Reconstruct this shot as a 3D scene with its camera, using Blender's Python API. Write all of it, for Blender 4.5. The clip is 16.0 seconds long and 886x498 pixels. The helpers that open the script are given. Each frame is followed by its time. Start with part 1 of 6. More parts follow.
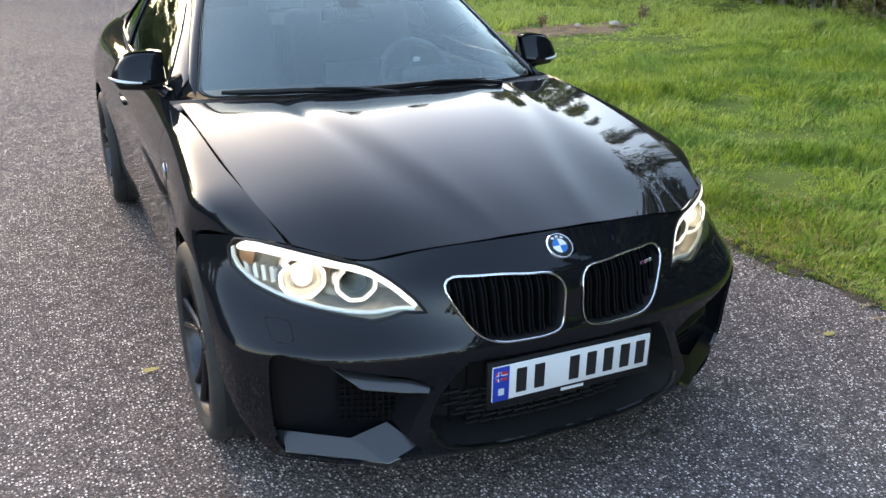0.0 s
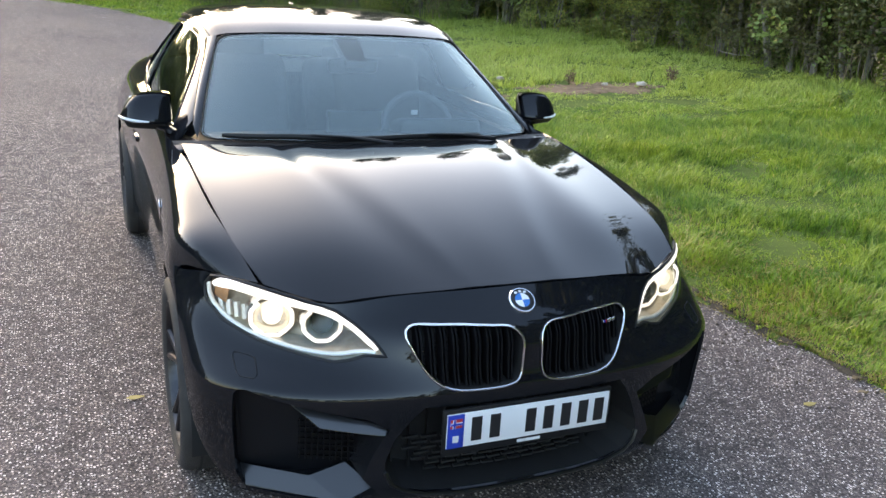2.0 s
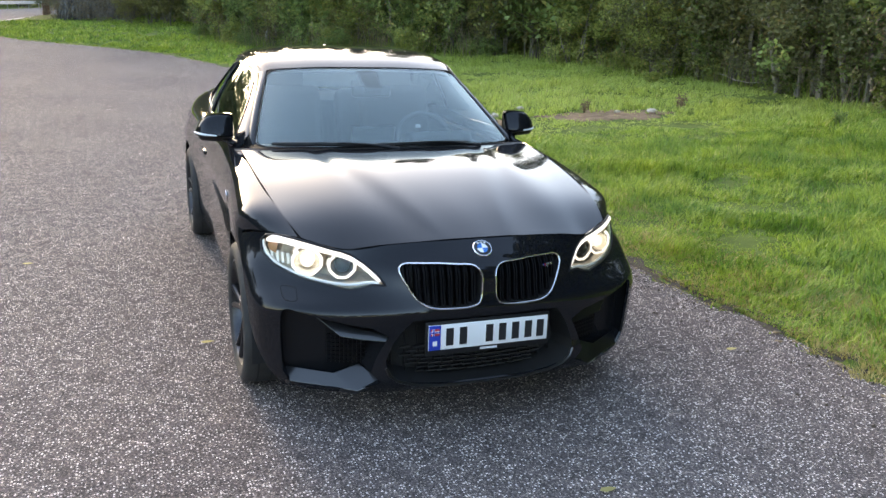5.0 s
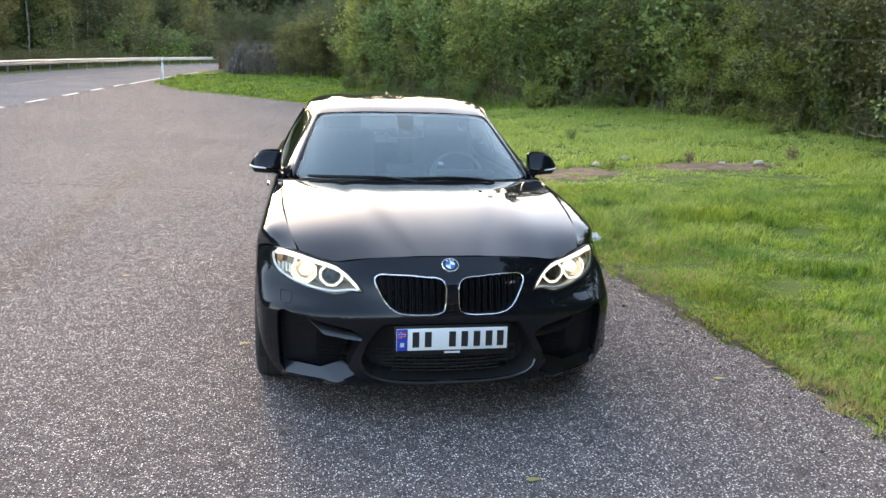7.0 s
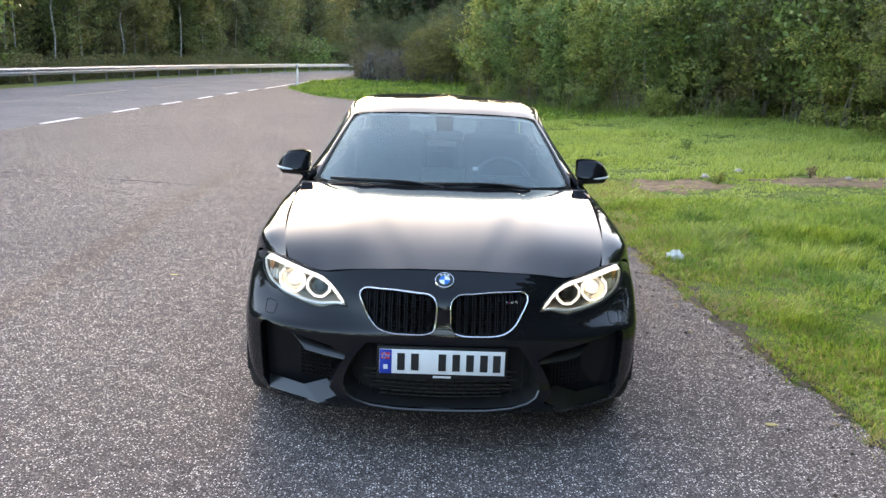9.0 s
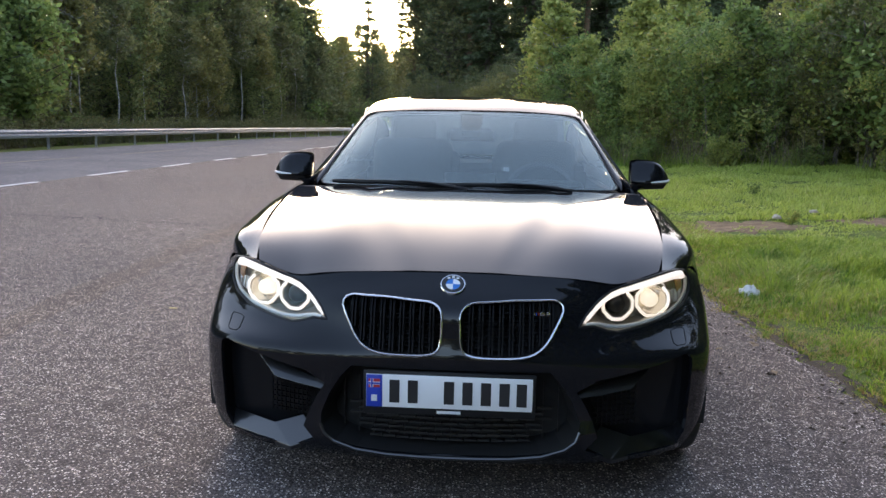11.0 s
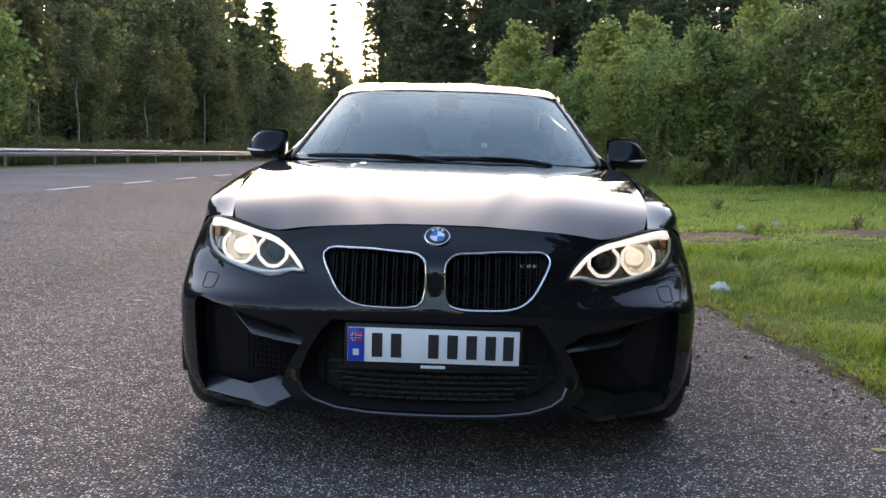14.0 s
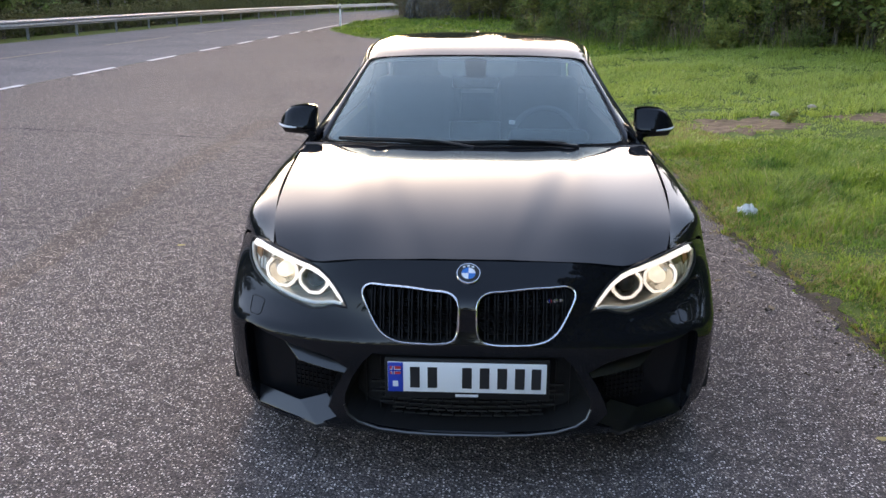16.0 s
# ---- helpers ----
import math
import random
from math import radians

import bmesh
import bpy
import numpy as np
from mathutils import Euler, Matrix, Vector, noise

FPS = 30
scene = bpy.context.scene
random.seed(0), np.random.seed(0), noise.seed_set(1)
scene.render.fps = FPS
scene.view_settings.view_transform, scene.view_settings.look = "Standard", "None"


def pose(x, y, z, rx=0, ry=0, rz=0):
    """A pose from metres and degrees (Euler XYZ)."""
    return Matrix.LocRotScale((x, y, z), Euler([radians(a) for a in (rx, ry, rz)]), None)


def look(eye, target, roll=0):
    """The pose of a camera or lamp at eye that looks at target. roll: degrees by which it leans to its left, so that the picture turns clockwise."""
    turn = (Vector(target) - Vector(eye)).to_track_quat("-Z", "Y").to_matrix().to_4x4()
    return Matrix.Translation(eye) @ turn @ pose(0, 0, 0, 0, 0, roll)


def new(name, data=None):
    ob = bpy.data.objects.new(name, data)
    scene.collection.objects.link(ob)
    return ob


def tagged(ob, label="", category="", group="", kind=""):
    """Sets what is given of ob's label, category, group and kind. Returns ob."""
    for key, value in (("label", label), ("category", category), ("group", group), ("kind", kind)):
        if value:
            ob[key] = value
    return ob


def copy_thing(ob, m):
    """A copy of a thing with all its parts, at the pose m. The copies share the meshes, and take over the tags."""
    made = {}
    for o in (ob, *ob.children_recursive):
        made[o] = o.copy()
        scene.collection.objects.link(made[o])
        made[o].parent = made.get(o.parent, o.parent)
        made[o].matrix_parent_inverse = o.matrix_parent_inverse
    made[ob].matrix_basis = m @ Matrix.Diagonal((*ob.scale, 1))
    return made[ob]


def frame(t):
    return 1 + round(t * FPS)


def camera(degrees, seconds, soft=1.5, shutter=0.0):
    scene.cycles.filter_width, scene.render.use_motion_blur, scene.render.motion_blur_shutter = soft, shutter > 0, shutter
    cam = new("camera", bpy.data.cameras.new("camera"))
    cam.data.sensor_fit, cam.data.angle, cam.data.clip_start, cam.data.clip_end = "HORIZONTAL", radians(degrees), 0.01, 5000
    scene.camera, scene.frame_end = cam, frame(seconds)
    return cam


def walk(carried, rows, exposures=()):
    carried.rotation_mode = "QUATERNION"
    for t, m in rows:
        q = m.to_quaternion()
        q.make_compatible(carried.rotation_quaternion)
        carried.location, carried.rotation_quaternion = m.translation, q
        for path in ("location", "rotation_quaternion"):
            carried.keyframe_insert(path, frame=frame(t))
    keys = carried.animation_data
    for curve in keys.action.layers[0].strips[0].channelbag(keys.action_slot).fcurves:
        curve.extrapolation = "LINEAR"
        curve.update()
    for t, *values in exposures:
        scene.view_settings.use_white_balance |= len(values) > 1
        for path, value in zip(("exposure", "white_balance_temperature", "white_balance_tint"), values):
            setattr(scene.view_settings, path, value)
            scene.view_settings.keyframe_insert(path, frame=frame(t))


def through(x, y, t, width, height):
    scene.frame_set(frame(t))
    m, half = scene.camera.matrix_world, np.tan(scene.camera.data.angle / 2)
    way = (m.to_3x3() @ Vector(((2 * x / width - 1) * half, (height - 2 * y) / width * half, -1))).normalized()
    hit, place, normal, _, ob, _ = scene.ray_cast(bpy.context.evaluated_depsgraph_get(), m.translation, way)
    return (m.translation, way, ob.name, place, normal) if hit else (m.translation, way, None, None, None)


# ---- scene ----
cam = camera(54.8, 16.0)
PATH = [
    (0, (-1.266, -1.774, 1.607), (-0.454, -0.095, 0.884), 1.0),
    (0.5, (-1.283, -1.823, 1.633), (-0.459, -0.126, 0.969), 1.2),
    (1, (-1.3, -1.846, 1.641), (-0.474, -0.137, 1.013), 1.0),
    (1.5, (-1.263, -1.88, 1.64), (-0.445, -0.168, 1.006), 1.2),
    (2, (-1.134, -1.92, 1.648), (-0.376, -0.176, 1.027), 3.5),
    (2.5, (-1.155, -2.084, 1.666), (-0.408, -0.323, 1.084), 3.9),
    (3, (-1.235, -2.316, 1.683), (-0.462, -0.559, 1.119), 2.9),
    (3.5, (-1.306, -2.434, 1.685), (-0.518, -0.681, 1.129), 2.5),
    (4, (-1.386, -2.606, 1.684), (-0.62, -0.861, 1.078), 1.7),
    (4.2, (-1.405, -2.672, 1.699), (-0.646, -0.921, 1.104), 2.1),
    (6.3, (-0.941, -3.597, 1.705), (-0.477, -1.712, 1.225), 1.2),
    (6.5, (-0.865, -3.67, 1.714), (-0.436, -1.774, 1.244), 1.7),
    (7, (-0.712, -3.742, 1.715), (-0.374, -1.82, 1.274), 1.7),
    (7.5, (-0.576, -3.604, 1.688), (-0.32, -1.666, 1.266), 3.0),
    (8, (-0.418, -3.472, 1.696), (-0.222, -1.533, 1.245), 3.7),
    (8.5, (-0.204, -3.461, 1.693), (-0.086, -1.521, 1.222), 2.9),
    (9, (-0.065, -3.397, 1.664), (-0.035, -1.444, 1.232), 2.0),
    (9.2, (-0.038, -3.312, 1.64), (-0.017, -1.35, 1.254), 1.9),
    (11.3, (0.122, -2.562, 1.21), (0.004, -0.586, 0.922), 1.2),
    (11.5, (0.1, -2.549, 1.181), (0.005, -0.575, 0.871), 1.8),
    (12, (0.055, -2.538, 1.151), (0.007, -0.565, 0.826), 2.3),
    (12.5, (0.03, -2.543, 1.137), (0.007, -0.569, 0.813), 1.1),
    (13, (0.033, -2.558, 1.118), (0.014, -0.583, 0.802), 0.9),
    (13.5, (0.05, -2.568, 1.074), (0.025, -0.588, 0.794), 1.6),
    (14, (0.055, -2.572, 1.015), (0.028, -0.585, 0.794), 1.7),
    (14.5, (0.072, -2.563, 1.115), (0.016, -0.578, 0.88), 0.9),
    (15, (0.089, -2.559, 1.434), (-0.012, -0.588, 1.109), 0.6),
    (15.5, (0.072, -2.572, 1.549), (-0.051, -0.619, 1.136), -1.1),
    (16, (0.039, -2.6, 1.641), (-0.049, -0.685, 1.072), 0.1),
]
walk(cam, [(t, look(eye, target, roll)) for t, eye, target, roll in PATH], exposures=[(0, 3.1, 7400, 14), (9.2, 3.2, 7300, 14), (11.3, 2.52, 7150, 19), (15.2, 2.52, 7150, 19), (16, 2.64, 7150, 19)])

# ---- world and sun ----
SUN_DIR = Vector((-0.13, 0.95, 0.215)).normalized()      # towards the sun, veiled, above the far trees
world = bpy.data.worlds.new("world")
scene.world = world
world.use_nodes = True
wn = world.node_tree.nodes
sky = wn.new("ShaderNodeTexSky")
sky.sky_type = "NISHITA"
sky.sun_disc = False
sky.sun_elevation = math.asin(SUN_DIR.z)
sky.sun_rotation = math.atan2(SUN_DIR.x, SUN_DIR.y)
sky.air_density, sky.dust_density, sky.ozone_density = 0.95, 1.7, 1.2
wn["Background"].inputs[1].default_value = 0.15
world.node_tree.links.new(sky.outputs[0], wn["Background"].inputs[0])
sun = new("sun", bpy.data.lights.new("sun", "SUN"))
sun.data.energy, sun.data.angle, sun.data.color = 0.06, radians(22), (1.0, 0.9, 0.76)
sun.matrix_world = look(SUN_DIR * 50, (0, 0, 0))

# ---- helpers of this scene ----
from mathutils.geometry import delaunay_2d_cdt


def mesh_object(name, verts, faces, material, parent=None, label="", smooth=True, normals=None):
    me = bpy.data.meshes.new(name)
    me.from_pydata([tuple(v) for v in verts], [], [tuple(f) for f in faces])
    me.update()
    if smooth:
        me.polygons.foreach_set("use_smooth", [True] * len(me.polygons))
    if normals is not None:
        me.normals_split_custom_set_from_vertices([tuple(n) for n in normals])
    if material:
        me.materials.append(material)
    ob = new(name, me)
    if parent:
        ob.parent = parent
    if label:
        ob["label"] = label
    return ob


def part(name, bm, material, parent=None, label="", smooth=True):
    me = bpy.data.meshes.new(name)
    bmesh.ops.recalc_face_normals(bm, faces=bm.faces[:])
    bm.to_mesh(me)
    bm.free()
    if smooth:
        me.polygons.foreach_set("use_smooth", [True] * len(me.polygons))
        me.set_sharp_from_angle(angle=radians(38))
    me.materials.append(material)
    ob = new(name, me)
    if parent:
        ob.parent = parent
    if label:
        ob["label"] = label
    return ob


def box(size, at=(0, 0, 0), bevel=0.0, rot=None, segs=2):
    bm = bmesh.new()
    bmesh.ops.create_cube(bm, size=1)
    bmesh.ops.scale(bm, vec=size, verts=bm.verts)
    if bevel:
        bmesh.ops.bevel(bm, geom=bm.edges[:] + bm.verts[:], offset=bevel, segments=segs, affect="EDGES", profile=0.5)
    if rot:
        bmesh.ops.transform(bm, matrix=Euler([radians(a) for a in rot]).to_matrix().to_4x4(), verts=bm.verts)
    bmesh.ops.translate(bm, vec=at, verts=bm.verts)
    return bm


def merge(*bms):
    out = bms[0]
    for b in bms[1:]:
        me = bpy.data.meshes.new("tmp")
        b.to_mesh(me)
        b.free()
        out.from_mesh(me)
        bpy.data.meshes.remove(me)
    return out


def lathe(profile, n=48, axis="x", at=(0, 0, 0), closed=False):
    """profile: (offset along the axis, radius) points."""
    bm = bmesh.new()
    rings = []
    for o, r in profile:
        ring = []
        for k in range(n):
            a = 2 * math.pi * k / n
            c, s = r * math.cos(a), r * math.sin(a)
            p = {"x": (o, c, s), "y": (c, o, s), "z": (c, s, o)}[axis]
            ring.append(bm.verts.new(Vector(p) + Vector(at)))
        rings.append(ring)
    pairs = list(zip(rings, rings[1:])) + ([(rings[-1], rings[0])] if closed else [])
    for a, b in pairs:
        for k in range(n):
            bm.faces.new((a[k], a[(k + 1) % n], b[(k + 1) % n], b[k]))
    return bm


def tube(points, r, n=8, closed=False, flat=1.0):
    """A round (or flattened) bar along a line of points; r is one radius or one for each point."""
    bm = bmesh.new()
    pts = [Vector(p) for p in points]
    m = len(pts)
    radii = r if isinstance(r, (list, tuple)) else [r] * m
    rings = []
    for i, p in enumerate(pts):
        a = pts[(i - 1) % m] if closed or i > 0 else p
        b = pts[(i + 1) % m] if closed or i < m - 1 else p
        d = (b - a).normalized()
        if i == 0:
            ref = Vector((0, 0, 1)) if abs(d.z) < 0.9 else Vector((0, 1, 0))
            s = d.cross(ref).normalized()
        else:
            s = (s - d * s.dot(d)).normalized()
        t = s.cross(d)
        rings.append([bm.verts.new(p + radii[i] * (math.cos(q) * s + flat * math.sin(q) * t)) for q in (2 * math.pi * k / n for k in range(n))])
    idx = list(range(m)) + ([0] if closed else [])
    for i, j in zip(idx, idx[1:]):
        for k in range(n):
            bm.faces.new((rings[i][k], rings[i][(k + 1) % n], rings[j][(k + 1) % n], rings[j][k]))
    if not closed:
        bm.faces.new(rings[0])
        bm.faces.new(rings[-1])
    return bm


def prism(poly, depth_vec, bevel=0.0):
    """A solid from a 3D polygon pushed along a vector."""
    bm = bmesh.new()
    d = Vector(depth_vec)
    a = [bm.verts.new(p) for p in poly]
    b = [bm.verts.new(Vector(p) + d) for p in poly]
    n = len(poly)
    bm.faces.new(a)
    bm.faces.new(b[::-1])
    for k in range(n):
        bm.faces.new((a[k], b[k], b[(k + 1) % n], a[(k + 1) % n]))
    if bevel:
        bmesh.ops.bevel(bm, geom=bm.edges[:], offset=bevel, segments=2, affect="EDGES", profile=0.5)
    return bm


def thing(name, label, category, at=(0, 0, 0), group="", kind=""):
    ob = new(name)
    ob.empty_display_size = 0.1
    ob.location = at
    return tagged(ob, label, category, group, kind)


# ---- materials ----
def shader(name, colour=(0.5, 0.5, 0.5), rough=0.5, metal=0.0, **more):
    m = bpy.data.materials.new(name)
    m.use_nodes = True
    b = m.node_tree.nodes["Principled BSDF"]
    b.inputs["Base Color"].default_value = (*colour, 1)
    b.inputs["Roughness"].default_value = rough
    b.inputs["Metallic"].default_value = metal
    for k, v in more.items():
        b.inputs[k.replace("_", " ")].default_value = v
    return m


def nodes_of(m):
    return m.node_tree.nodes, m.node_tree.links, m.node_tree.nodes["Principled BSDF"]


def add(n, kind, operation="", blend_type="", **values):
    nd = n.new("ShaderNode" + kind)
    if operation:
        nd.operation = operation
    if blend_type:
        nd.blend_type = blend_type
    for k, v in values.items():
        nd.inputs[k].default_value = v
    return nd


def ramp(n, stops):
    r = n.new("ShaderNodeValToRGB")
    e = r.color_ramp.elements
    while len(e) < len(stops):
        e.new(0.5)
    for el, (p, c) in zip(e, stops):
        el.position, el.color = p, (*c, 1) if len(c) == 3 else c
    return r


def noisy(m, scale, a, b, detail=6, bump=0.0, bump_scale=None, rough=None, coords="Object"):
    """Breaks a material's colour between a and b by noise, with a fine relief."""
    n, l, bs = nodes_of(m)
    tc = add(n, "TexCoord")
    nz = add(n, "TexNoise", Scale=scale, Detail=detail, Roughness=0.6)
    l.new(tc.outputs[coords], nz.inputs["Vector"])
    r = ramp(n, [(0.3, a), (0.7, b)])
    l.new(nz.outputs["Fac"], r.inputs[0])
    l.new(r.outputs[0], bs.inputs["Base Color"])
    if bump:
        n2 = add(n, "TexNoise", Scale=bump_scale or scale * 6, Detail=4)
        l.new(tc.outputs[coords], n2.inputs["Vector"])
        bp = add(n, "Bump", Strength=bump, Distance=0.01)
        l.new(n2.outputs["Fac"], bp.inputs["Height"])
        l.new(bp.outputs[0], bs.inputs["Normal"])
    if rough:
        r2 = add(n, "MapRange")
        r2.inputs["To Min"].default_value, r2.inputs["To Max"].default_value = rough
        l.new(nz.outputs["Fac"], r2.inputs["Value"])
        l.new(r2.outputs[0], bs.inputs["Roughness"])
    return m


def glass_material(name, tint, ior=1.5):
    m = bpy.data.materials.new(name)
    m.use_nodes = True
    n, l = m.node_tree.nodes, m.node_tree.links
    n.clear()
    out, mix = n.new("ShaderNodeOutputMaterial"), n.new("ShaderNodeMixShader")
    tr, gl, fr = n.new("ShaderNodeBsdfTransparent"), n.new("ShaderNodeBsdfGlossy"), n.new("ShaderNodeFresnel")
    tr.inputs[0].default_value = (*tint, 1)
    gl.inputs["Roughness"].default_value = 0.0
    gl.inputs["Color"].default_value = (0.82, 0.94, 0.92, 1)
    fr.inputs[0].default_value = ior
    l.new(fr.outputs[0], mix.inputs[0])
    l.new(tr.outputs[0], mix.inputs[1])
    l.new(gl.outputs[0], mix.inputs[2])
    l.new(mix.outputs[0], out.inputs[0])
    return m


def glow(name, colour, strength):
    return shader(name, (0.8, 0.8, 0.8), 0.3, Emission_Color=(*colour, 1), Emission_Strength=strength)


# car
PAINT = shader("black_paint", (0.007, 0.0076, 0.0096), 0.4, 0.0, Coat_Weight=1.0, Coat_Roughness=0.02, Coat_IOR=1.38, Specular_IOR_Level=0.0, Sheen_Weight=0.01, Sheen_Roughness=0.35)
_n, _l, _b = nodes_of(PAINT)
_tc = add(_n, "TexCoord")
_fl = add(_n, "TexVoronoi", Scale=1800.0)
_l.new(_tc.outputs["Object"], _fl.inputs["Vector"])
_fr = ramp(_n, [(0.0, (0.0055, 0.006, 0.0076)), (0.93, (0.0075, 0.0082, 0.0105)), (1.0, (0.02, 0.024, 0.032))])
_l.new(_fl.outputs["Color"], _fr.inputs[0])
_l.new(_fr.outputs[0], _b.inputs["Base Color"])
_pn = add(_n, "TexNoise", Scale=2.3, Detail=3.0)
_l.new(_tc.outputs["Object"], _pn.inputs["Vector"])
_mr = add(_n, "MapRange")
_mr.inputs["To Min"].default_value, _mr.inputs["To Max"].default_value = 0.03, 0.05
_l.new(_pn.outputs["Fac"], _mr.inputs["Value"])
_l.new(_mr.outputs[0], _b.inputs["Coat Roughness"])
BLACK_PLASTIC = noisy(shader("black_plastic", (0.008, 0.008, 0.009), 0.5, Specular_IOR_Level=0.3), 30, (0.006, 0.006, 0.0065), (0.011, 0.011, 0.012), bump=0.05, bump_scale=900)
GLOSS_PLASTIC = shader("gloss_black_plastic", (0.005, 0.005, 0.006), 0.2, Specular_IOR_Level=0.35)
VOID = shader("dark_inside", (0.009, 0.009, 0.0095), 0.8)
RUBBER = noisy(shader("tyre_rubber", (0.02, 0.02, 0.02), 0.75), 14, (0.014, 0.014, 0.014), (0.03, 0.029, 0.028), bump=0.15, bump_scale=300)
CHROME = shader("chrome", (0.75, 0.76, 0.78), 0.08, 1.0)
SATIN = shader("satin_metal", (0.55, 0.56, 0.58), 0.25, 1.0)
RIM_METAL = noisy(shader("dark_rim_metal", (0.05, 0.05, 0.055), 0.3, 0.9), 20, (0.035, 0.036, 0.04), (0.06, 0.06, 0.065))
BRAKE_IRON = noisy(shader("brake_iron", (0.3, 0.29, 0.28), 0.4, 1.0), 40, (0.22, 0.21, 0.2), (0.36, 0.35, 0.34))
LAMP_CHROME = shader("lamp_reflector", (0.72, 0.71, 0.69), 0.2, 0.9)
LAMP_DARK = noisy(shader("lamp_bezel", (0.5, 0.48, 0.44), 0.3, 0.6), 40, (0.34, 0.31, 0.25), (0.5, 0.46, 0.38))
LAMP_PALE = shader("lamp_pale_trim", (0.82, 0.81, 0.78), 0.3, 0.2)
AMBER = shader("amber_plastic", (0.4, 0.2, 0.09), 0.25)
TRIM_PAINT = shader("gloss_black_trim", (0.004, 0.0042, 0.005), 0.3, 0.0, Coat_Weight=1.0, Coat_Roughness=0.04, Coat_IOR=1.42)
RING_GLOW = glow("lamp_ring_light", (1.0, 0.93, 0.8), 0.14)
BULB_GLOW = glow("lamp_bulb_light", (1.0, 0.9, 0.7), 0.13)
DIM_GLOW = glow("lamp_strip_light", (1.0, 0.96, 0.9), 0.14)
LENS = glass_material("lamp_lens", (0.97, 0.97, 0.97), 1.45)
WINDSCREEN = glass_material("windscreen_glass", (0.82, 0.9, 0.91), 1.72)
GLASS_FILM = bpy.data.materials.new("dusty_glass_film")
GLASS_FILM.use_nodes = True
_n, _l = GLASS_FILM.node_tree.nodes, GLASS_FILM.node_tree.links
_n.clear()
_fx, _ft, _fd, _fn = _n.new("ShaderNodeMixShader"), _n.new("ShaderNodeBsdfTransparent"), _n.new("ShaderNodeBsdfDiffuse"), _n.new("ShaderNodeTexNoise")
_fd.inputs[0].default_value = (0.7, 0.8, 0.83, 1)
_fn.inputs["Scale"].default_value = 3.0
_fm = _n.new("ShaderNodeMapRange")
_fm.inputs["To Min"].default_value, _fm.inputs["To Max"].default_value = 0.09, 0.14
_l.new(_fn.outputs["Fac"], _fm.inputs["Value"])
_l.new(_fm.outputs[0], _fx.inputs[0])
_l.new(_ft.outputs[0], _fx.inputs[1])
_l.new(_fd.outputs[0], _fx.inputs[2])
_l.new(_fx.outputs[0], _n.new("ShaderNodeOutputMaterial").inputs[0])
REAR_GLASS = glass_material("rear_glass", (0.26, 0.32, 0.31), 1.6)
SIDE_GLASS = glass_material("side_glass", (0.12, 0.14, 0.13), 1.6)
MIRROR = shader("mirror_silver", (0.9, 0.9, 0.9), 0.02, 1.0)
LEATHER = noisy(shader("grey_leather", (0.24, 0.25, 0.26), 0.6), 60, (0.13, 0.135, 0.14), (0.19, 0.195, 0.2), bump=0.1, bump_scale=400)
DASH = noisy(shader("dash_plastic", (0.03, 0.03, 0.033), 0.6), 50, (0.04, 0.042, 0.045), (0.065, 0.068, 0.07), bump=0.1, bump_scale=600)
HEADLINER = noisy(shader("pale_headliner", (0.4, 0.41, 0.42), 0.9), 80, (0.36, 0.38, 0.39), (0.46, 0.47, 0.48), bump=0.1, bump_scale=700)
CABIN = noisy(shader("cabin_trim", (0.16, 0.17, 0.175), 0.9, Specular_IOR_Level=0.1), 50, (0.13, 0.135, 0.14), (0.19, 0.2, 0.205), bump=0.1, bump_scale=600)
SENSOR = shader("sensor_plastic", (0.012, 0.012, 0.013), 0.6)
PLATE_WHITE = shader("plate_white", (0.78, 0.79, 0.8), 0.35)
PLATE_BLUE = shader("plate_blue", (0.012, 0.05, 0.42), 0.35)
PLATE_RED = shader("plate_red", (0.55, 0.04, 0.05), 0.35)
INK = shader("plate_ink", (0.012, 0.012, 0.014), 0.5)
ENAMEL_BLUE = shader("enamel_blue", (0.02, 0.17, 0.52), 0.12)
ENAMEL_WHITE = shader("enamel_white", (0.78, 0.8, 0.82), 0.12)
PALE_PLASTIC = shader("pale_plastic", (0.7, 0.71, 0.72), 0.25)


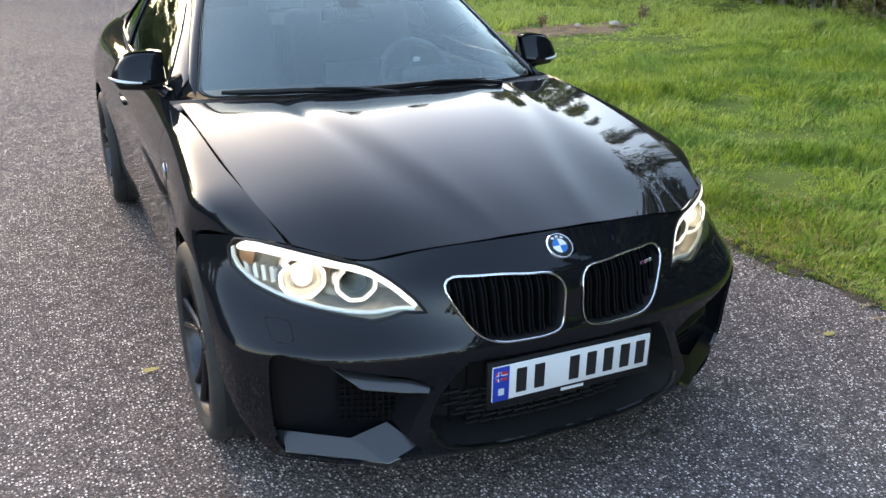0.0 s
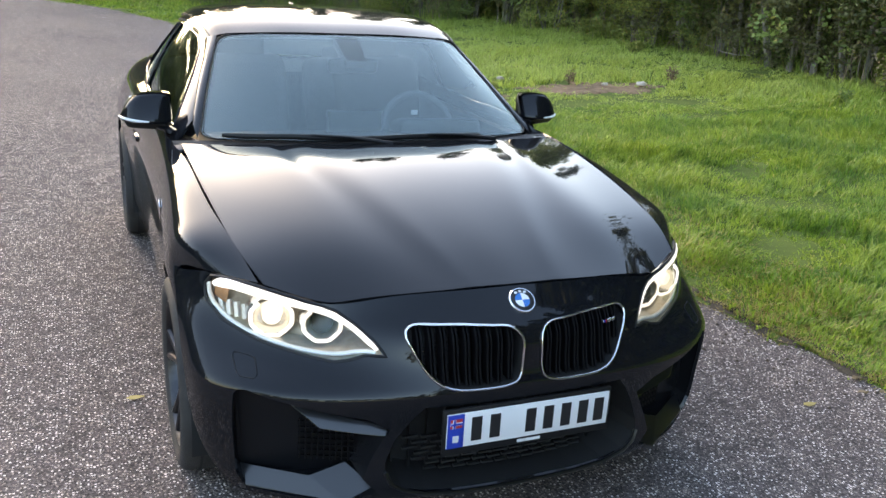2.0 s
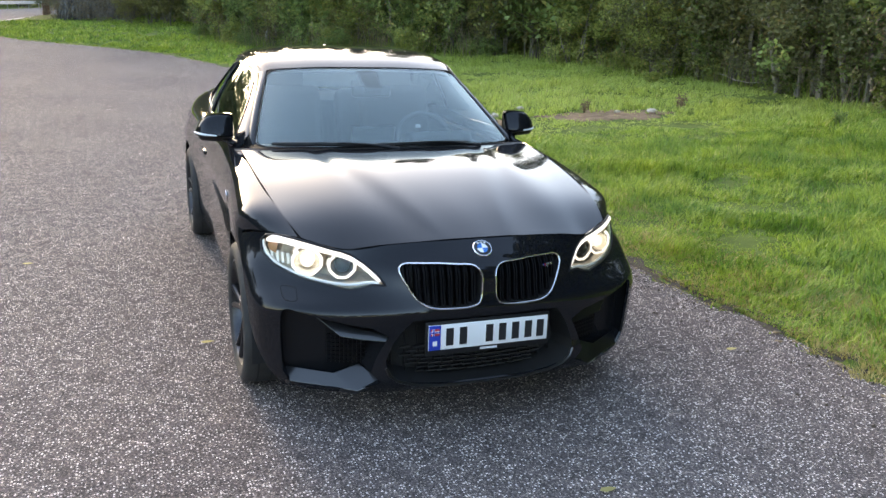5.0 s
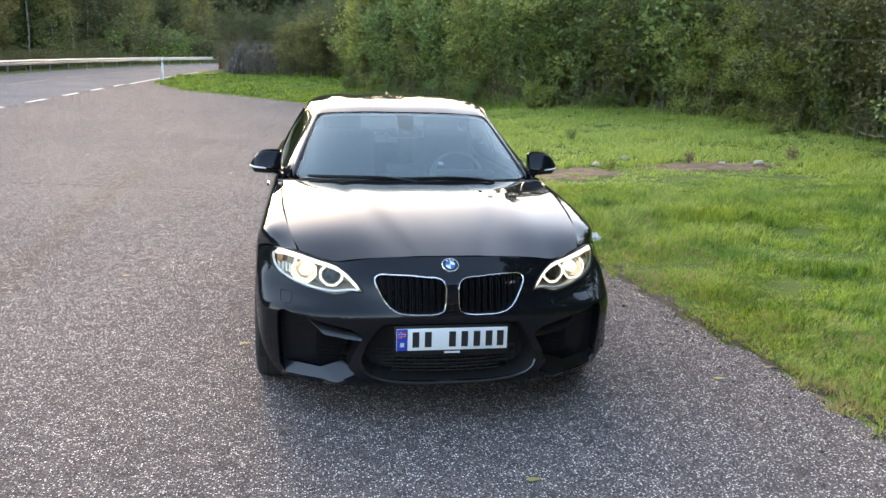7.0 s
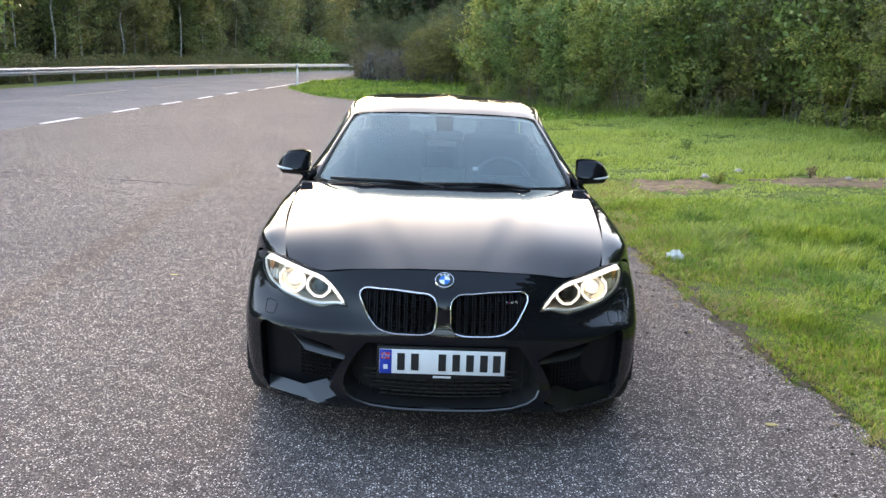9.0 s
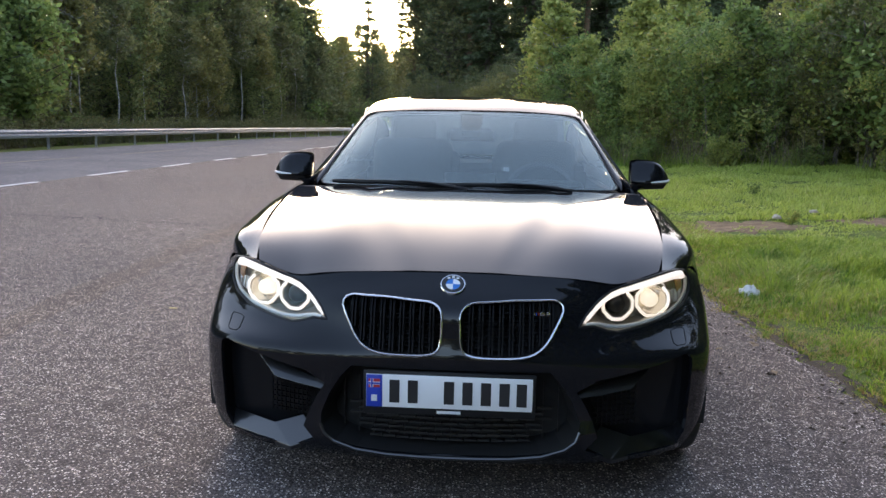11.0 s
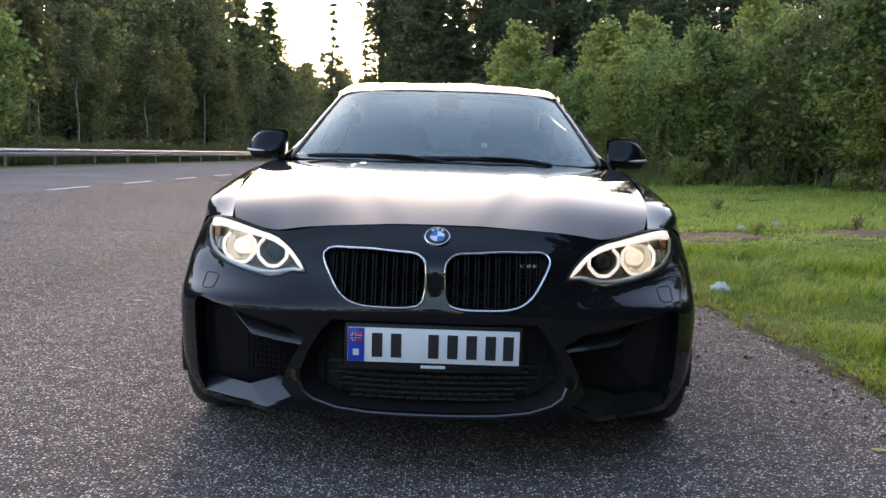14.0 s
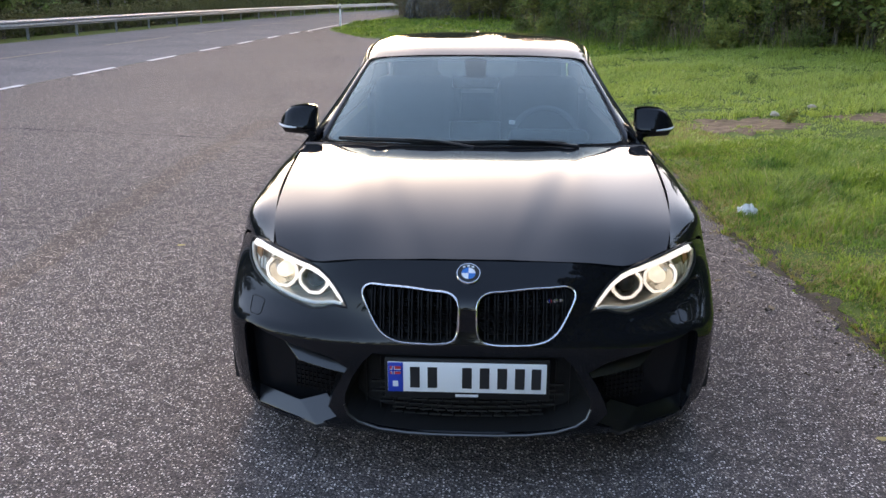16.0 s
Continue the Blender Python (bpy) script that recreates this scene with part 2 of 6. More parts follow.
def asphalt_material(name, dark, mid, stones, stone_colour, scale):
    m = shader(name, mid, 0.9, Specular_IOR_Level=0.12)
    n, l, b = nodes_of(m)
    tc = add(n, "TexCoord")
    big = add(n, "TexNoise", Scale=0.35, Detail=5.0, Roughness=0.6)
    fine = add(n, "TexNoise", Scale=scale * 0.9, Detail=3.0)
    vor = add(n, "TexVoronoi", Scale=scale, Randomness=1.0)
    for t in (big, fine, vor):
        l.new(tc.outputs["Object"], t.inputs["Vector"])
    base = ramp(n, [(0.3, dark), (0.7, mid)])
    l.new(fine.outputs["Fac"], base.inputs[0])
    sep = add(n, "SeparateColor")
    l.new(vor.outputs["Color"], sep.inputs[0])
    pick = ramp(n, [(1 - stones, (0, 0, 0)), (1 - stones * 0.55, (1, 1, 1))])
    l.new(sep.outputs[0], pick.inputs[0])
    core = ramp(n, [(0.34, (1, 1, 1)), (0.41, (0, 0, 0))])
    l.new(vor.outputs["Distance"], core.inputs[0])
    mul = add(n, "Math", operation="MULTIPLY")
    l.new(pick.outputs[0], mul.inputs[0])
    l.new(core.outputs[0], mul.inputs[1])
    mix = add(n, "MixRGB")
    l.new(mul.outputs[0], mix.inputs[0])
    l.new(base.outputs[0], mix.inputs[1])
    mix.inputs[2].default_value = (*stone_colour, 1)
    small = add(n, "TexVoronoi", Scale=scale * 2.1, Randomness=1.0)
    l.new(tc.outputs["Object"], small.inputs["Vector"])
    sep2 = add(n, "SeparateColor")
    l.new(small.outputs["Color"], sep2.inputs[0])
    pick2 = ramp(n, [(1 - stones * 0.55, (0, 0, 0)), (1.0, (0.75, 0.75, 0.75))])
    l.new(sep2.outputs[1], pick2.inputs[0])
    mix2 = add(n, "MixRGB")
    l.new(pick2.outputs[0], mix2.inputs[0])
    l.new(mix.outputs[0], mix2.inputs[1])
    mix2.inputs[2].default_value = (stone_colour[0] * 0.62, stone_colour[1] * 0.58, stone_colour[2] * 0.53, 1)
    mix = mix2
    tone = ramp(n, [(0.3, (0.82, 0.82, 0.84)), (0.7, (1.12, 1.1, 1.08))])
    l.new(big.outputs["Fac"], tone.inputs[0])
    fin = add(n, "MixRGB", blend_type="MULTIPLY")
    fin.inputs[0].default_value = 1.0
    patchy = add(n, "TexNoise", Scale=scale * 0.11, Detail=5.0, Roughness=0.7)
    l.new(tc.outputs["Object"], patchy.inputs["Vector"])
    worn = ramp(n, [(0.36, (0.74, 0.74, 0.74)), (0.5, (1.0, 1.0, 1.0)), (0.64, (1.3, 1.28, 1.26))])
    l.new(patchy.outputs["Fac"], worn.inputs[0])
    both = add(n, "MixRGB", blend_type="MULTIPLY", Fac=1.0)
    l.new(tone.outputs[0], both.inputs[1])
    l.new(worn.outputs[0], both.inputs[2])
    l.new(mix.outputs[0], fin.inputs[1])
    l.new(both.outputs[0], fin.inputs[2])
    l.new(fin.outputs[0], b.inputs["Base Color"])
    bp = add(n, "Bump", Strength=0.8, Distance=0.007)
    l.new(vor.outputs["Distance"], bp.inputs["Height"])
    bp.invert = True
    l.new(bp.outputs[0], b.inputs["Normal"])
    return m


ASPHALT = asphalt_material("worn_asphalt", (0.046, 0.0385, 0.0365), (0.158, 0.134, 0.1265), 0.37, (0.82, 0.73, 0.68), 92.0)
WORN_ASPHALT = asphalt_material("worn_strip_asphalt", (0.06, 0.048, 0.042), (0.16, 0.13, 0.113), 0.28, (0.8, 0.69, 0.62), 90.0)
ROAD_ASPHALT = asphalt_material("road_asphalt", (0.12, 0.119, 0.126), (0.19, 0.188, 0.198), 0.12, (0.34, 0.34, 0.34), 80.0)
SOIL = noisy(shader("grassy_soil", (0.06, 0.065, 0.03), 0.95, Specular_IOR_Level=0.1), 3.0, (0.07, 0.1, 0.022), (0.12, 0.155, 0.036), bump=0.6, bump_scale=40)
DIRT = noisy(shader("bare_dirt", (0.26, 0.18, 0.12), 0.95, Specular_IOR_Level=0.1), 7.0, (0.12, 0.082, 0.05), (0.31, 0.215, 0.14), bump=0.7, bump_scale=70)
ROAD_WHITE = noisy(shader("road_paint_white", (0.7, 0.7, 0.68), 0.7), 14, (0.45, 0.45, 0.44), (0.78, 0.78, 0.76))
ROAD_YELLOW = noisy(shader("road_paint_yellow", (0.6, 0.4, 0.1), 0.7), 14, (0.15, 0.135, 0.11), (0.25, 0.21, 0.15))
TAR = shader("tar_seam", (0.03, 0.029, 0.029), 0.95, Specular_IOR_Level=0.05)
GALV = noisy(shader("galvanised_steel", (0.35, 0.36, 0.37), 0.5, 0.5), 6, (0.26, 0.27, 0.28), (0.42, 0.43, 0.45))
POST_WHITE = shader("post_plastic", (0.75, 0.75, 0.74), 0.4)


def streaked(m, a, b, pale):
    """Rock face: dark and grey patches under pale streaks that run down it."""
    n, l, bs = nodes_of(m)
    tc = add(n, "TexCoord")
    mp = add(n, "Mapping")
    mp.inputs["Scale"].default_value = (1.0, 1.0, 0.16)
    mp.inputs["Rotation"].default_value = (0.12, 0.3, 0.0)
    l.new(tc.outputs["Object"], mp.inputs["Vector"])
    fine = add(n, "TexNoise", Scale=7.0, Detail=5.0, Roughness=0.65)
    l.new(mp.outputs[0], fine.inputs["Vector"])
    wide = add(n, "TexNoise", Scale=1.6, Detail=5.0, Roughness=0.6)
    l.new(tc.outputs["Object"], wide.inputs["Vector"])
    base = ramp(n, [(0.38, a), (0.62, b)])
    l.new(wide.outputs["Fac"], base.inputs[0])
    run = ramp(n, [(0.53, (0, 0, 0)), (0.68, (0.8, 0.8, 0.8))])
    l.new(fine.outputs["Fac"], run.inputs[0])
    mix = add(n, "MixRGB")
    l.new(run.outputs[0], mix.inputs[0])
    l.new(base.outputs[0], mix.inputs[1])
    mix.inputs[2].default_value = (*pale, 1)
    l.new(mix.outputs[0], bs.inputs["Base Color"])
    bp = add(n, "Bump", Strength=0.9, Distance=0.05)
    l.new(fine.outputs["Fac"], bp.inputs["Height"])
    l.new(bp.outputs[0], bs.inputs["Normal"])
    return m


CRAG = streaked(shader("streaked_rock", (0.12, 0.11, 0.1), 0.9), (0.045, 0.042, 0.038), (0.115, 0.107, 0.098), (0.42, 0.4, 0.37))
PALE_STONE = noisy(shader("pale_stone", (0.6, 0.57, 0.53), 0.8), 30, (0.4, 0.34, 0.27), (0.6, 0.53, 0.44), bump=0.3)
LITTER = noisy(shader("white_film", (0.85, 0.83, 0.8), 0.6), 30, (0.72, 0.7, 0.67), (0.88, 0.87, 0.84))
BAR_BLACK = shader("grille_black", (0.006, 0.006, 0.007), 0.45, Specular_IOR_Level=0.1)
MESH_GREY = shader("dark_mesh_metal", (0.045, 0.045, 0.046), 0.4, 0.5)
INTAKE_BLACK = shader("intake_black", (0.008, 0.0085, 0.01), 0.25, Specular_IOR_Level=0.2)
DRY_WOOD = noisy(shader("dry_wood", (0.35, 0.3, 0.24), 0.9), 30, (0.26, 0.22, 0.17), (0.42, 0.37, 0.3), bump=0.4)


def bark_material(name, a, b, scale=12):
    return noisy(shader(name, a, 0.9), scale, a, b, bump=0.7, bump_scale=50)


BARK = bark_material("brown_bark", (0.05, 0.04, 0.032), (0.12, 0.1, 0.08))
STEM_BARK = bark_material("pale_stem_bark", (0.12, 0.105, 0.085), (0.3, 0.27, 0.22))
TWIG = bark_material("grey_twig_bark", (0.07, 0.062, 0.05), (0.17, 0.15, 0.12))
PINE_BARK = bark_material("pine_bark", (0.1, 0.06, 0.04), (0.2, 0.12, 0.07))
BIRCH_BARK = bark_material("birch_bark", (0.12, 0.11, 0.1), (0.5, 0.48, 0.45), 5)


def leaf_material(name, a, b, c, through=0.3):
    m = shader(name, a, 0.55)
    n, l, bs = nodes_of(m)
    g = add(n, "NewGeometry")
    r = ramp(n, [(0.0, a), (0.6, b), (0.93, b), (1.0, c)])
    l.new(g.outputs["Random Per Island"], r.inputs[0])
    l.new(r.outputs[0], bs.inputs["Base Color"])
    tr = add(n, "BsdfTranslucent")
    l.new(r.outputs[0], tr.inputs[0])
    mx = add(n, "MixShader")
    mx.inputs[0].default_value = through
    out = n["Material Output"]
    l.new(bs.outputs[0], mx.inputs[1])
    l.new(tr.outputs[0], mx.inputs[2])
    l.new(mx.outputs[0], out.inputs[0])
    return m


LEAF_GREEN = leaf_material("green_leaves", (0.085, 0.132, 0.036), (0.23, 0.315, 0.088), (0.42, 0.36, 0.11), 0.42)
LEAF_YELLOW = leaf_material("yellowing_leaves", (0.17, 0.21, 0.05), (0.36, 0.39, 0.1), (0.55, 0.38, 0.12), 0.42)
LEAF_DARK = leaf_material("dark_leaves", (0.085, 0.094, 0.04), (0.17, 0.18, 0.07), (0.24, 0.17, 0.07), 0.42)
LEAF_OLIVE = leaf_material("olive_leaves", (0.14, 0.14, 0.045), (0.26, 0.245, 0.08), (0.38, 0.26, 0.1), 0.42)
LEAF_FOREST = leaf_material("forest_leaves", (0.095, 0.12, 0.042), (0.215, 0.255, 0.084), (0.3, 0.24, 0.09), 0.42)
LEAF_BROWN = leaf_material("dry_leaves", (0.12, 0.085, 0.045), (0.23, 0.165, 0.09), (0.36, 0.28, 0.15))
NEEDLES = leaf_material("needles", (0.045, 0.07, 0.03), (0.08, 0.115, 0.045), (0.12, 0.12, 0.06), 0.25)
GRASS = leaf_material("grass_blades", (0.1, 0.175, 0.022), (0.31, 0.43, 0.058), (0.56, 0.5, 0.18), 0.45)
_n, _l, _b = nodes_of(GRASS)
_tc = add(_n, "TexCoord")
_nz = add(_n, "TexNoise", Scale=1.5, Detail=6.0, Roughness=0.72)
_l.new(_tc.outputs["Object"], _nz.inputs["Vector"])
_rp = ramp(_n, [(0.39, (0.5, 0.66, 0.5)), (0.5, (1.0, 1.0, 1.0)), (0.61, (1.22, 1.12, 1.0))])
_l.new(_nz.outputs["Fac"], _rp.inputs[0])
_mx = add(_n, "MixRGB", blend_type="MULTIPLY", Fac=1.0)
_cr = [x for x in _n if x.type == "VALTORGB" and x != _rp][0]
_l.new(_cr.outputs[0], _mx.inputs[1])
_l.new(_rp.outputs[0], _mx.inputs[2])
_l.new(_mx.outputs[0], _b.inputs["Base Color"])
_l.new(_mx.outputs[0], [x for x in _n if x.type == "BSDF_TRANSLUCENT"][0].inputs[0])
MEADOW = leaf_material("meadow_grass", (0.21, 0.28, 0.05), (0.45, 0.545, 0.12), (0.62, 0.58, 0.25), 0.5)
DRY_GRASS = leaf_material("dry_grass", (0.24, 0.2, 0.06), (0.46, 0.38, 0.13), (0.32, 0.18, 0.08), 0.4)
STEM_DRY = leaf_material("dry_stems", (0.16, 0.12, 0.07), (0.36, 0.28, 0.17), (0.5, 0.42, 0.28), 0.2)
MOULD = noisy(shader("leaf_mould", (0.06, 0.045, 0.03), 0.95), 22, (0.024, 0.019, 0.013), (0.08, 0.058, 0.036), bump=0.8, bump_scale=90)

# ---- ground, pavement and road ----
EDGE = [(-60, 3.2), (-12, 3.0), (-4, 2.5), (-1.5, 2.22), (0, 2.08), (0.8, 2.03), (1.6, 1.95), (2.6, 1.9), (3.3, 1.85), (4.6, 1.85), (5.2, 1.88), (7.3, 1.94), (12, 1.95), (17, 1.75), (20.7, 1.15),
        (23, 0.55), (25.3, -0.05), (27.0, -0.85), (28.2, -1.6), (30.0, -2.85), (31.4, -3.7), (32.7, -4.8), (36.4, -6.15), (40.6, -7.55), (45, -7.8), (60, -7.3), (80, -5.5), (110, 0), (140, 10), (200, 40)]
_ey, _ex = np.array([e[0] for e in EDGE], float), np.array([e[1] for e in EDGE], float)


def edge_x(y):
    return np.interp(y, _ey, _ex)


def wobble(x, y, s=1.0):
    return np.sin(x * 1.3 * s + 1.7 * np.sin(y * 0.9 * s)) * 0.5 + np.sin(y * 2.1 * s + 1.3 * np.sin(x * 1.1 * s)) * 0.5


def ground_z(x, y):
    """Height of the ground: flat under the asphalt, rising gently through the grass on one side, falling off behind the guardrail."""
    x, y = np.asarray(x, float), np.asarray(y, float)
    d = np.clip(x - edge_x(y), 0, None)
    rise = 0.035 * np.clip(d, 0, 9) * (1 + 0.08 * np.clip(y - 9, 0, 10)) + 0.02 * np.clip(d - 9, 0, 60)
    rise = rise + 0.2 * np.clip(d / 0.9, 0, 1) * np.clip((y - 42) / 6, 0, 1) * np.clip((75 - y) / 10, 0, 1)
    z = np.where(d > 0, 0.012 + rise + 0.025 * wobble(x, y) * np.clip(d, 0, 1), -0.012)
    back = np.clip(-18.5 - x, 0, 40)
    return np.where(x < -18.5, -0.012 - 0.28 * np.clip(back, 0, 2.2) + 0.03 * np.clip(back - 12, 0, 40), z)


def grid_sheet(xs, ys, f):
    xs, ys = np.asarray(xs), np.asarray(ys)
    gx, gy = np.meshgrid(xs, ys)
    gz = f(gx, gy)
    v = np.stack([gx, gy, gz], -1).reshape(-1, 3)
    w = len(xs)
    faces = [(j * w + i, j * w + i + 1, (j + 1) * w + i + 1, (j + 1) * w + i) for j in range(len(ys) - 1) for i in range(w - 1)]
    return v, faces


gxs = np.concatenate([[-1500, -600, -250, -120], np.arange(-70, -21, 3), np.arange(-20.9, -18, 0.6), [-17, -16, -14, -12, -10], np.arange(-9, 1.5, 0.3), np.arange(1.6, 3.2, 0.1), np.arange(3.2, 14, 0.35), np.arange(14, 40, 2.5), [60, 120, 250, 600, 1500]])
gys = np.concatenate([[-1500, -500, -200, -90, -50], np.arange(-30, -4, 2), np.arange(-4, 20, 0.3), np.arange(20, 50, 0.4), np.arange(50, 80, 1.5), np.arange(80, 120, 6), [150, 250, 500, 1500, 2500]])
v, f = grid_sheet(gxs, gys, ground_z)
tagged(mesh_object("ground", v, f, SOIL), "rough grassy soil rising gently towards the thicket", "ground", kind="structure")

# asphalt lay-by: one sheet with a ragged edge against the grass
rng = random.Random(5)
ys = np.concatenate([[-60, -40, -25, -15, -10, -6], np.arange(-4, 9, 0.06), np.arange(9, 45, 0.5), [50, 60, 70, 80, 95, 110]])
right = [(float(edge_x(y)) + (0.05 * float(wobble(y * 3.1, y * 7.7)) + 0.045 * float(wobble(y * 11.0, y * 5.0)) + rng.uniform(-0.03, 0.03) if -4 < y < 9 else 0), float(y)) for y in ys]
v, f = [], []
for x, y in right:
    for k, xx in enumerate((-8.62, -4, 0, 1.2)):
        v.append((min(xx, x - 0.2 + 0.01 * k), y, 0.0))
    v += [(x, y, 0.0), (x + 0.02, y, -0.03)]
for j in range(len(ys) - 1):
    for k in range(5):
        f.append((j * 6 + k, j * 6 + k + 1, (j + 1) * 6 + k + 1, (j + 1) * 6 + k))
tagged(mesh_object("pavement", v, f, ASPHALT, smooth=False), "worn grey asphalt lay-by with pale aggregate stones", "pavement", kind="structure")


def road_mid(y):
    """x of the road's near edge line."""
    return float(np.interp(y, [-80, 0, 46, 60, 80, 110, 150, 220], [-8.6, -8.6, -8.3, -7.9, -6.3, -1.5, 8.5, 34]))


v, f = [], []
rys = list(np.arange(-80, 40, 4)) + list(np.arange(40, 222, 3))
for y in rys:
    m = road_mid(y)
    v += [(m + 0.25 if y > 46 else -8.62, y, 0.002), (m - 4.1, y, 0.03), (m - 8.3, y, 0.0), (m - 8.6, y, -0.03)]
for j in range(len(rys) - 1):
    for k in range(3):
        f.append((j * 4 + k, (j + 1) * 4 + k, (j + 1) * 4 + k + 1, j * 4 + k + 1))
tagged(mesh_object("road", v, f, ROAD_ASPHALT), "smooth grey two-lane asphalt road curving away", "road", kind="structure")


def strip(name, x0, y0, x1, y1, w, mat, label, z=0.006, group=""):
    d = Vector((x1 - x0, y1 - y0, 0)).normalized() * (w / 2)
    s = Vector((-d.y, d.x, 0))
    a, b = Vector((x0, y0, z)), Vector((x1, y1, z))
    ob = part(name, prism([a - s, a + s, b + s, b - s], (0, 0, 0.004)), mat, smooth=False)
    return tagged(ob, label, "road marking", group, "structure")


y = 3.2
while y < 37:
    strip("edge_dash", -8.72 + 0.006 * y, y, -8.72 + 0.006 * (y + 1.95), y + 1.95, 0.13, ROAD_WHITE, "white painted dash at the edge of the road", group="dashes along the road edge")
    y += 4.1
for a in range(39, 110, 6):
    strip("edge_line", road_mid(a), a, road_mid(a + 6), a + 6, 0.13, ROAD_WHITE, "white painted edge line of the road")
for a in range(-10, 100, 9):
    strip("centre_dash", road_mid(a) - 4.1, a, road_mid(a + 6) - 4.1, a + 6, 0.13, ROAD_YELLOW, "faded yellow centre dash on the road", z=0.034, group="dashes along the road centre")

# a hairline tar seam across the lay-by
for pts in ([(-7.5, 8.25), (-5.8, 8.02), (-4.4, 7.72), (-3.0, 7.43), (-1.6, 7.3)],):
    fine = []
    for (ax, ay), (bx, by) in zip(pts, pts[1:]):
        fine += [(ax + (bx - ax) * t + rng.uniform(-0.02, 0.02), ay + (by - ay) * t + rng.uniform(-0.02, 0.02)) for t in np.linspace(0, 1, 8)[:-1]]
    tagged(part("tar_seam", tube([(x, yy, 0.0) for x, yy in fine], [0.008 + rng.uniform(-0.003, 0.003) for _ in fine], n=6, flat=0.35), TAR), "thin dark crack seam across the worn asphalt", "crack", kind="structure")

# a worn, sandy wheel track along the lay-by
v, f = [], []
tys = np.arange(-1.5, 9.0, 0.06)
for y in tys:
    mx = -2.86 + 0.05 * math.sin(y * 0.7) + 0.02 * float(wobble(y * 2.3, y * 3.9))
    ww = 0.17 + 0.05 * float(wobble(y * 1.7, y * 5.1)) + 0.03 * float(wobble(y * 9.0, y * 4.0))
    v += [(mx - ww, y, -0.002), (mx - ww * 0.6, y, 0.003), (mx + ww * 0.6, y, 0.003), (mx + ww, y, -0.002)]
for j in range(len(tys) - 1):
    for k in range(3):
        f.append((j * 4 + k, j * 4 + k + 1, j * 4 + k + 5, j * 4 + k + 4))
tagged(mesh_object("worn_track", v, f, WORN_ASPHALT), "worn sandy brown strip along the asphalt", "pavement", kind="structure")

# bare dirt in the grass: two worn patches
BARE = [(3.35, 8.45, 0.66, 0.78), (5.7, 8.7, 0.98, 0.62)]


def patch(name, cx, cy, rx, ry, seed, label, material):
    r = random.Random(seed)
    N, rings = 72, 7
    ph = [r.uniform(0, 6.28) for _ in range(4)]
    v, f = [(cx, cy)], []
    for j in range(1, rings + 1):
        for k in range(N):
            a = 2 * math.pi * k / N
            q = 1 + 0.2 * math.sin(2 * a + ph[0]) + 0.16 * math.sin(5 * a + ph[1]) + 0.12 * math.sin(11 * a + ph[2]) + 0.09 * math.sin(23 * a + ph[3])
            v.append((cx + rx * q * j / rings * math.cos(a), cy + ry * q * j / rings * math.sin(a) - 0.07 * (cx - 5) * 0))
    v = [(x, y, float(ground_z(x, y)) + (0.014 if i < 1 + (rings - 1) * N else -0.03) + 0.012 * noise.noise(Vector((x * 6, y * 6, 1)))) for i, (x, y) in enumerate(v)]
    f = [(0, 1 + k, 1 + (k + 1) % N) for k in range(N)]
    for j in range(rings - 1):
        f += [(1 + j * N + k, 1 + (j + 1) * N + k, 1 + (j + 1) * N + (k + 1) % N, 1 + j * N + (k + 1) % N) for k in range(N)]
    return tagged(mesh_object(name, v, f, material), label, "dirt", kind="structure")


for k, b in enumerate(BARE):
    patch("dirt_patch", *b, 3 + k, "bare trodden patch of pale brown dirt in the grass", DIRT)

# dark earth and leaf mould where the turf meets the asphalt
v, f = [], []
eys = np.arange(-3.5, 10, 0.05)
for y in eys:
    e0 = float(edge_x(y)) + 0.05 * float(wobble(y * 3.1, y * 7.7))
    w0, w1 = 0.025 + 0.03 * float(wobble(y * 6.3, y * 2.9)), 0.07 + 0.05 * float(wobble(y * 4.1, y * 9.3))
    for x in (e0 - w0, e0 + 0.03, e0 + w1):
        v.append((x, y, 0.003 if x < e0 else float(ground_z(x, y)) + 0.006))
for j in range(len(eys) - 1):
    for k in range(2):
        f.append((j * 3 + k, j * 3 + k + 1, j * 3 + k + 4, j * 3 + k + 3))
tagged(mesh_object("verge_earth", v, f, MOULD), "dark crumbly earth and leaf mould at the turf's edge", "earth", kind="structure")

# ---- roadside things ----
rail_x = lambda y: road_mid(y) - 8.75
w_beam = [(0.0, 0.0), (0.0, 0.03), (0.05, 0.07), (0.05, 0.115), (0.0, 0.155), (0.0, 0.165), (0.05, 0.205), (0.05, 0.25), (0.0, 0.29), (0.0, 0.32)]
y = -8.0
while y < 130:
    rail = thing("guardrail", "galvanised steel crash barrier section beside the road", "guardrail", (rail_x(y), y, 0), "guardrail sections along the road")
    L = 4.0
    dx = rail_x(y + L) - rail_x(y)
    bm = bmesh.new()
    ring = []
    for t in (0, 1):
        ring.append([bm.verts.new((dx * t + px, L * t, 0.44 + pz)) for px, pz in w_beam] + [bm.verts.new((dx * t + px - 0.006, L * t, 0.44 + pz)) for px, pz in w_beam[::-1]])
    n = len(ring[0])
    for k in range(n):
        bm.faces.new((ring[0][k], ring[0][(k + 1) % n], ring[1][(k + 1) % n], ring[1][k]))
    part("beam", bm, GALV, rail)
    for t in (0.5,):
        part("post", merge(box((0.07, 0.01, 0.74), (dx * t - 0.07, L * t - 0.04, 0.33)), box((0.07, 0.01, 0.74), (dx * t - 0.07, L * t + 0.04, 0.33)), box((0.01, 0.08, 0.74), (dx * t - 0.1, L * t, 0.33))), GALV, rail, smooth=False)
    y += L

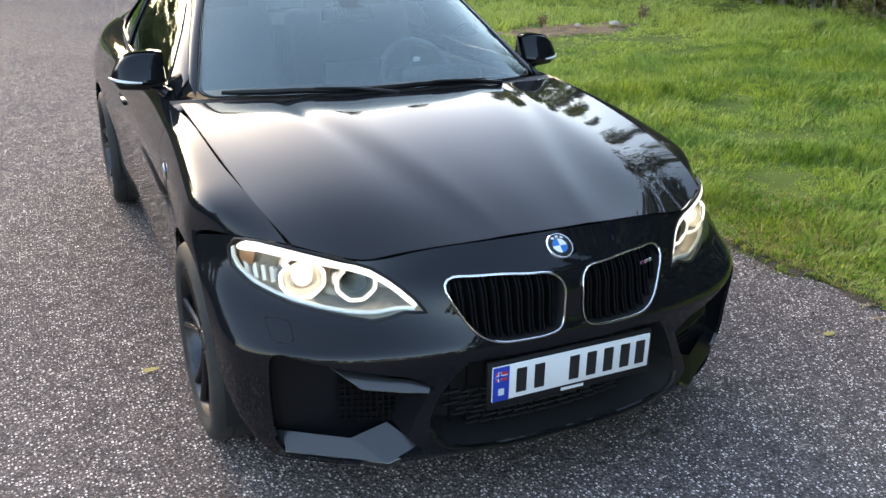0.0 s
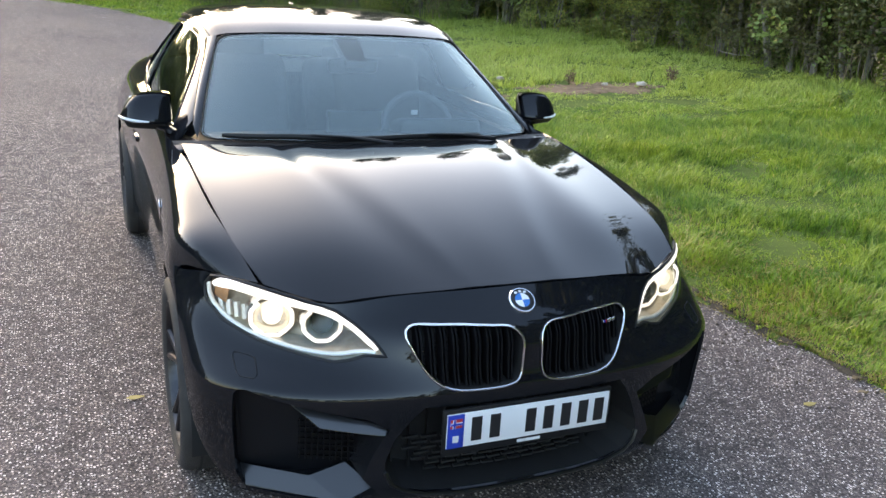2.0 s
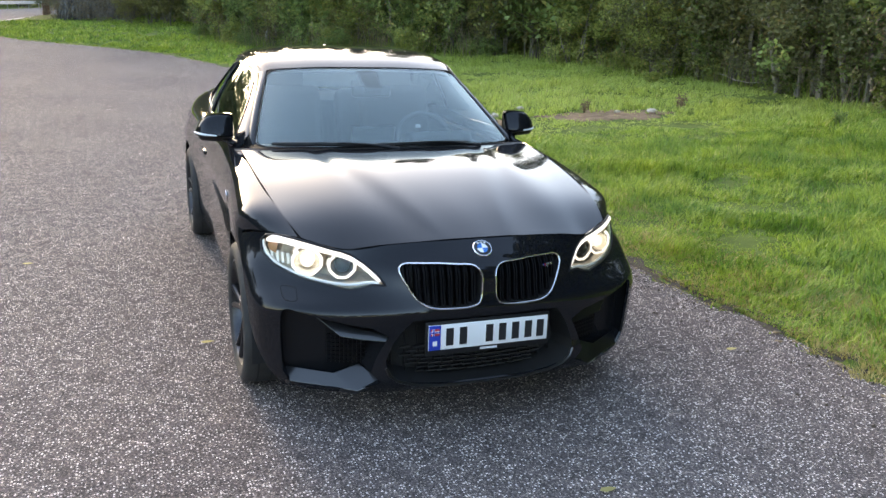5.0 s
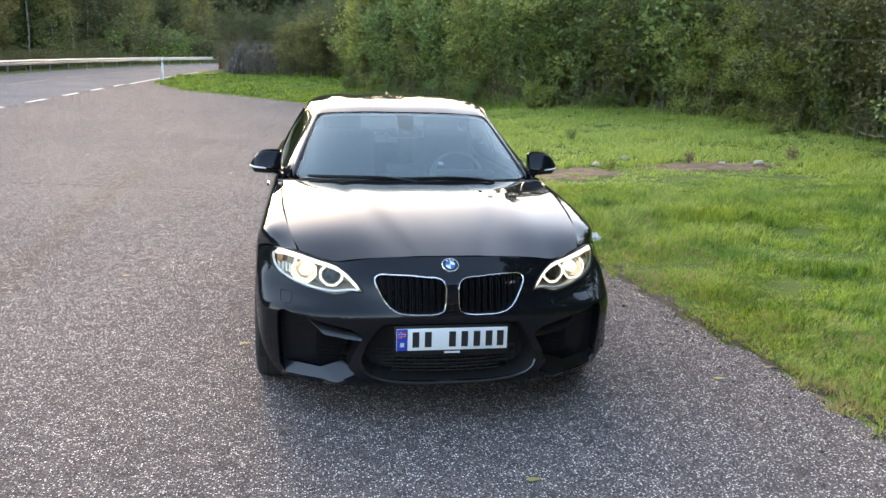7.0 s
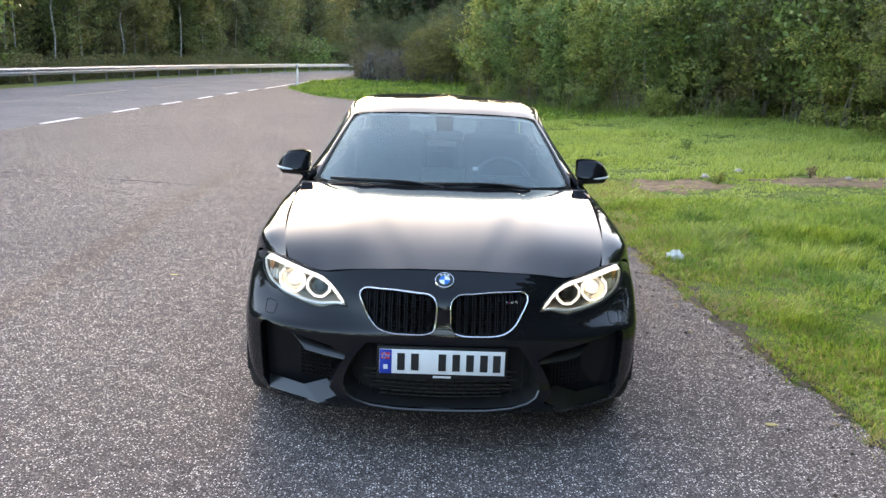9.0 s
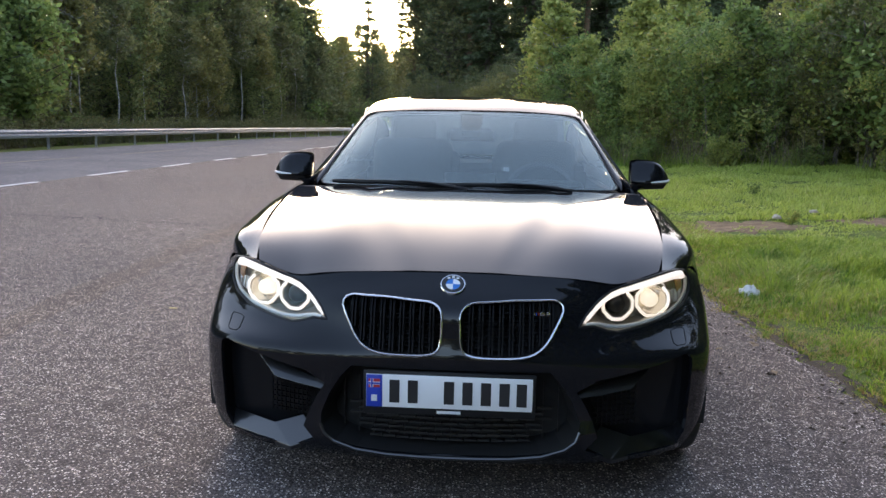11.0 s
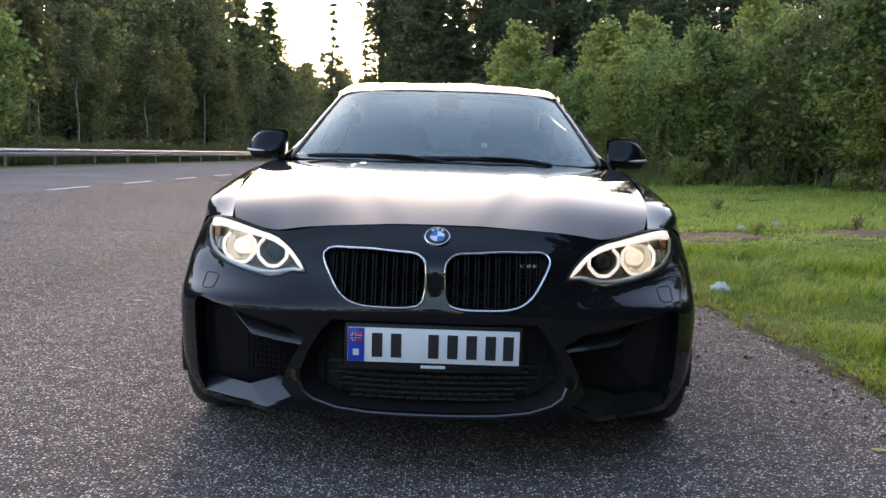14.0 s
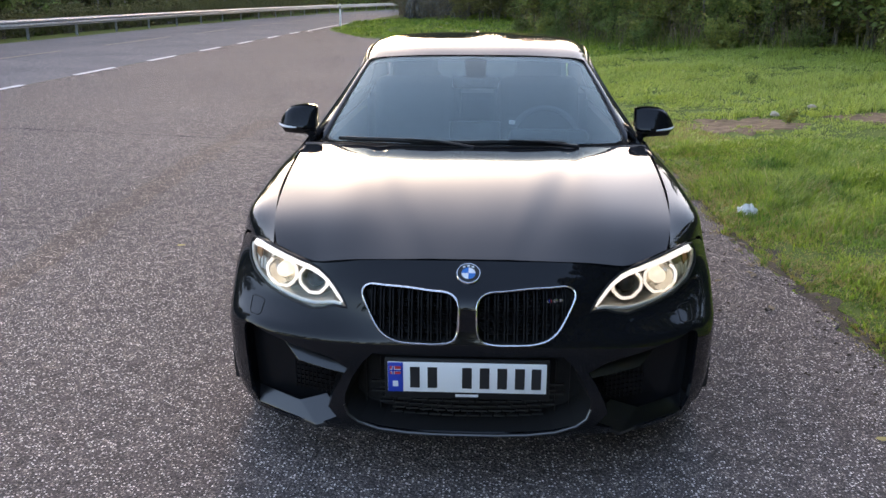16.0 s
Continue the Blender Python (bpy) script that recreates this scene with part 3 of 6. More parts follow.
mark = thing("delineator_post", "slim white plastic roadside marker post with black band", "marker post", (-7.6, 44.2, 0))
part("shaft", box((0.1, 0.05, 1.2), (0, 0, 0.6), 0.015), POST_WHITE, mark)
part("band", box((0.112, 0.052, 0.16), (0, 0, 1.0), 0.015), INK, mark, "black reflector band")
part("reflector", box((0.05, 0.01, 0.1), (0, -0.028, 1.0), 0.004), PALE_PLASTIC, mark)


def rock_mesh(r, seed, squash=0.6, sub=3):
    bm = bmesh.new()
    bmesh.ops.create_icosphere(bm, subdivisions=sub, radius=1)
    o = Vector((seed * 7.3, seed * 3.1, seed))
    for vv in bm.verts:
        k = 1 + 0.35 * noise.noise(vv.co * 1.3 + o) + 0.14 * noise.noise(vv.co * 4 + o)
        if sub > 3:
            k += 0.3 * abs(noise.noise(Vector((vv.co.x * 4, vv.co.y * 4, vv.co.z * 0.8)) + o)) - 0.1
        vv.co = Vector((vv.co.x * k * r[0], vv.co.y * k * r[1], max(vv.co.z, -0.35) * k * r[2]))
    return bm


for x, y, r, lab, mat, nm in ((3.92, 9.0, (0.06, 0.05, 0.04), "fist-sized pale stone on the bare dirt", PALE_STONE, "stone"), (6.47, 8.65, (0.085, 0.06, 0.045), "pale flat stone at the end of the dirt", PALE_STONE, "stone"),
                              (5.9, 8.75, (0.05, 0.04, 0.03), "small pale stone on bare dirt", PALE_STONE, "stone"), (4.6, 9.55, (0.06, 0.04, 0.035), "small pale stone beside the grass", PALE_STONE, "stone")):
    ob = part(nm, rock_mesh(r, x), mat)
    ob.location = (x, y, float(ground_z(x, y)) + 0.04 + 0.3 * r[2])
    tagged(ob, lab, "stone")


def crag_mesh(r, seed, tilt):
    """A broken rock knoll: upright ribs of unlike height with clefts between them."""
    bm = bmesh.new()
    bmesh.ops.create_icosphere(bm, subdivisions=5, radius=1)
    o = Vector((seed * 7.3, seed * 3.1, seed))
    for vv in bm.verts:
        c = vv.co.copy()
        rib = noise.noise(Vector((c.x * 2.6 + tilt * c.z, c.y * 2.6, c.z * 0.5)) + o)
        cell = noise.cell(Vector((c.x * 3.4 + tilt * c.z, c.y * 3.4, c.z * 1.1)) + o)
        k = 1 + 0.3 * noise.noise(c * 1.2 + o) + 0.42 * rib + 0.16 * cell + 0.1 * noise.noise(c * 7 + o)
        up = 1 + 0.45 * noise.noise(Vector((c.x * 2.2, c.y * 2.2, 0)) + o)
        vv.co = Vector((c.x * k * r[0], c.y * k * r[1], max(c.z, -0.4) * k * up * r[2] - 0.2 * abs(c.x) * r[2]))
    return bm


for i, (x, y, r) in enumerate(((-3.6, 46.6, (0.7, 0.9, 1.15)), (-2.75, 47.4, (0.75, 0.9, 1.4)), (-1.2, 45.2, (0.5, 0.7, 1.05)), (-2.0, 48.2, (0.8, 0.9, 0.9)))):
    ob = part("rock_outcrop", crag_mesh(r, i + 3, (-0.8, -0.5, 0.9, 0.3)[i]), CRAG, smooth=False)
    ob.location = (x, y, 0.55)
    tagged(ob, "jagged dark grey rock outcrop with pale streaks by the verge", "rock")

# crumpled white litter at the grass edge
bm = bmesh.new()
bmesh.ops.create_icosphere(bm, subdivisions=3, radius=1)
for vv in bm.verts:
    k = 1 + 0.5 * noise.noise(vv.co * 2.2) + 0.3 * noise.noise(vv.co * 6)
    vv.co = Vector((vv.co.x * k * 0.085, vv.co.y * k * 0.06, max(vv.co.z * k, -0.5) * 0.065))
ob = part("litter", bm, LITTER)
ob.location = (2.08, 3.88, 0.04)
ob.scale = (0.85, 0.85, 1.05)
tagged(ob, "crumpled white plastic litter at the grass edge", "litter")

stick = [(10.6 - 0.075 * k, 14.2 - 0.48 * k, 0.03 * math.sin(k * 1.7)) for k in range(9)]
stick = [(x + q, y, float(ground_z(x, y)) + 0.2 - 0.008 * k + q) for k, (x, y, q) in enumerate(stick)]
tagged(part("fallen_branch", tube(stick, [0.022 - 0.0015 * k for k in range(9)], n=7), DRY_WOOD), "long bare dry branch lying in the grass", "branch")

# crumbs of leaf and grit along the asphalt edge, and a few tar stains
rng = random.Random(11)
for k in range(46):
    y = rng.uniform(-1.2, 8)
    x = float(edge_x(y)) - abs(rng.gauss(0, 0.22)) - 0.03
    s = rng.uniform(0.012, 0.03)
    a = rng.uniform(0, 6.28)
    bm = bmesh.new()
    vs = [bm.verts.new((math.cos(a + q) * s * w, math.sin(a + q) * s * w, 0.004 + 0.008 * (i % 2))) for i, (q, w) in enumerate(((0, 1.3), (0.9, 0.6), (2.2, 0.7), (3.14, 1.2), (4.1, 0.6), (5.4, 0.7)))]
    bm.faces.new(vs)
    ob = part("fallen_leaf", bm, LEAF_BROWN, smooth=False)
    ob.location = (x, y, 0.002)
    tagged(ob, "small dry brown leaf on the asphalt", "leaf", "leaves fallen on the asphalt")
for x, y in ((-1.02, 1.24), (1.6, 0.42), (0.25, -0.6), (-2.3, 0.4), (-2.0, 2.9)):
    bm = bmesh.new()
    bm.faces.new([bm.verts.new((math.cos(q) * 0.03 * w, math.sin(q) * 0.024 * w, 0.006)) for q, w in ((0, 1.3), (0.9, 0.8), (2.2, 0.9), (3.14, 1.1), (4.1, 0.8), (5.4, 0.7))])
    ob = part("fallen_leaf", bm, DRY_GRASS, smooth=False)
    ob.location = (x, y, 0.002)
    tagged(ob, "small straw-coloured leaf lying on the asphalt", "leaf", "leaves fallen on the asphalt")


# ---- plants ----
def leaf_cloud(name, centres, per, size, spread, material, parent, seed, flat=0.6, aspect=0.55):
    """One mesh of many small leaves gathered round the centres (x, y, z, radius)."""
    r = np.random.RandomState(seed)
    c = np.repeat(np.array(centres, float), per, axis=0)
    n = len(c)
    d = r.normal(size=(n, 3))
    d /= np.linalg.norm(d, axis=1)[:, None]
    rad = c[:, 3] * r.uniform(0.25, 1.0, n) ** 0.5 * spread
    p = c[:, :3] + d * rad[:, None] * np.array([1, 1, 0.85])
    a = r.normal(size=(n, 3))
    a[:, 2] *= flat
    a /= np.linalg.norm(a, axis=1)[:, None]
    b = np.cross(a, r.normal(size=(n, 3)))
    b /= np.linalg.norm(b, axis=1)[:, None]
    s = size * r.uniform(0.55, 1.25, n)
    a, b = a * s[:, None], b * (s * aspect)[:, None]
    fold = np.cross(a, b)
    fold /= np.linalg.norm(fold, axis=1)[:, None]
    fold *= (s * 0.12)[:, None]
    quads = np.stack([p - a * 0.5, p + b * 0.5 + fold, p + a * 0.5, p - b * 0.5 + fold], 1).reshape(-1, 3)
    me = bpy.data.meshes.new(name)
    me.vertices.add(n * 4)
    me.vertices.foreach_set("co", quads.ravel())
    me.loops.add(n * 4)
    me.loops.foreach_set("vertex_index", np.arange(n * 4))
    me.polygons.add(n)
    me.polygons.foreach_set("loop_start", np.arange(n) * 4)
    me.update(calc_edges=True)
    me.materials.append(material)
    ob = new(name, me)
    ob.parent = parent
    return ob


def shrub(seed, height, width, leaf, label, stems=6, per=110, size=0.08, category="bush", girth=0.012, bark=None):
    """A leafy bush or small broad tree: bent stems from the ground and clumps of leaves."""
    r = random.Random(seed)
    ob = thing("bush" if category == "bush" else "broadleaf_tree", label, category)
    centres, bm = [], None
    for s in range(stems):
        a = r.uniform(0, 6.28)
        lean = r.uniform(0.1, 0.5) * width
        top = Vector((math.cos(a) * lean, math.sin(a) * lean, height * r.uniform(0.7, 1.0)))
        base = Vector((math.cos(a) * 0.12 * width * r.random(), math.sin(a) * 0.12 * width * r.random(), -0.2))
        pts = [base.lerp(top, t) + Vector((r.uniform(-1, 1), r.uniform(-1, 1), 0)) * 0.06 * height * t for t in (0, 0.25, 0.5, 0.75, 1)]
        rr = girth * height * r.uniform(0.6, 1.1)
        b = tube(pts, [rr, rr * 0.8, rr * 0.6, rr * 0.4, rr * 0.15], n=6)
        bm = merge(bm, b) if bm else b
        for t in (0.24, 0.38, 0.5, 0.62, 0.74, 0.86, 0.97):
            p = base.lerp(top, t)
            for _ in range(3):
                if category == "bush" and t < 0.4 and height > 2 and r.random() < 0.62:
                    continue
                q = p + Vector((r.gauss(0, 1), r.gauss(0, 1), r.gauss(0, 0.5))) * width * 0.19
                q.z = max(q.z, 0.12 * height * r.uniform(0.3, 1))
                centres.append((*q, width * r.uniform(0.07, 0.155)))
                if r.random() < 0.4:
                    bm = merge(bm, tube([p, p.lerp(q, 0.6) + Vector((0, 0, 0.02)), q], [rr * 0.35, rr * 0.2, rr * 0.08], n=4))
    part("trunk", bm, bark or STEM_BARK, ob)
    leaf_cloud("crown", centres, per, size, 1.15, leaf, ob, seed)
    return ob


def conifer(seed, height, label, spruce=True, slim=0.2, count=16, needle=0.42):
    r = random.Random(seed)
    ob = thing("spruce_tree" if spruce else "pine_tree", label, "tree")
    bm = tube([(r.uniform(-0.1, 0.1) * (k > 0), r.uniform(-0.1, 0.1) * (k > 0), -0.3 + height * k / 6 * 1.02) for k in range(7)], [0.016 * height * (1 - 0.15 * k) for k in range(7)], n=8)
    centres = []
    z = height * (0.1 if spruce else 0.5)
    while z < height * 0.99:
        reach = (1 - z / height) * height * slim + 0.25
        if not spruce:
            reach = height * 0.13 * math.sin(math.pi * min(1, 0.25 + 0.75 * (z / height - 0.5) / 0.5)) + 0.3
        for _ in range(5):
            a = r.uniform(0, 6.28)
            L = reach * r.uniform(0.55, 1.1)
            tip = Vector((math.cos(a) * L, math.sin(a) * L, z - (0.25 * L if spruce else -0.15 * L)))
            base = Vector((0, 0, z))
            bm = merge(bm, tube([base, base.lerp(tip, 0.5) + Vector((0, 0, 0.04 * L)), tip], [0.05, 0.03, 0.01], n=4))
            for t in (0.3, 0.55, 0.8, 1.0):
                p = base.lerp(tip, t)
                centres.append((*p, 0.2 + 0.16 * L * (1.1 - t if spruce else 1)))
        z += height * (0.045 if spruce else 0.035)
    part("trunk", bm, BARK if spruce else PINE_BARK, ob)
    leaf_cloud("crown", centres, count, needle if spruce else 0.36, 1.2, NEEDLES, ob, seed, 0.4, 0.28)
    return ob


def broadleaf(seed, height, leaf, label, bark, slim=0.2, count=30, size=0.26, base_at=0.22, girth=0.012):
    r = random.Random(seed)
    ob = thing("broadleaf_tree", label, "tree")
    lean = [(r.uniform(-0.3, 0.3) * k / 6, r.uniform(-0.3, 0.3) * k / 6) for k in range(7)]
    bm = tube([(lean[k][0], lean[k][1], -0.3 + height * k / 6) for k in range(7)], [girth * height * (1 - 0.155 * k) for k in range(7)], n=8)
    centres = []
    z = height * base_at
    while z < height:
        u = z / height
        reach = height * slim * math.sin(math.pi * min(1, 0.12 + 0.83 * u)) + 0.25
        for _ in range(4):
            a = r.uniform(0, 6.28)
            L = reach * r.uniform(0.4, 1.1)
            base = Vector((0, 0, z))
            tip = base + Vector((math.cos(a) * L, math.sin(a) * L, L * r.uniform(0.1, 0.7)))
            bm = merge(bm, tube([base, base.lerp(tip, 0.5), tip], [0.05, 0.03, 0.01], n=4))
            for t in (0.45, 0.75, 1.0):
                p = base.lerp(tip, t)
                centres.append((*p, 0.3 + 0.28 * reach * r.random()))
        z += height * 0.05
    part("trunk", bm, bark, ob)
    leaf_cloud("crown", centres, count, size, 1.2, leaf, ob, seed)
    return ob


def plant_row(models, spots, group, seed, smin=0.85, smax=1.2):
    """Stands copies of the models at the spots; the models themselves take the first spots."""
    r = random.Random(seed)
    for k, (x, y) in enumerate(spots):
        s = r.uniform(smin, smax)
        m = pose(x, y, float(ground_z(x, y)) - 0.02, 0, 0, r.uniform(0, 360))
        i = k % len(models) if k < len(models) else r.randrange(len(models))
        if k < len(models):
            ob = models[i]
            ob.matrix_basis = m
        else:
            ob = copy_thing(models[i], m)
        ob.scale = (s, s, s * r.uniform(0.9, 1.12))
        ob["group"] = group


THICKET = [(2.0, 31.0), (3.4, 26.4), (4.9, 22.4), (6.6, 20.6), (8.2, 19.0), (9.6, 16.9), (10.4, 14.6), (10.9, 12.3), (11.0, 9.9), (10.7, 7.6), (11.6, 5.2), (12.8, 2.8)]


def along(line, step, jitter, seed, off=0.0):
    r, out = random.Random(seed), []
    for (ax, ay), (bx, by) in zip(line, line[1:]):
        L = math.hypot(bx - ax, by - ay)
        nx, ny = -(by - ay) / L, (bx - ax) / L
        t = 0.0
        while t < L:
            q = off + r.uniform(-jitter, jitter)
            out.append((ax + (bx - ax) * t / L + nx * q, ay + (by - ay) * t / L + ny * q))
            t += step * r.uniform(0.75, 1.25)
    return out


bushes = [shrub(21, 3.3, 2.7, LEAF_GREEN, "dense green leafy bush in the thicket", 7), shrub(22, 2.9, 2.6, LEAF_YELLOW, "leafy bush turning yellow at the thicket edge", 7),
          shrub(23, 3.8, 2.8, LEAF_DARK, "tall dark green bush in the thicket", 8), shrub(24, 3.1, 2.4, LEAF_GREEN, "green bush with thin bare stems", 6, 84)]
plant_row(bushes, along(THICKET, 1.35, 0.4, 3, 0.3), "bushes of the thicket", 31, 0.75, 1.25)
far_bushes = [shrub(25, 3.2, 2.8, LEAF_DARK, "dark green bush at the wood's edge", 5, 16, 0.26), shrub(26, 2.8, 2.8, LEAF_GREEN, "green bush at the wood's edge", 5, 16, 0.26)]
plant_row(far_bushes, [(-20.2, 33), (-20.4, 37)], "bushes behind the guardrail", 30, 0.7, 0.9)
low = [shrub(41, 1.3, 1.4, LEAF_GREEN, "low green undergrowth bush before the thicket", 6, 60, 0.08), shrub(42, 1.0, 1.2, LEAF_YELLOW, "low yellowing undergrowth bush", 5, 50, 0.08)]
plant_row(low, along(THICKET, 4.2, 0.4, 9, -0.6), "undergrowth before the thicket", 32, 0.4, 0.8)
brown = shrub(51, 1.9, 1.6, LEAF_BROWN, "dry brown shrub with withered leaves and twigs", 16, 8, 0.06, girth=0.006)
plant_row([brown], [(9.8, 6.6), (10.2, 5.1), (-3.2, 45.2), (-2.2, 44), (-4.4, 46.2), (-1.0, 43.4)], "withered shrubs", 33, 0.8, 1.1)
small = [broadleaf(61, 6.0, LEAF_GREEN, "young green broadleaf tree behind the bushes", BARK, 0.24), broadleaf(62, 7.5, LEAF_YELLOW, "young tree with yellowing leaves", BIRCH_BARK, 0.2)]
plant_row(small, along(THICKET, 2.6, 0.8, 15, 2.6), "young trees behind the thicket", 34, 0.5, 0.75)
spruces = [conifer(71, 15, "tall dark green spruce tree"), conifer(72, 12, "dark green spruce tree with drooping branches")]
pines = [conifer(73, 16, "tall pine with bare reddish trunk and high crown", False)]
birches = [broadleaf(74, 13, LEAF_DARK, "tall dark leafy forest tree", BARK, 0.2), broadleaf(75, 12, LEAF_OLIVE, "slender birch with pale trunk and yellowing leaves", BIRCH_BARK, 0.17), broadleaf(76, 11, LEAF_FOREST, "green leafy forest tree", BARK, 0.22)]
# the wood behind the thicket
plant_row([pines[0], spruces[0]], along([(1, 44), (6, 36), (12, 29), (17, 22), (20, 13), (21, 2)], 3.2, 1.6, 17, 3), "pines and spruces behind the thicket", 35, 0.55, 0.7)
# the wood along the far side of the road
FAR = [(-21, 8), (-21, 20), (-21.5, 40), (-21.5, 62), (-19.5, 84)]
plant_row([birches[0], birches[1], birches[2], spruces[1]], along(FAR, 2.4, 1.0, 19, 0.6), "trees along the far side of the road", 36, 0.66, 0.8)


def more(models, spots, group, seed, smin, smax):
    r = random.Random(seed)
    for x, y in spots:
        s = r.uniform(smin, smax)
        ob = copy_thing(r.choice(models), pose(x, y, float(ground_z(x, y)) - 0.02, 0, 0, r.uniform(0, 360)))
        ob.scale = (s, s, s * r.uniform(0.9, 1.15))
        ob["group"] = group


more([birches[0], spruces[1], birches[0]], along(FAR, 2.2, 1.5, 23, 4.2), "trees along the far side of the road", 37, 0.72, 0.86)
more(far_bushes[:1], along(FAR, 2.2, 0.5, 25, -0.9), "bushes behind the guardrail", 38, 0.4, 0.75)
more([birches[0], birches[2], spruces[0]], along([(-24, 52), (-23, 70), (-22, 84), (-20, 96)], 1.9, 1.2, 53, 1.0), "tall trees before the bend", 54, 1.15, 1.45)
more([pines[0]], [(-6.3, 66), (-5.2, 63.5), (-4.4, 67), (-3.4, 60.5)], "pines beside the bend", 55, 1.0, 1.15)
# the low gap over the road's bend, and the wood closing it
more([birches[0], birches[2], birches[1]], along([(-19.5, 84), (-17, 104), (-9, 122), (2, 134), (14, 140)], 2.2, 1.5, 27, 1.0), "trees closing the road's bend", 39, 0.72, 0.95)
more([birches[2], birches[0]], along([(-22, 90), (-18, 116), (-8, 136), (6, 150)], 2.6, 1.5, 28, 3.0), "trees closing the road's bend", 44, 0.82, 1.05)
more(far_bushes, along([(-18.5, 84), (-15, 104), (-8, 118), (4, 128)], 2.2, 0.8, 28, 0.0), "bushes at the road's bend", 46, 0.9, 1.3)
more([pines[0], spruces[0]], along([(-4.0, 64), (-1, 57), (3, 50), (6, 45)], 2.2, 1.0, 29, 0.0), "pines beside the bend", 40, 0.9, 1.15)
more([birches[0], birches[2], spruces[0], spruces[1]], along([(-3.2, 70), (1, 62), (6, 54), (12, 46), (18, 38)], 2.0, 1.0, 30, 1.0), "trees beside the bend", 47, 0.75, 1.0)
more([bushes[2]], along([(-4.2, 50.4), (-1.6, 50.0), (0.4, 44.5), (1.9, 38.5), (2.8, 33.0)], 1.5, 0.3, 34, 0.0), "dark bushes by the verge", 48, 0.75, 1.0)
more([bushes[0]], [(2.6, 33.6), (2.9, 31.0)], "bushes by the verge", 123, 0.6, 0.85)
olive = shrub(122, 3.7, 1.9, LEAF_OLIVE, "olive sapling with thin stems beside the rock", 6, 60, 0.1, girth=0.006, bark=TWIG)
plant_row([olive], [(-0.1, 39.3), (0.5, 38.2), (-0.9, 41.2)], "olive saplings beside the rock", 124, 0.8, 1.05)
more([birches[1], spruces[0]], along([(8, 66), (16, 52), (26, 36), (30, 20)], 4.5, 2, 43, 0.0), "trees deep in the wood", 41, 0.6, 0.85)
more([birches[0], birches[2], spruces[1]], along([(-3.0, 81), (2, 76), (9, 68), (15, 58)], 1.5, 0.8, 66, 0.0), "dense trees behind the pines", 67, 0.9, 1.15)
more(far_bushes, along([(-2.6, 78), (2, 73), (9, 65), (14, 56)], 2.0, 0.5, 68, 0.0), "bushes behind the pines", 69, 1.6, 2.2)
more([birches[0], spruces[0], birches[2]], along([(-5.4, 71), (-4.4, 63), (-2.2, 56)], 1.3, 0.5, 70, 0.0), "dense trees behind the pines", 71, 0.85, 1.08)
slim = conifer(78, 17, "slender sparse spruce against the bright sky", True, 0.1, 9, 0.34)
plant_row([slim], [(-16.2, 108), (-13.5, 122)], "slender spruces at the bend", 52, 1.15, 1.25)
# models for out-of-view trees, there to darken the paint's reflections
wide = broadleaf(79, 13, LEAF_DARK, "tall dark leafy tree out of view, mirrored by the paint", BARK, 0.2, 9, 0.5)
plant_row([wide], [(19, 1)], "tall trees beside the lay-by", 80, 1.0, 1.0)
thick = conifer(84, 14, "tall dark spruce out of view, mirrored by the paint", True, 0.2, 6, 0.7)
plant_row([thick], [(15.5, 1.5)], "tall spruces beside the lay-by", 85, 1.4, 1.4)
# tall wood added unseen beside the lay-by for reflections; green tree behind the guardrail
more([wide, thick], along([(17, 6), (18, -4), (17, -14), (13, -27)], 2.4, 1.2, 56, 0.0), "tall trees beside the lay-by", 57, 1.0, 1.3)
more(far_bushes, along([(15.5, 4), (16, -5), (15, -14), (11, -26)], 1.8, 0.6, 58, 0.0), "bushes beside the lay-by", 59, 1.0, 1.4)
more([small[0]], [(-19.3, 32.0), (-19.7, 29.3)], "green trees behind the guardrail", 60, 1.0, 1.15)
more([bushes[1]], along([(9.3, 16.2), (10.2, 13.4), (10.4, 12.0)], 1.7, 0.3, 61, -0.2), "yellowing bushes of the thicket", 62, 0.65, 0.9)
more(low, along(THICKET, 1.4, 0.4, 72, 1.4), "undergrowth before the thicket", 73, 1.0, 1.5)
# bushes added out of view so the right splitter mirrors something dark
more([bushes[2]], along([(12.6, 1.5), (11.4, -2), (10.6, -7), (9.5, -13)], 1.6, 0.4, 74, 0.0), "dark bushes beside the lay-by", 75, 0.9, 1.2)
more(small, along(THICKET, 1.7, 0.5, 76, -0.1), "slender saplings in the thicket", 77, 0.45, 0.7)
# unseen tall spruces over the lay-by, added to darken the right-hand reflections
more([thick], along([(13.0, 3.5), (13.8, -3), (13.5, -9), (12, -17), (8.5, -25), (3.5, -31)], 2.2, 0.8, 64, 0.0), "tall spruces beside the lay-by", 65, 1.45, 1.75)
more([bushes[2]], along([(9.9, 13.6), (10.5, 11.4), (10.6, 9.2), (10.2, 7.4)], 1.3, 0.3, 120, 0.0), "dark bushes of the thicket", 121, 0.85, 1.15)
# bare pale trunks along the far wood's front
poles = [broadleaf(107, 11, LEAF_DARK, "slender birch with a bare pale trunk", BIRCH_BARK, 0.11, 20, 0.26, 0.55, 0.006), broadleaf(108, 9.5, LEAF_OLIVE, "thin birch with a bare trunk and high crown", BIRCH_BARK, 0.1, 20, 0.26, 0.5, 0.0055)]
plant_row(poles, along(FAR, 4.6, 0.6, 109, -0.7), "bare-trunked birches along the wood", 110, 0.85, 1.05)
# tall dark trees that stand close behind the thicket
tall = broadleaf(101, 13, LEAF_DARK, "tall dark broadleaf tree behind the thicket", BARK, 0.2, 22, 0.3)
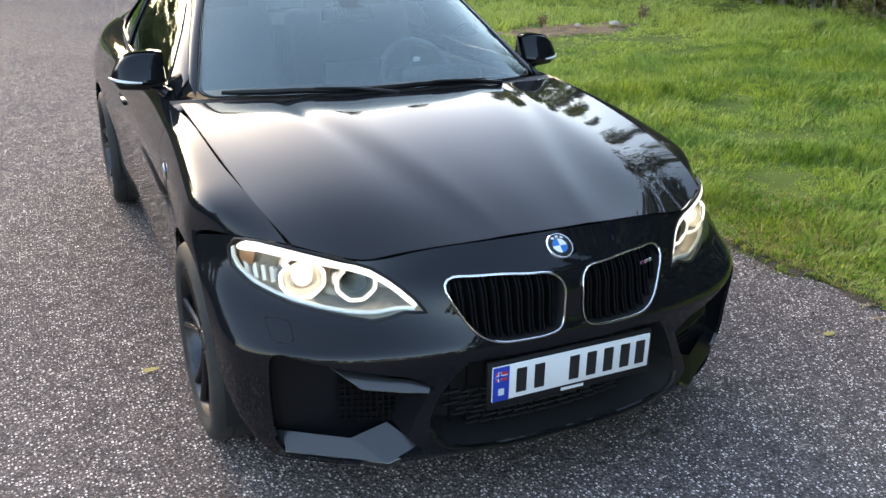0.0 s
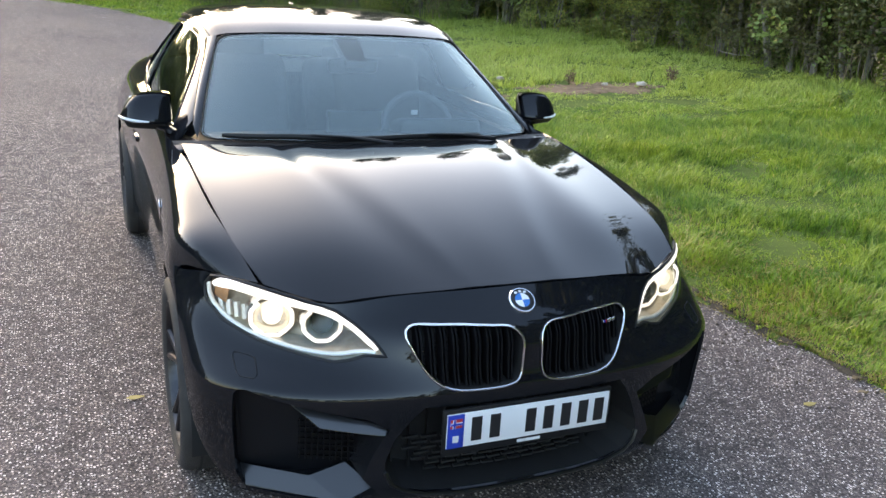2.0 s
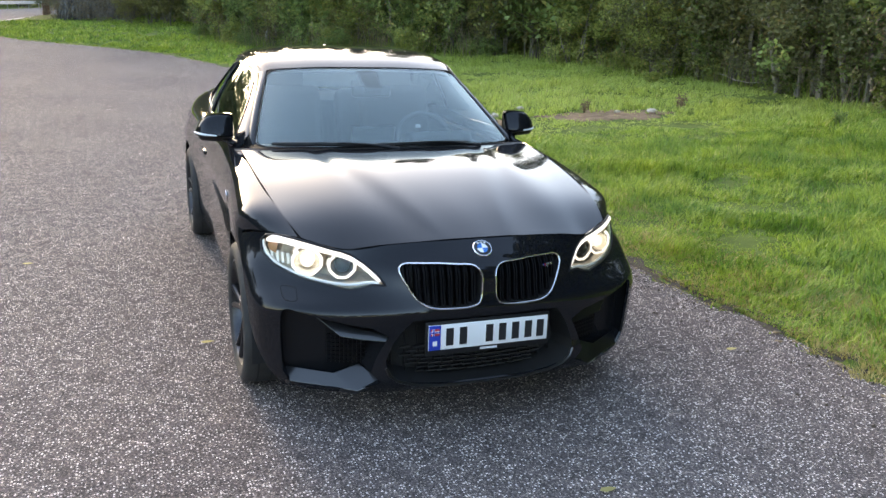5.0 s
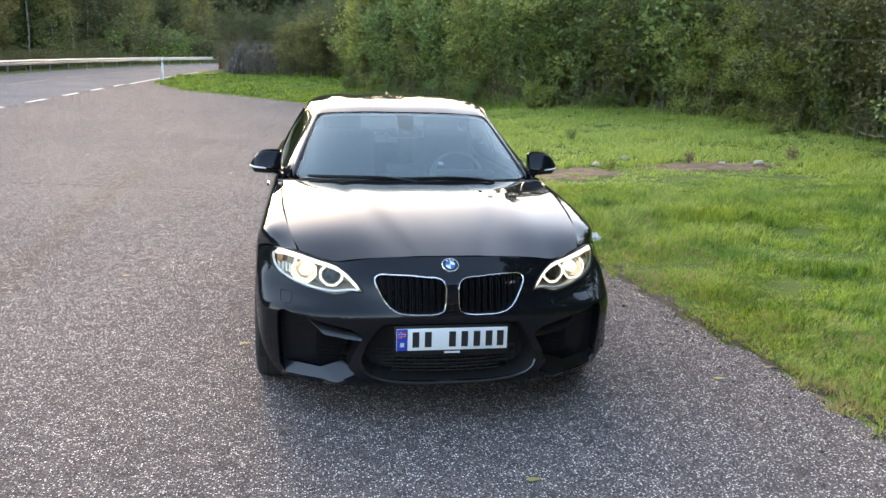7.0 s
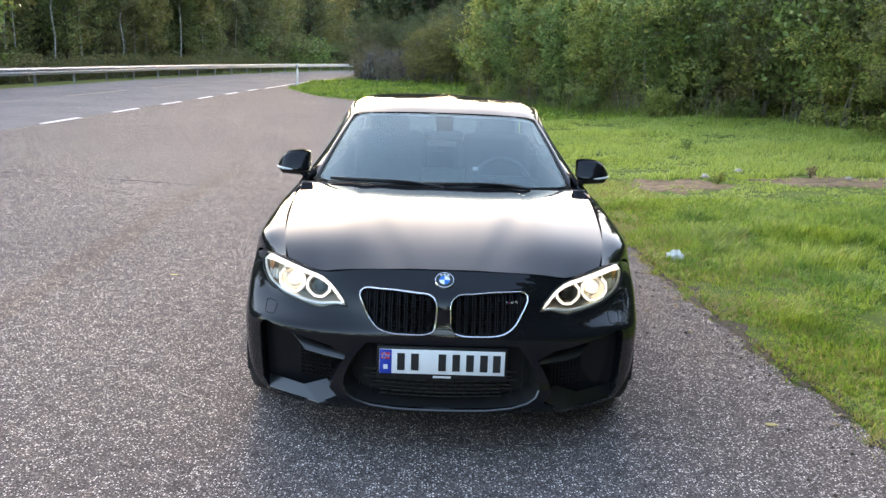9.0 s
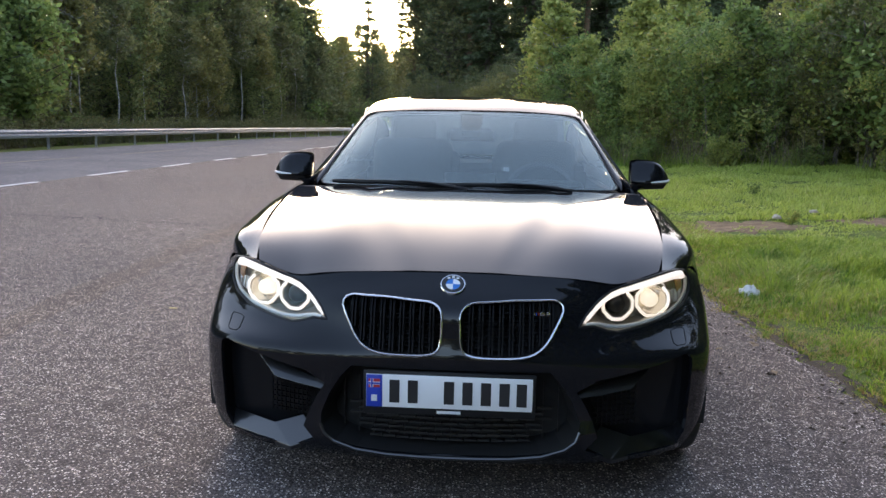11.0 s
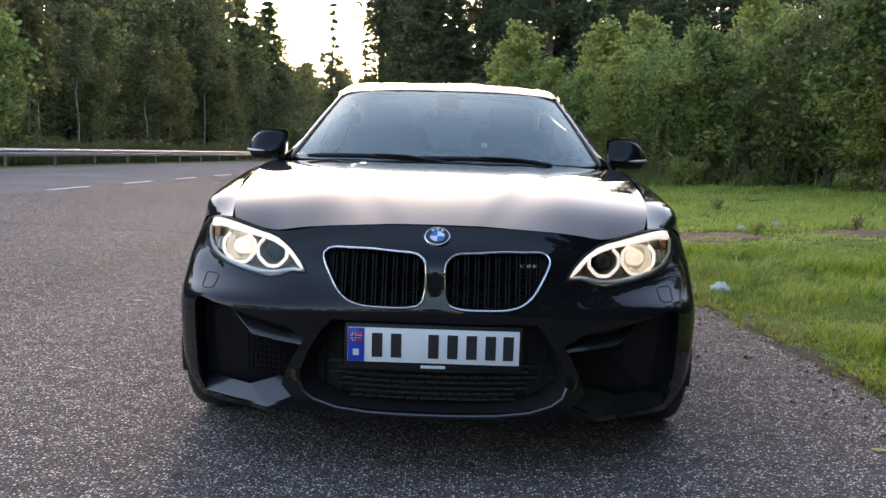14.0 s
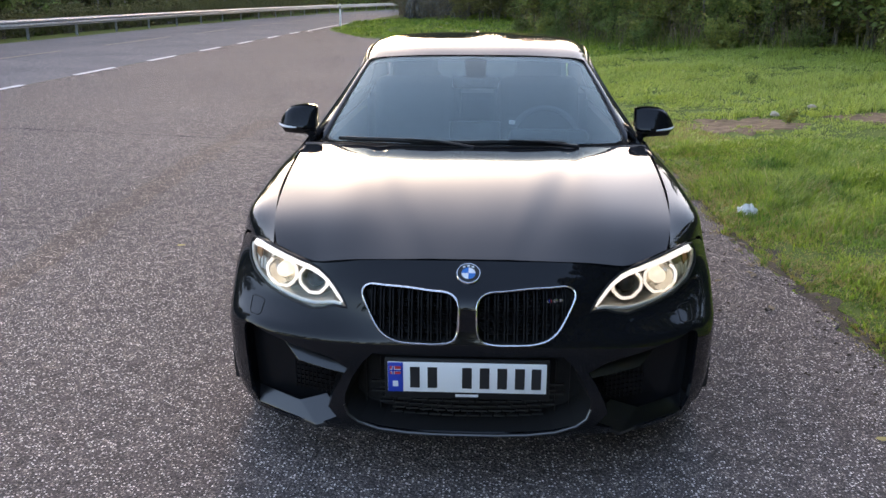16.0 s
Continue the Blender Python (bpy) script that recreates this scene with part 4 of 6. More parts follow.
plant_row([tall], [(13.4, 9.6), (14.0, 7.0)], "tall trees behind the thicket", 102, 0.75, 0.85)
# slender stems along the thicket's front
stemmy = [shrub(103, 3.4, 1.1, LEAF_OLIVE, "slender sapling with bare thin stems", 5, 22, 0.1, girth=0.0042, bark=TWIG), shrub(104, 2.6, 0.9, LEAF_GREEN, "thin bare-stemmed sapling with sparse leaves", 4, 26, 0.09, girth=0.0045, bark=TWIG)]
plant_row(stemmy, along(THICKET, 1.0, 0.3, 105, -0.6), "saplings along the thicket's front", 106, 0.6, 1.1)
# dry stems of undergrowth at the thicket's foot
def dry_stems(name, count, seed, label, material, tall):
    r = np.random.RandomState(seed)
    pts = np.array(along(THICKET, 0.02, 0.0, seed), float)
    p = pts[r.randint(0, len(pts), count)]
    p = p[r.uniform(0, 1, count) < np.clip(0.35 + 0.9 * wobble(p[:, 0] * 1.9, p[:, 1] * 1.6), 0.06, 1)]
    count = len(p)
    off = r.normal(-0.3, 0.5, count)
    x, y = p[:, 0] - 0.75 * np.abs(off) * np.sign(-off), p[:, 1] - 0.45 * np.abs(off) * np.sign(-off)
    h = r.uniform(0.18 * tall, tall, count) * r.uniform(0.5, 1.0, count)
    z = ground_z(x, y) - 0.03
    lean = r.normal(0, 0.3, (count, 2)) * h[:, None]
    q = r.uniform(0, 6.283, count)
    w = r.uniform(0.004, 0.009, count)
    V = []
    for k in range(3):
        a = q + 2.094 * k
        V.append(np.stack([x + np.cos(a) * w, y + np.sin(a) * w, z], 1))
    mid = np.stack([x + lean[:, 0] * 0.4 + r.normal(0, 0.03, count), y + lean[:, 1] * 0.4, z + h * 0.55], 1)
    for k in range(3):
        a = q + 2.094 * k
        V.append(mid + np.stack([np.cos(a) * w * 0.7, np.sin(a) * w * 0.7, np.zeros(count)], 1))
    V.append(np.stack([x + lean[:, 0], y + lean[:, 1], z + h], 1))
    V = np.stack(V, 1).reshape(-1, 3)
    F = []
    for i in range(0, count * 7, 7):
        F += [(i, i + 1, i + 4, i + 3), (i + 1, i + 2, i + 5, i + 4), (i + 2, i, i + 3, i + 5), (i + 3, i + 4, i + 6), (i + 4, i + 5, i + 6), (i + 5, i + 3, i + 6)]
    return tagged(mesh_object(name, V, F, material), label, "undergrowth", kind="stuff")


dry_stems("dry_stems", 3400, 111, "dry grey-brown stems of undergrowth at the thicket's foot", STEM_DRY, 1.9)
for seed in (117, 118, 119):
    dry_stems("herbs", 4200, seed, "rank green herbs at the thicket's foot", MEADOW if seed == 117 else GRASS, 0.75)
# trees that close the last gaps behind the thicket and the pines
more([birches[0], spruces[0]], [(14, 43), (16, 45), (12, 46), (18.5, 41), (1.5, 82), (3.5, 85), (5.5, 82)], "trees deep behind the thicket", 116, 1.05, 1.2)
more(far_bushes[:1], [(-16.6, 124), (-15.2, 126), (-13.8, 127), (-12.4, 128), (-11.0, 129)], "bushes closing the road's bend", 125, 1.3, 1.6)
# the depth of the far wood
more([birches[0], birches[2], spruces[1]], along(FAR, 1.8, 1.0, 112, 7.6), "trees deep in the far wood", 113, 0.7, 0.82)
more(far_bushes[:1], along(FAR, 2.0, 0.6, 114, 5.6), "bushes deep in the far wood", 115, 1.3, 1.9)
# undergrowth close behind the guardrail
more(far_bushes[:1], along([(-18.5, 2), (-18.5, 50), (-17.6, 66), (-15.6, 84)], 1.5, 0.25, 93, 0.0), "undergrowth behind the guardrail", 94, 0.28, 0.45)
# the far crest of trees under the bright gap
more([birches[1], birches[2]], along([(-40, 132), (-26, 148), (-8, 156)], 1.7, 1.2, 95, 0.0), "far trees under the bright gap", 96, 1.0, 1.16)
more([birches[2], birches[0]], along([(-44, 140), (-28, 158), (-6, 166)], 2.0, 1.2, 97, 0.0), "far trees under the bright gap", 98, 1.0, 1.15)
# the wood behind the walker, which the paint mirrors
more([wide, thick], along([(24, -40), (-6, -66), (-46, -60), (-60, -24)], 3.6, 2.0, 45, 0.0), "trees around the lay-by", 42, 1.0, 1.25)
more(far_bushes, along([(22, -38), (-6, -62), (-44, -57), (-57, -24)], 4.0, 1.0, 49, 0.0), "bushes around the lay-by", 50, 1.0, 1.5)

# grass: tufts of blades, joined into a few meshes
def grass(name, tufts, blades, x1, y0, y1, h0, h1, w, seed, label, power=1.2, material=None, x0=-99.0):
    r = np.random.RandomState(seed)
    ty = r.uniform(y0, y1, tufts)
    e = np.maximum(edge_x(ty), x0)
    tx = e + (x1 - e) * r.uniform(0, 1, tufts) ** power + np.abs(r.normal(0, 0.03, tufts)) - 0.05 + 0.05 * wobble(ty * 3.1, ty * 7.7) + 0.045 * wobble(ty * 11.0, ty * 5.0)
    bare = np.zeros(tufts, bool)
    for bx, by, rx, ry in BARE:
        bare |= ((tx - bx) / rx) ** 2 + ((ty - by + 0.06) / (ry + 0.1)) ** 2 < 0.95
    keep = ~(bare & (r.uniform(0, 1, tufts) < np.clip(0.84 + 0.5 * wobble(tx * 5.3, ty * 7.1), 0.3, 1)))
    keep &= r.uniform(0, 1, tufts) < np.clip(0.85 + 0.3 * wobble(tx * 1.9, ty * 1.9), 0.6, 1)
    if material is None:
        keep &= r.uniform(0, 1, tufts) < np.clip(0.45 + (tx - e) / 1.1 + 0.25 * wobble(tx * 2.3, ty * 2.1), 0.15, 1)
    tx, ty = tx[keep], ty[keep]
    tall = r.uniform(h0, h1, len(tx)) * (0.85 + 0.4 * wobble(tx * 0.8, ty * 0.8) + 0.4 * wobble(tx * 3.1, ty * 2.7)) * np.clip((tx - edge_x(ty)) / 0.5, 0.45, 1)
    # shorter in front of the bare strip
    tall *= np.where((np.abs(tx - 4.6) < 2.3) & (ty > 6.2) & (ty < 9.0), 0.5, 1.0)
    x, y, h = np.repeat(tx, blades), np.repeat(ty, blades), np.repeat(tall, blades)
    n = len(x)
    flow = 2.2 * wobble(tx * 1.1, ty * 1.3) + r.normal(0, 0.7, len(tx))
    a = np.where(r.uniform(0, 1, n) < 0.6, np.repeat(flow, blades) + r.normal(0, 0.5, n), r.uniform(0, 6.283, n))
    d = np.abs(r.normal(0, 0.05, n))
    dx, dy = np.cos(a), np.sin(a)
    x, y = x + dx * d, y + dy * d
    h = h * r.uniform(0.5, 1.15, n)
    z = ground_z(x, y) - 0.01
    bend = h * r.uniform(0.2, 1.15, n)
    ww = w * r.uniform(0.6, 1.4, n)
    q = a + r.uniform(0.6, 2.5, n)
    side = np.stack([np.cos(q) * ww, np.sin(q) * ww, np.zeros(n)], 1)
    base = np.stack([x, y, z], 1)
    mid = base + np.stack([dx * bend * 0.3, dy * bend * 0.3, h * 0.6], 1)
    tip = base + np.stack([dx * bend, dy * bend, h * r.uniform(0.75, 1.0, n)], 1)
    vts = np.stack([base - side, base + side, mid + side * 0.75, mid - side * 0.75, tip], 1).reshape(-1, 3)
    me = bpy.data.meshes.new(name)
    me.vertices.add(n * 5)
    me.vertices.foreach_set("co", vts.ravel())
    k = np.arange(n)[:, None] * 5
    loops = np.concatenate([k + np.array([[0, 1, 2, 3]]), k + np.array([[3, 2, 4]])], 1)
    me.loops.add(n * 7)
    me.loops.foreach_set("vertex_index", loops.ravel())
    me.polygons.add(n * 2)
    me.polygons.foreach_set("loop_start", np.stack([np.arange(n) * 7, np.arange(n) * 7 + 4], 1).ravel())
    me.update(calc_edges=True)
    me.materials.append(material or GRASS)
    return tagged(new(name, me), label, "grass", kind="stuff")


grass("grass", 26000, 12, 7.5, -3, 7.2, 0.06, 0.17, 0.0044, 1, "thick green grass with dry blades near the asphalt")
grass("grass", 21000, 9, 11.5, 6.5, 20, 0.06, 0.15, 0.0068, 2, "tall soft pale green grass before the thicket", 1.0, MEADOW)
grass("grass", 6500, 9, 2.7, -3, 9, 0.04, 0.085, 0.0032, 7, "short trampled grass along the asphalt edge", 1.6)
grass("grass", 15000, 9, 2.95, -3, 9, 0.04, 0.1, 0.0032, 8, "dry straw-coloured grass along the asphalt edge", 1.7, DRY_GRASS)
grass("grass", 5000, 9, 11.2, 0.5, 7.2, 0.08, 0.2, 0.007, 9, "rough green grass before the withered shrubs", 1.0, GRASS, 7.3)
grass("grass", 2500, 8, 12, -12, -2, 0.08, 0.2, 0.008, 3, "rough green grass beside the lay-by")
grass("grass", 11000, 8, 6.5, 20, 46, 0.08, 0.18, 0.012, 4, "green grass on the verge by the bend", 1.2, GRASS)


# crumbs of earth and grit scattered on the asphalt beside the turf
cr = random.Random(91)
V, F = [], []
for k in range(420):
    y = cr.uniform(-1.5, 8)
    x = float(edge_x(y)) - abs(cr.gauss(0, 0.3)) - 0.02
    if x < 1.0:
        continue
    s = cr.uniform(0.004, 0.014)
    i = len(V)
    V += [(x + s * cr.uniform(0.6, 1.2) * math.cos(q), y + s * cr.uniform(0.6, 1.2) * math.sin(q), 0.001) for q in (0, 1.57, 3.14, 4.71)] + [(x, y, s * cr.uniform(0.6, 1.1))]
    F += [(i, i + 1, i + 4), (i + 1, i + 2, i + 4), (i + 2, i + 3, i + 4), (i + 3, i, i + 4)]
tagged(mesh_object("crumbs", V, F, MOULD, smooth=False), "dark crumbs of earth scattered on the asphalt", "grit", kind="stuff")


# broad-leaved weeds and flowering stems in the grass
def weed(seed, height, leaf, label, n=26, size=0.07):
    r = random.Random(seed)
    ob = thing("weed", label, "weed")
    bm, centres = None, []
    for k in range(4):
        a = r.uniform(0, 6.28)
        top = Vector((math.cos(a) * height * 0.4, math.sin(a) * height * 0.4, height * r.uniform(0.7, 1)))
        b = tube([Vector((0, 0, -0.03)), top * 0.5 + Vector((0, 0, 0.05 * height)), top], [0.006, 0.004, 0.002], n=5)
        bm = merge(bm, b) if bm else b
        centres += [(*(top * t), 0.22 * height) for t in (0.45, 0.75, 1.0)]
    part("stem", bm, BARK, ob)
    leaf_cloud("leaves", centres, n, size, 1.2, leaf, ob, seed, 0.3, 0.6)
    return ob


weeds = [weed(81, 0.32, LEAF_YELLOW, "yellowing broad-leaved weed in the grass"), weed(82, 0.38, LEAF_GREEN, "green broad-leaved weed in the grass"), weed(83, 0.3, LEAF_BROWN, "withered brown weed in the grass", 18, 0.05)]
wr = random.Random(77)
spots = [(5.48, 9.05), (9.0, 12.4), (8.7, 12.2), (7.2, 8.9)] + [(wr.uniform(3.2, 9.5), wr.uniform(2.5, 15)) for _ in range(3)]
first = {}
for k, (x, y) in enumerate(spots):
    i = 2 if k in (0, 3) else 0 if k in (1, 2) else wr.choice((0, 1, 1, 1))
    m = pose(x, y, float(ground_z(x, y)), 0, 0, wr.uniform(0, 360))
    if i in first:
        ob = copy_thing(weeds[i], m)
    else:
        ob = weeds[i]
        ob.matrix_basis = m
        first[i] = True
    q = wr.uniform(0.45, 0.8)
    ob.scale = (q, q, q)
    ob["group"] = "weeds in the grass"

# ---- the car's surfaces ----
def cardinal(knots):
    """Natural cubic spline through values at the knots, as a matrix of weights."""
    t = np.asarray(knots, float)
    n = len(t)
    h = np.diff(t)
    A, B = np.zeros((n, n)), np.zeros((n, n))
    A[0, 0] = A[-1, -1] = 1
    for i in range(1, n - 1):
        A[i, i - 1], A[i, i], A[i, i + 1] = h[i - 1], 2 * (h[i - 1] + h[i]), h[i]
        B[i, i - 1], B[i, i + 1] = 6 / h[i - 1], 6 / h[i]
        B[i, i] = -6 / h[i - 1] - 6 / h[i]
    D = np.linalg.solve(A, B)

    def weights(x):
        x = np.asarray(x, float)
        i = np.clip(np.searchsorted(t, x) - 1, 0, n - 2)
        a, b = (t[i + 1] - x) / h[i], (x - t[i]) / h[i]
        W = np.zeros((len(x), n))
        k = np.arange(len(x))
        W[k, i] += a
        W[k, i + 1] += b
        W += ((a ** 3 - a) * h[i] ** 2 / 6)[:, None] * D[i] + ((b ** 3 - b) * h[i] ** 2 / 6)[:, None] * D[i + 1]
        return W
    return weights


def spline(points, n, closed=False):
    p = np.array(points, float)
    if closed:
        m = len(p)
        p = np.concatenate([p[-3:], p, p[:3]])
    t = np.concatenate([[0], np.cumsum(np.linalg.norm(np.diff(p, axis=0), axis=1))])
    x = np.linspace(t[3], t[3 + m], n, endpoint=False) if closed else np.linspace(0, t[-1], n)
    return cardinal(t)(x) @ p


class Surf:
    """A smooth sheet through a grid of points; u runs along the rows' order, v along each row."""

    def __init__(self, grid):
        self.p = np.array(grid, float)
        du = np.linalg.norm(np.diff(self.p, axis=0), axis=2).mean(1)
        dv = np.linalg.norm(np.diff(self.p, axis=1), axis=2).mean(0)
        self.U, self.V = np.concatenate([[0], np.cumsum(du)]), np.concatenate([[0], np.cumsum(dv)])
        self.lu, self.lv = self.U[-1], self.V[-1]
        self.wu, self.wv = cardinal(self.U), cardinal(self.V)

    def at(self, uv):
        uv = np.asarray(uv, float)
        return np.einsum("ki,kj,ijc->kc", self.wu(uv[:, 0]), self.wv(uv[:, 1]), self.p)

    def normal(self, uv):
        e = 1e-3
        uv = np.asarray(uv, float)
        a = self.at(uv + [e, 0]) - self.at(uv - [e, 0])
        b = self.at(uv + [0, e]) - self.at(uv - [0, e])
        n = np.cross(a, b)
        return n / np.linalg.norm(n, axis=1)[:, None]

    def inv(self, target, axes):
        """The (u, v) whose point has the target's two coordinates."""
        target = np.asarray(target, float)
        gu, gv = np.meshgrid(np.linspace(0, self.lu, 90), np.linspace(0, self.lv, 160), indexing="ij")
        guv = np.stack([gu.ravel(), gv.ravel()], 1)
        gp = self.at(guv)[:, axes]
        uv = guv[np.argmin(((gp[None] - target[:, None]) ** 2).sum(2), axis=1)]
        e = 1e-4
        for _ in range(8):
            f = self.at(uv)[:, axes] - target
            a = (self.at(uv + [e, 0])[:, axes] - self.at(uv - [e, 0])[:, axes]) / (2 * e)
            b = (self.at(uv + [0, e])[:, axes] - self.at(uv - [0, e])[:, axes]) / (2 * e)
            det = a[:, 0] * b[:, 1] - a[:, 1] * b[:, 0]
            det = np.where(np.abs(det) < 1e-6, 1e-6, det)
            s = np.stack([(f[:, 0] * b[:, 1] - f[:, 1] * b[:, 0]) / det, (a[:, 0] * f[:, 1] - a[:, 1] * f[:, 0]) / det], 1)
            uv = uv - np.clip(s, -0.05, 0.05)
        return uv


def refine(poly, step):
    out = []
    for a, b in zip(poly, np.roll(poly, -1, axis=0)):
        k = max(1, int(np.ceil(np.linalg.norm(b - a) / step)))
        out += [a + (b - a) * t for t in np.arange(k) / k]
    return np.array(out)


def inside(pts, poly):
    x, y = pts[:, 0], pts[:, 1]
    res = np.zeros(len(pts), bool)
    for (ax, ay), (bx, by) in zip(poly, np.roll(poly, -1, axis=0)):
        c = (ay > y) != (by > y)
        with np.errstate(divide="ignore", invalid="ignore"):
            res ^= c & (x < (bx - ax) * (y - ay) / (by - ay) + ax)
    return res


def distance(pts, poly):
    d = np.full(len(pts), 9.0)
    for a, b in zip(poly, np.roll(poly, -1, axis=0)):
        ab = b - a
        t = np.clip(((pts - a) @ ab) / max(ab @ ab, 1e-12), 0, 1)
        d = np.minimum(d, np.linalg.norm(pts - a - t[:, None] * ab, axis=1))
    return d


def panel(name, surf, outline, holes, material, parent, label="", step=0.03, out=1, lip=0.012, lift=0.0, mirror=False):
    """A thin sheet-metal piece: the part of a surface inside the outline and outside the holes, with edges turned in by lip."""
    loops = [refine(np.array(o, float), step) for o in [outline] + list(holes)]
    lo, hi = loops[0].min(0), loops[0].max(0)
    gu, gv = np.meshgrid(np.arange(lo[0], hi[0], step), np.arange(lo[1], hi[1], step), indexing="ij")
    g = np.stack([gu.ravel(), gv.ravel()], 1)
    keep = inside(g, loops[0])
    for q in loops[1:]:
        keep &= ~inside(g, q)
    for q in loops:
        keep[keep] &= distance(g[keep], q) > 0.45 * step
    g = g[keep]
    verts, edges = [], []
    for q in loops:
        k = len(verts)
        verts += [tuple(p) for p in q]
        edges += [(k + i, k + (i + 1) % len(q)) for i in range(len(q))]
    verts += [tuple(p) for p in g]
    vo, _, fo, _, _, _ = delaunay_2d_cdt([Vector(p) for p in verts], edges, [], 0, 1e-5)
    uv = np.array([tuple(p) for p in vo])
    tri = np.array([tuple(f) for f in fo])
    c = uv[tri].mean(1)
    ok = inside(c, loops[0])
    for q in loops[1:]:
        ok &= ~inside(c, q)
    tri = tri[ok]
    used = np.unique(tri)
    remap = np.full(len(uv), -1)
    remap[used] = np.arange(len(used))
    uv, tri = uv[used], remap[tri]
    P, N = surf.at(uv), surf.normal(uv) * out
    P = P + N * lift
    if mirror:
        P, N = P * [-1, 1, 1], N * [-1, 1, 1]
    fn = np.cross(P[tri[:, 1]] - P[tri[:, 0]], P[tri[:, 2]] - P[tri[:, 0]])
    flip = (fn * N[tri[:, 0]]).sum(1) < 0
    tri[flip] = tri[flip][:, ::-1]
    count = {}
    for a, b, c3 in tri:
        for e in ((a, b), (b, c3), (c3, a)):
            count[e] = 1
    rim = [e for e in count if (e[1], e[0]) not in count]
    V, NN, F = list(P), list(N), [tuple(t) for t in tri]
    if lip:
        for a, b in rim:
            k = len(V)
            d = P[b] - P[a]
            side = np.cross(d, N[a])
            side = side / max(np.linalg.norm(side), 1e-9)
            V += [P[a], P[b], P[b] - N[b] * lip - side * lip * 0.15, P[a] - N[a] * lip - side * lip * 0.15]
            NN += [side] * 4
            F.append((k + 1, k, k + 3, k + 2))
    return mesh_object(name, V, F, material, parent, label, normals=NN)


def mirrored(row):
    """A full row from its half, which runs from the centre outwards."""
    return [(-x, y, z) for x, y, z in row[:0:-1]] + list(row)


AX_F, AX_R, TYRE_R = 0.77, 3.463, 0.327
ARCH_R = 0.372


def arch(cy, r=ARCH_R, n=40):
    return [(cy + r * math.cos(a), TYRE_R + r * math.sin(a)) for a in np.linspace(0, 2 * math.pi, n, endpoint=False)]


car = thing("car", "glossy black two-door coupe with its headlights on", "car", (0, 0, 0))

# front bumper: rails from the centre outwards, bottom to top; the last one follows the bonnet seam and the lamp's upper edge
NOSE = [
    [(0, 0.05, 0.178), (0.2, 0.053, 0.178), (0.4, 0.076, 0.178), (0.55, 0.11, 0.18), (0.7, 0.198, 0.176), (0.8, 0.288, 0.172), (0.848, 0.352, 0.172), (0.868, 0.412, 0.175)],
    [(0, 0.006, 0.215), (0.2, 0.01, 0.216), (0.4, 0.036, 0.22), (0.55, 0.083, 0.225), (0.7, 0.17, 0.225), (0.8, 0.258, 0.225), (0.855, 0.325, 0.225), (0.88, 0.4, 0.225)],
    [(0, 0.012, 0.34), (0.2, 0.016, 0.34), (0.4, 0.04, 0.34), (0.55, 0.083, 0.34), (0.7, 0.156, 0.34), (0.8, 0.238, 0.34), (0.868, 0.315, 0.34), (0.897, 0.39, 0.34)],
    [(0, 0.008, 0.45), (0.2, 0.012, 0.45), (0.4, 0.036, 0.45), (0.55, 0.079, 0.45), (0.7, 0.149, 0.45), (0.8, 0.227, 0.45), (0.874, 0.31, 0.45), (0.908, 0.41, 0.45)],
    [(0, -0.004, 0.5), (0.2, 0.0, 0.5), (0.4, 0.029, 0.5), (0.55, 0.074, 0.5), (0.7, 0.146, 0.5), (0.8, 0.224, 0.5), (0.876, 0.316, 0.5), (0.911, 0.428, 0.5)],
    [(0, -0.008, 0.525), (0.2, -0.003, 0.525), (0.4, 0.029, 0.525), (0.55, 0.077, 0.525), (0.7, 0.15, 0.525), (0.8, 0.23, 0.525), (0.878, 0.334, 0.525), (0.912, 0.446, 0.525)],
    [(0, -0.003, 0.555), (0.2, 0.004, 0.555), (0.4, 0.044, 0.555), (0.55, 0.102, 0.555), (0.7, 0.186, 0.555), (0.8, 0.27, 0.555), (0.879, 0.372, 0.555), (0.913, 0.474, 0.555)],
    [(0, 0.008, 0.62), (0.2, 0.024, 0.62), (0.4, 0.084, 0.62), (0.55, 0.162, 0.612), (0.7, 0.268, 0.613), (0.8, 0.365, 0.618), (0.876, 0.455, 0.625), (0.912, 0.54, 0.63)],
    [(0, 0.032, 0.70), (0.2, 0.052, 0.70), (0.4, 0.122, 0.693), (0.55, 0.205, 0.685), (0.7, 0.305, 0.69), (0.795, 0.42, 0.69), (0.86, 0.51, 0.69), (0.909, 0.61, 0.682)],
    [(0, 0.095, 0.752), (0.2, 0.108, 0.748), (0.4, 0.158, 0.732), (0.55, 0.218, 0.72), (0.705, 0.32, 0.735), (0.8, 0.44, 0.735), (0.85, 0.525, 0.73), (0.904, 0.635, 0.712)],
    [(0, 0.142, 0.788), (0.2, 0.152, 0.784), (0.4, 0.187, 0.768), (0.55, 0.228, 0.749), (0.706, 0.33, 0.779), (0.79, 0.442, 0.778), (0.835, 0.52, 0.767), (0.893, 0.645, 0.735)],
]
nose = Surf([mirrored(r) for r in NOSE])
U1, V1 = nose.lu, nose.lv


def xz(points):
    return nose.inv(points, [0, 2])


def flipx(points):
    return [(-x, z) for x, z in points[::-1]]


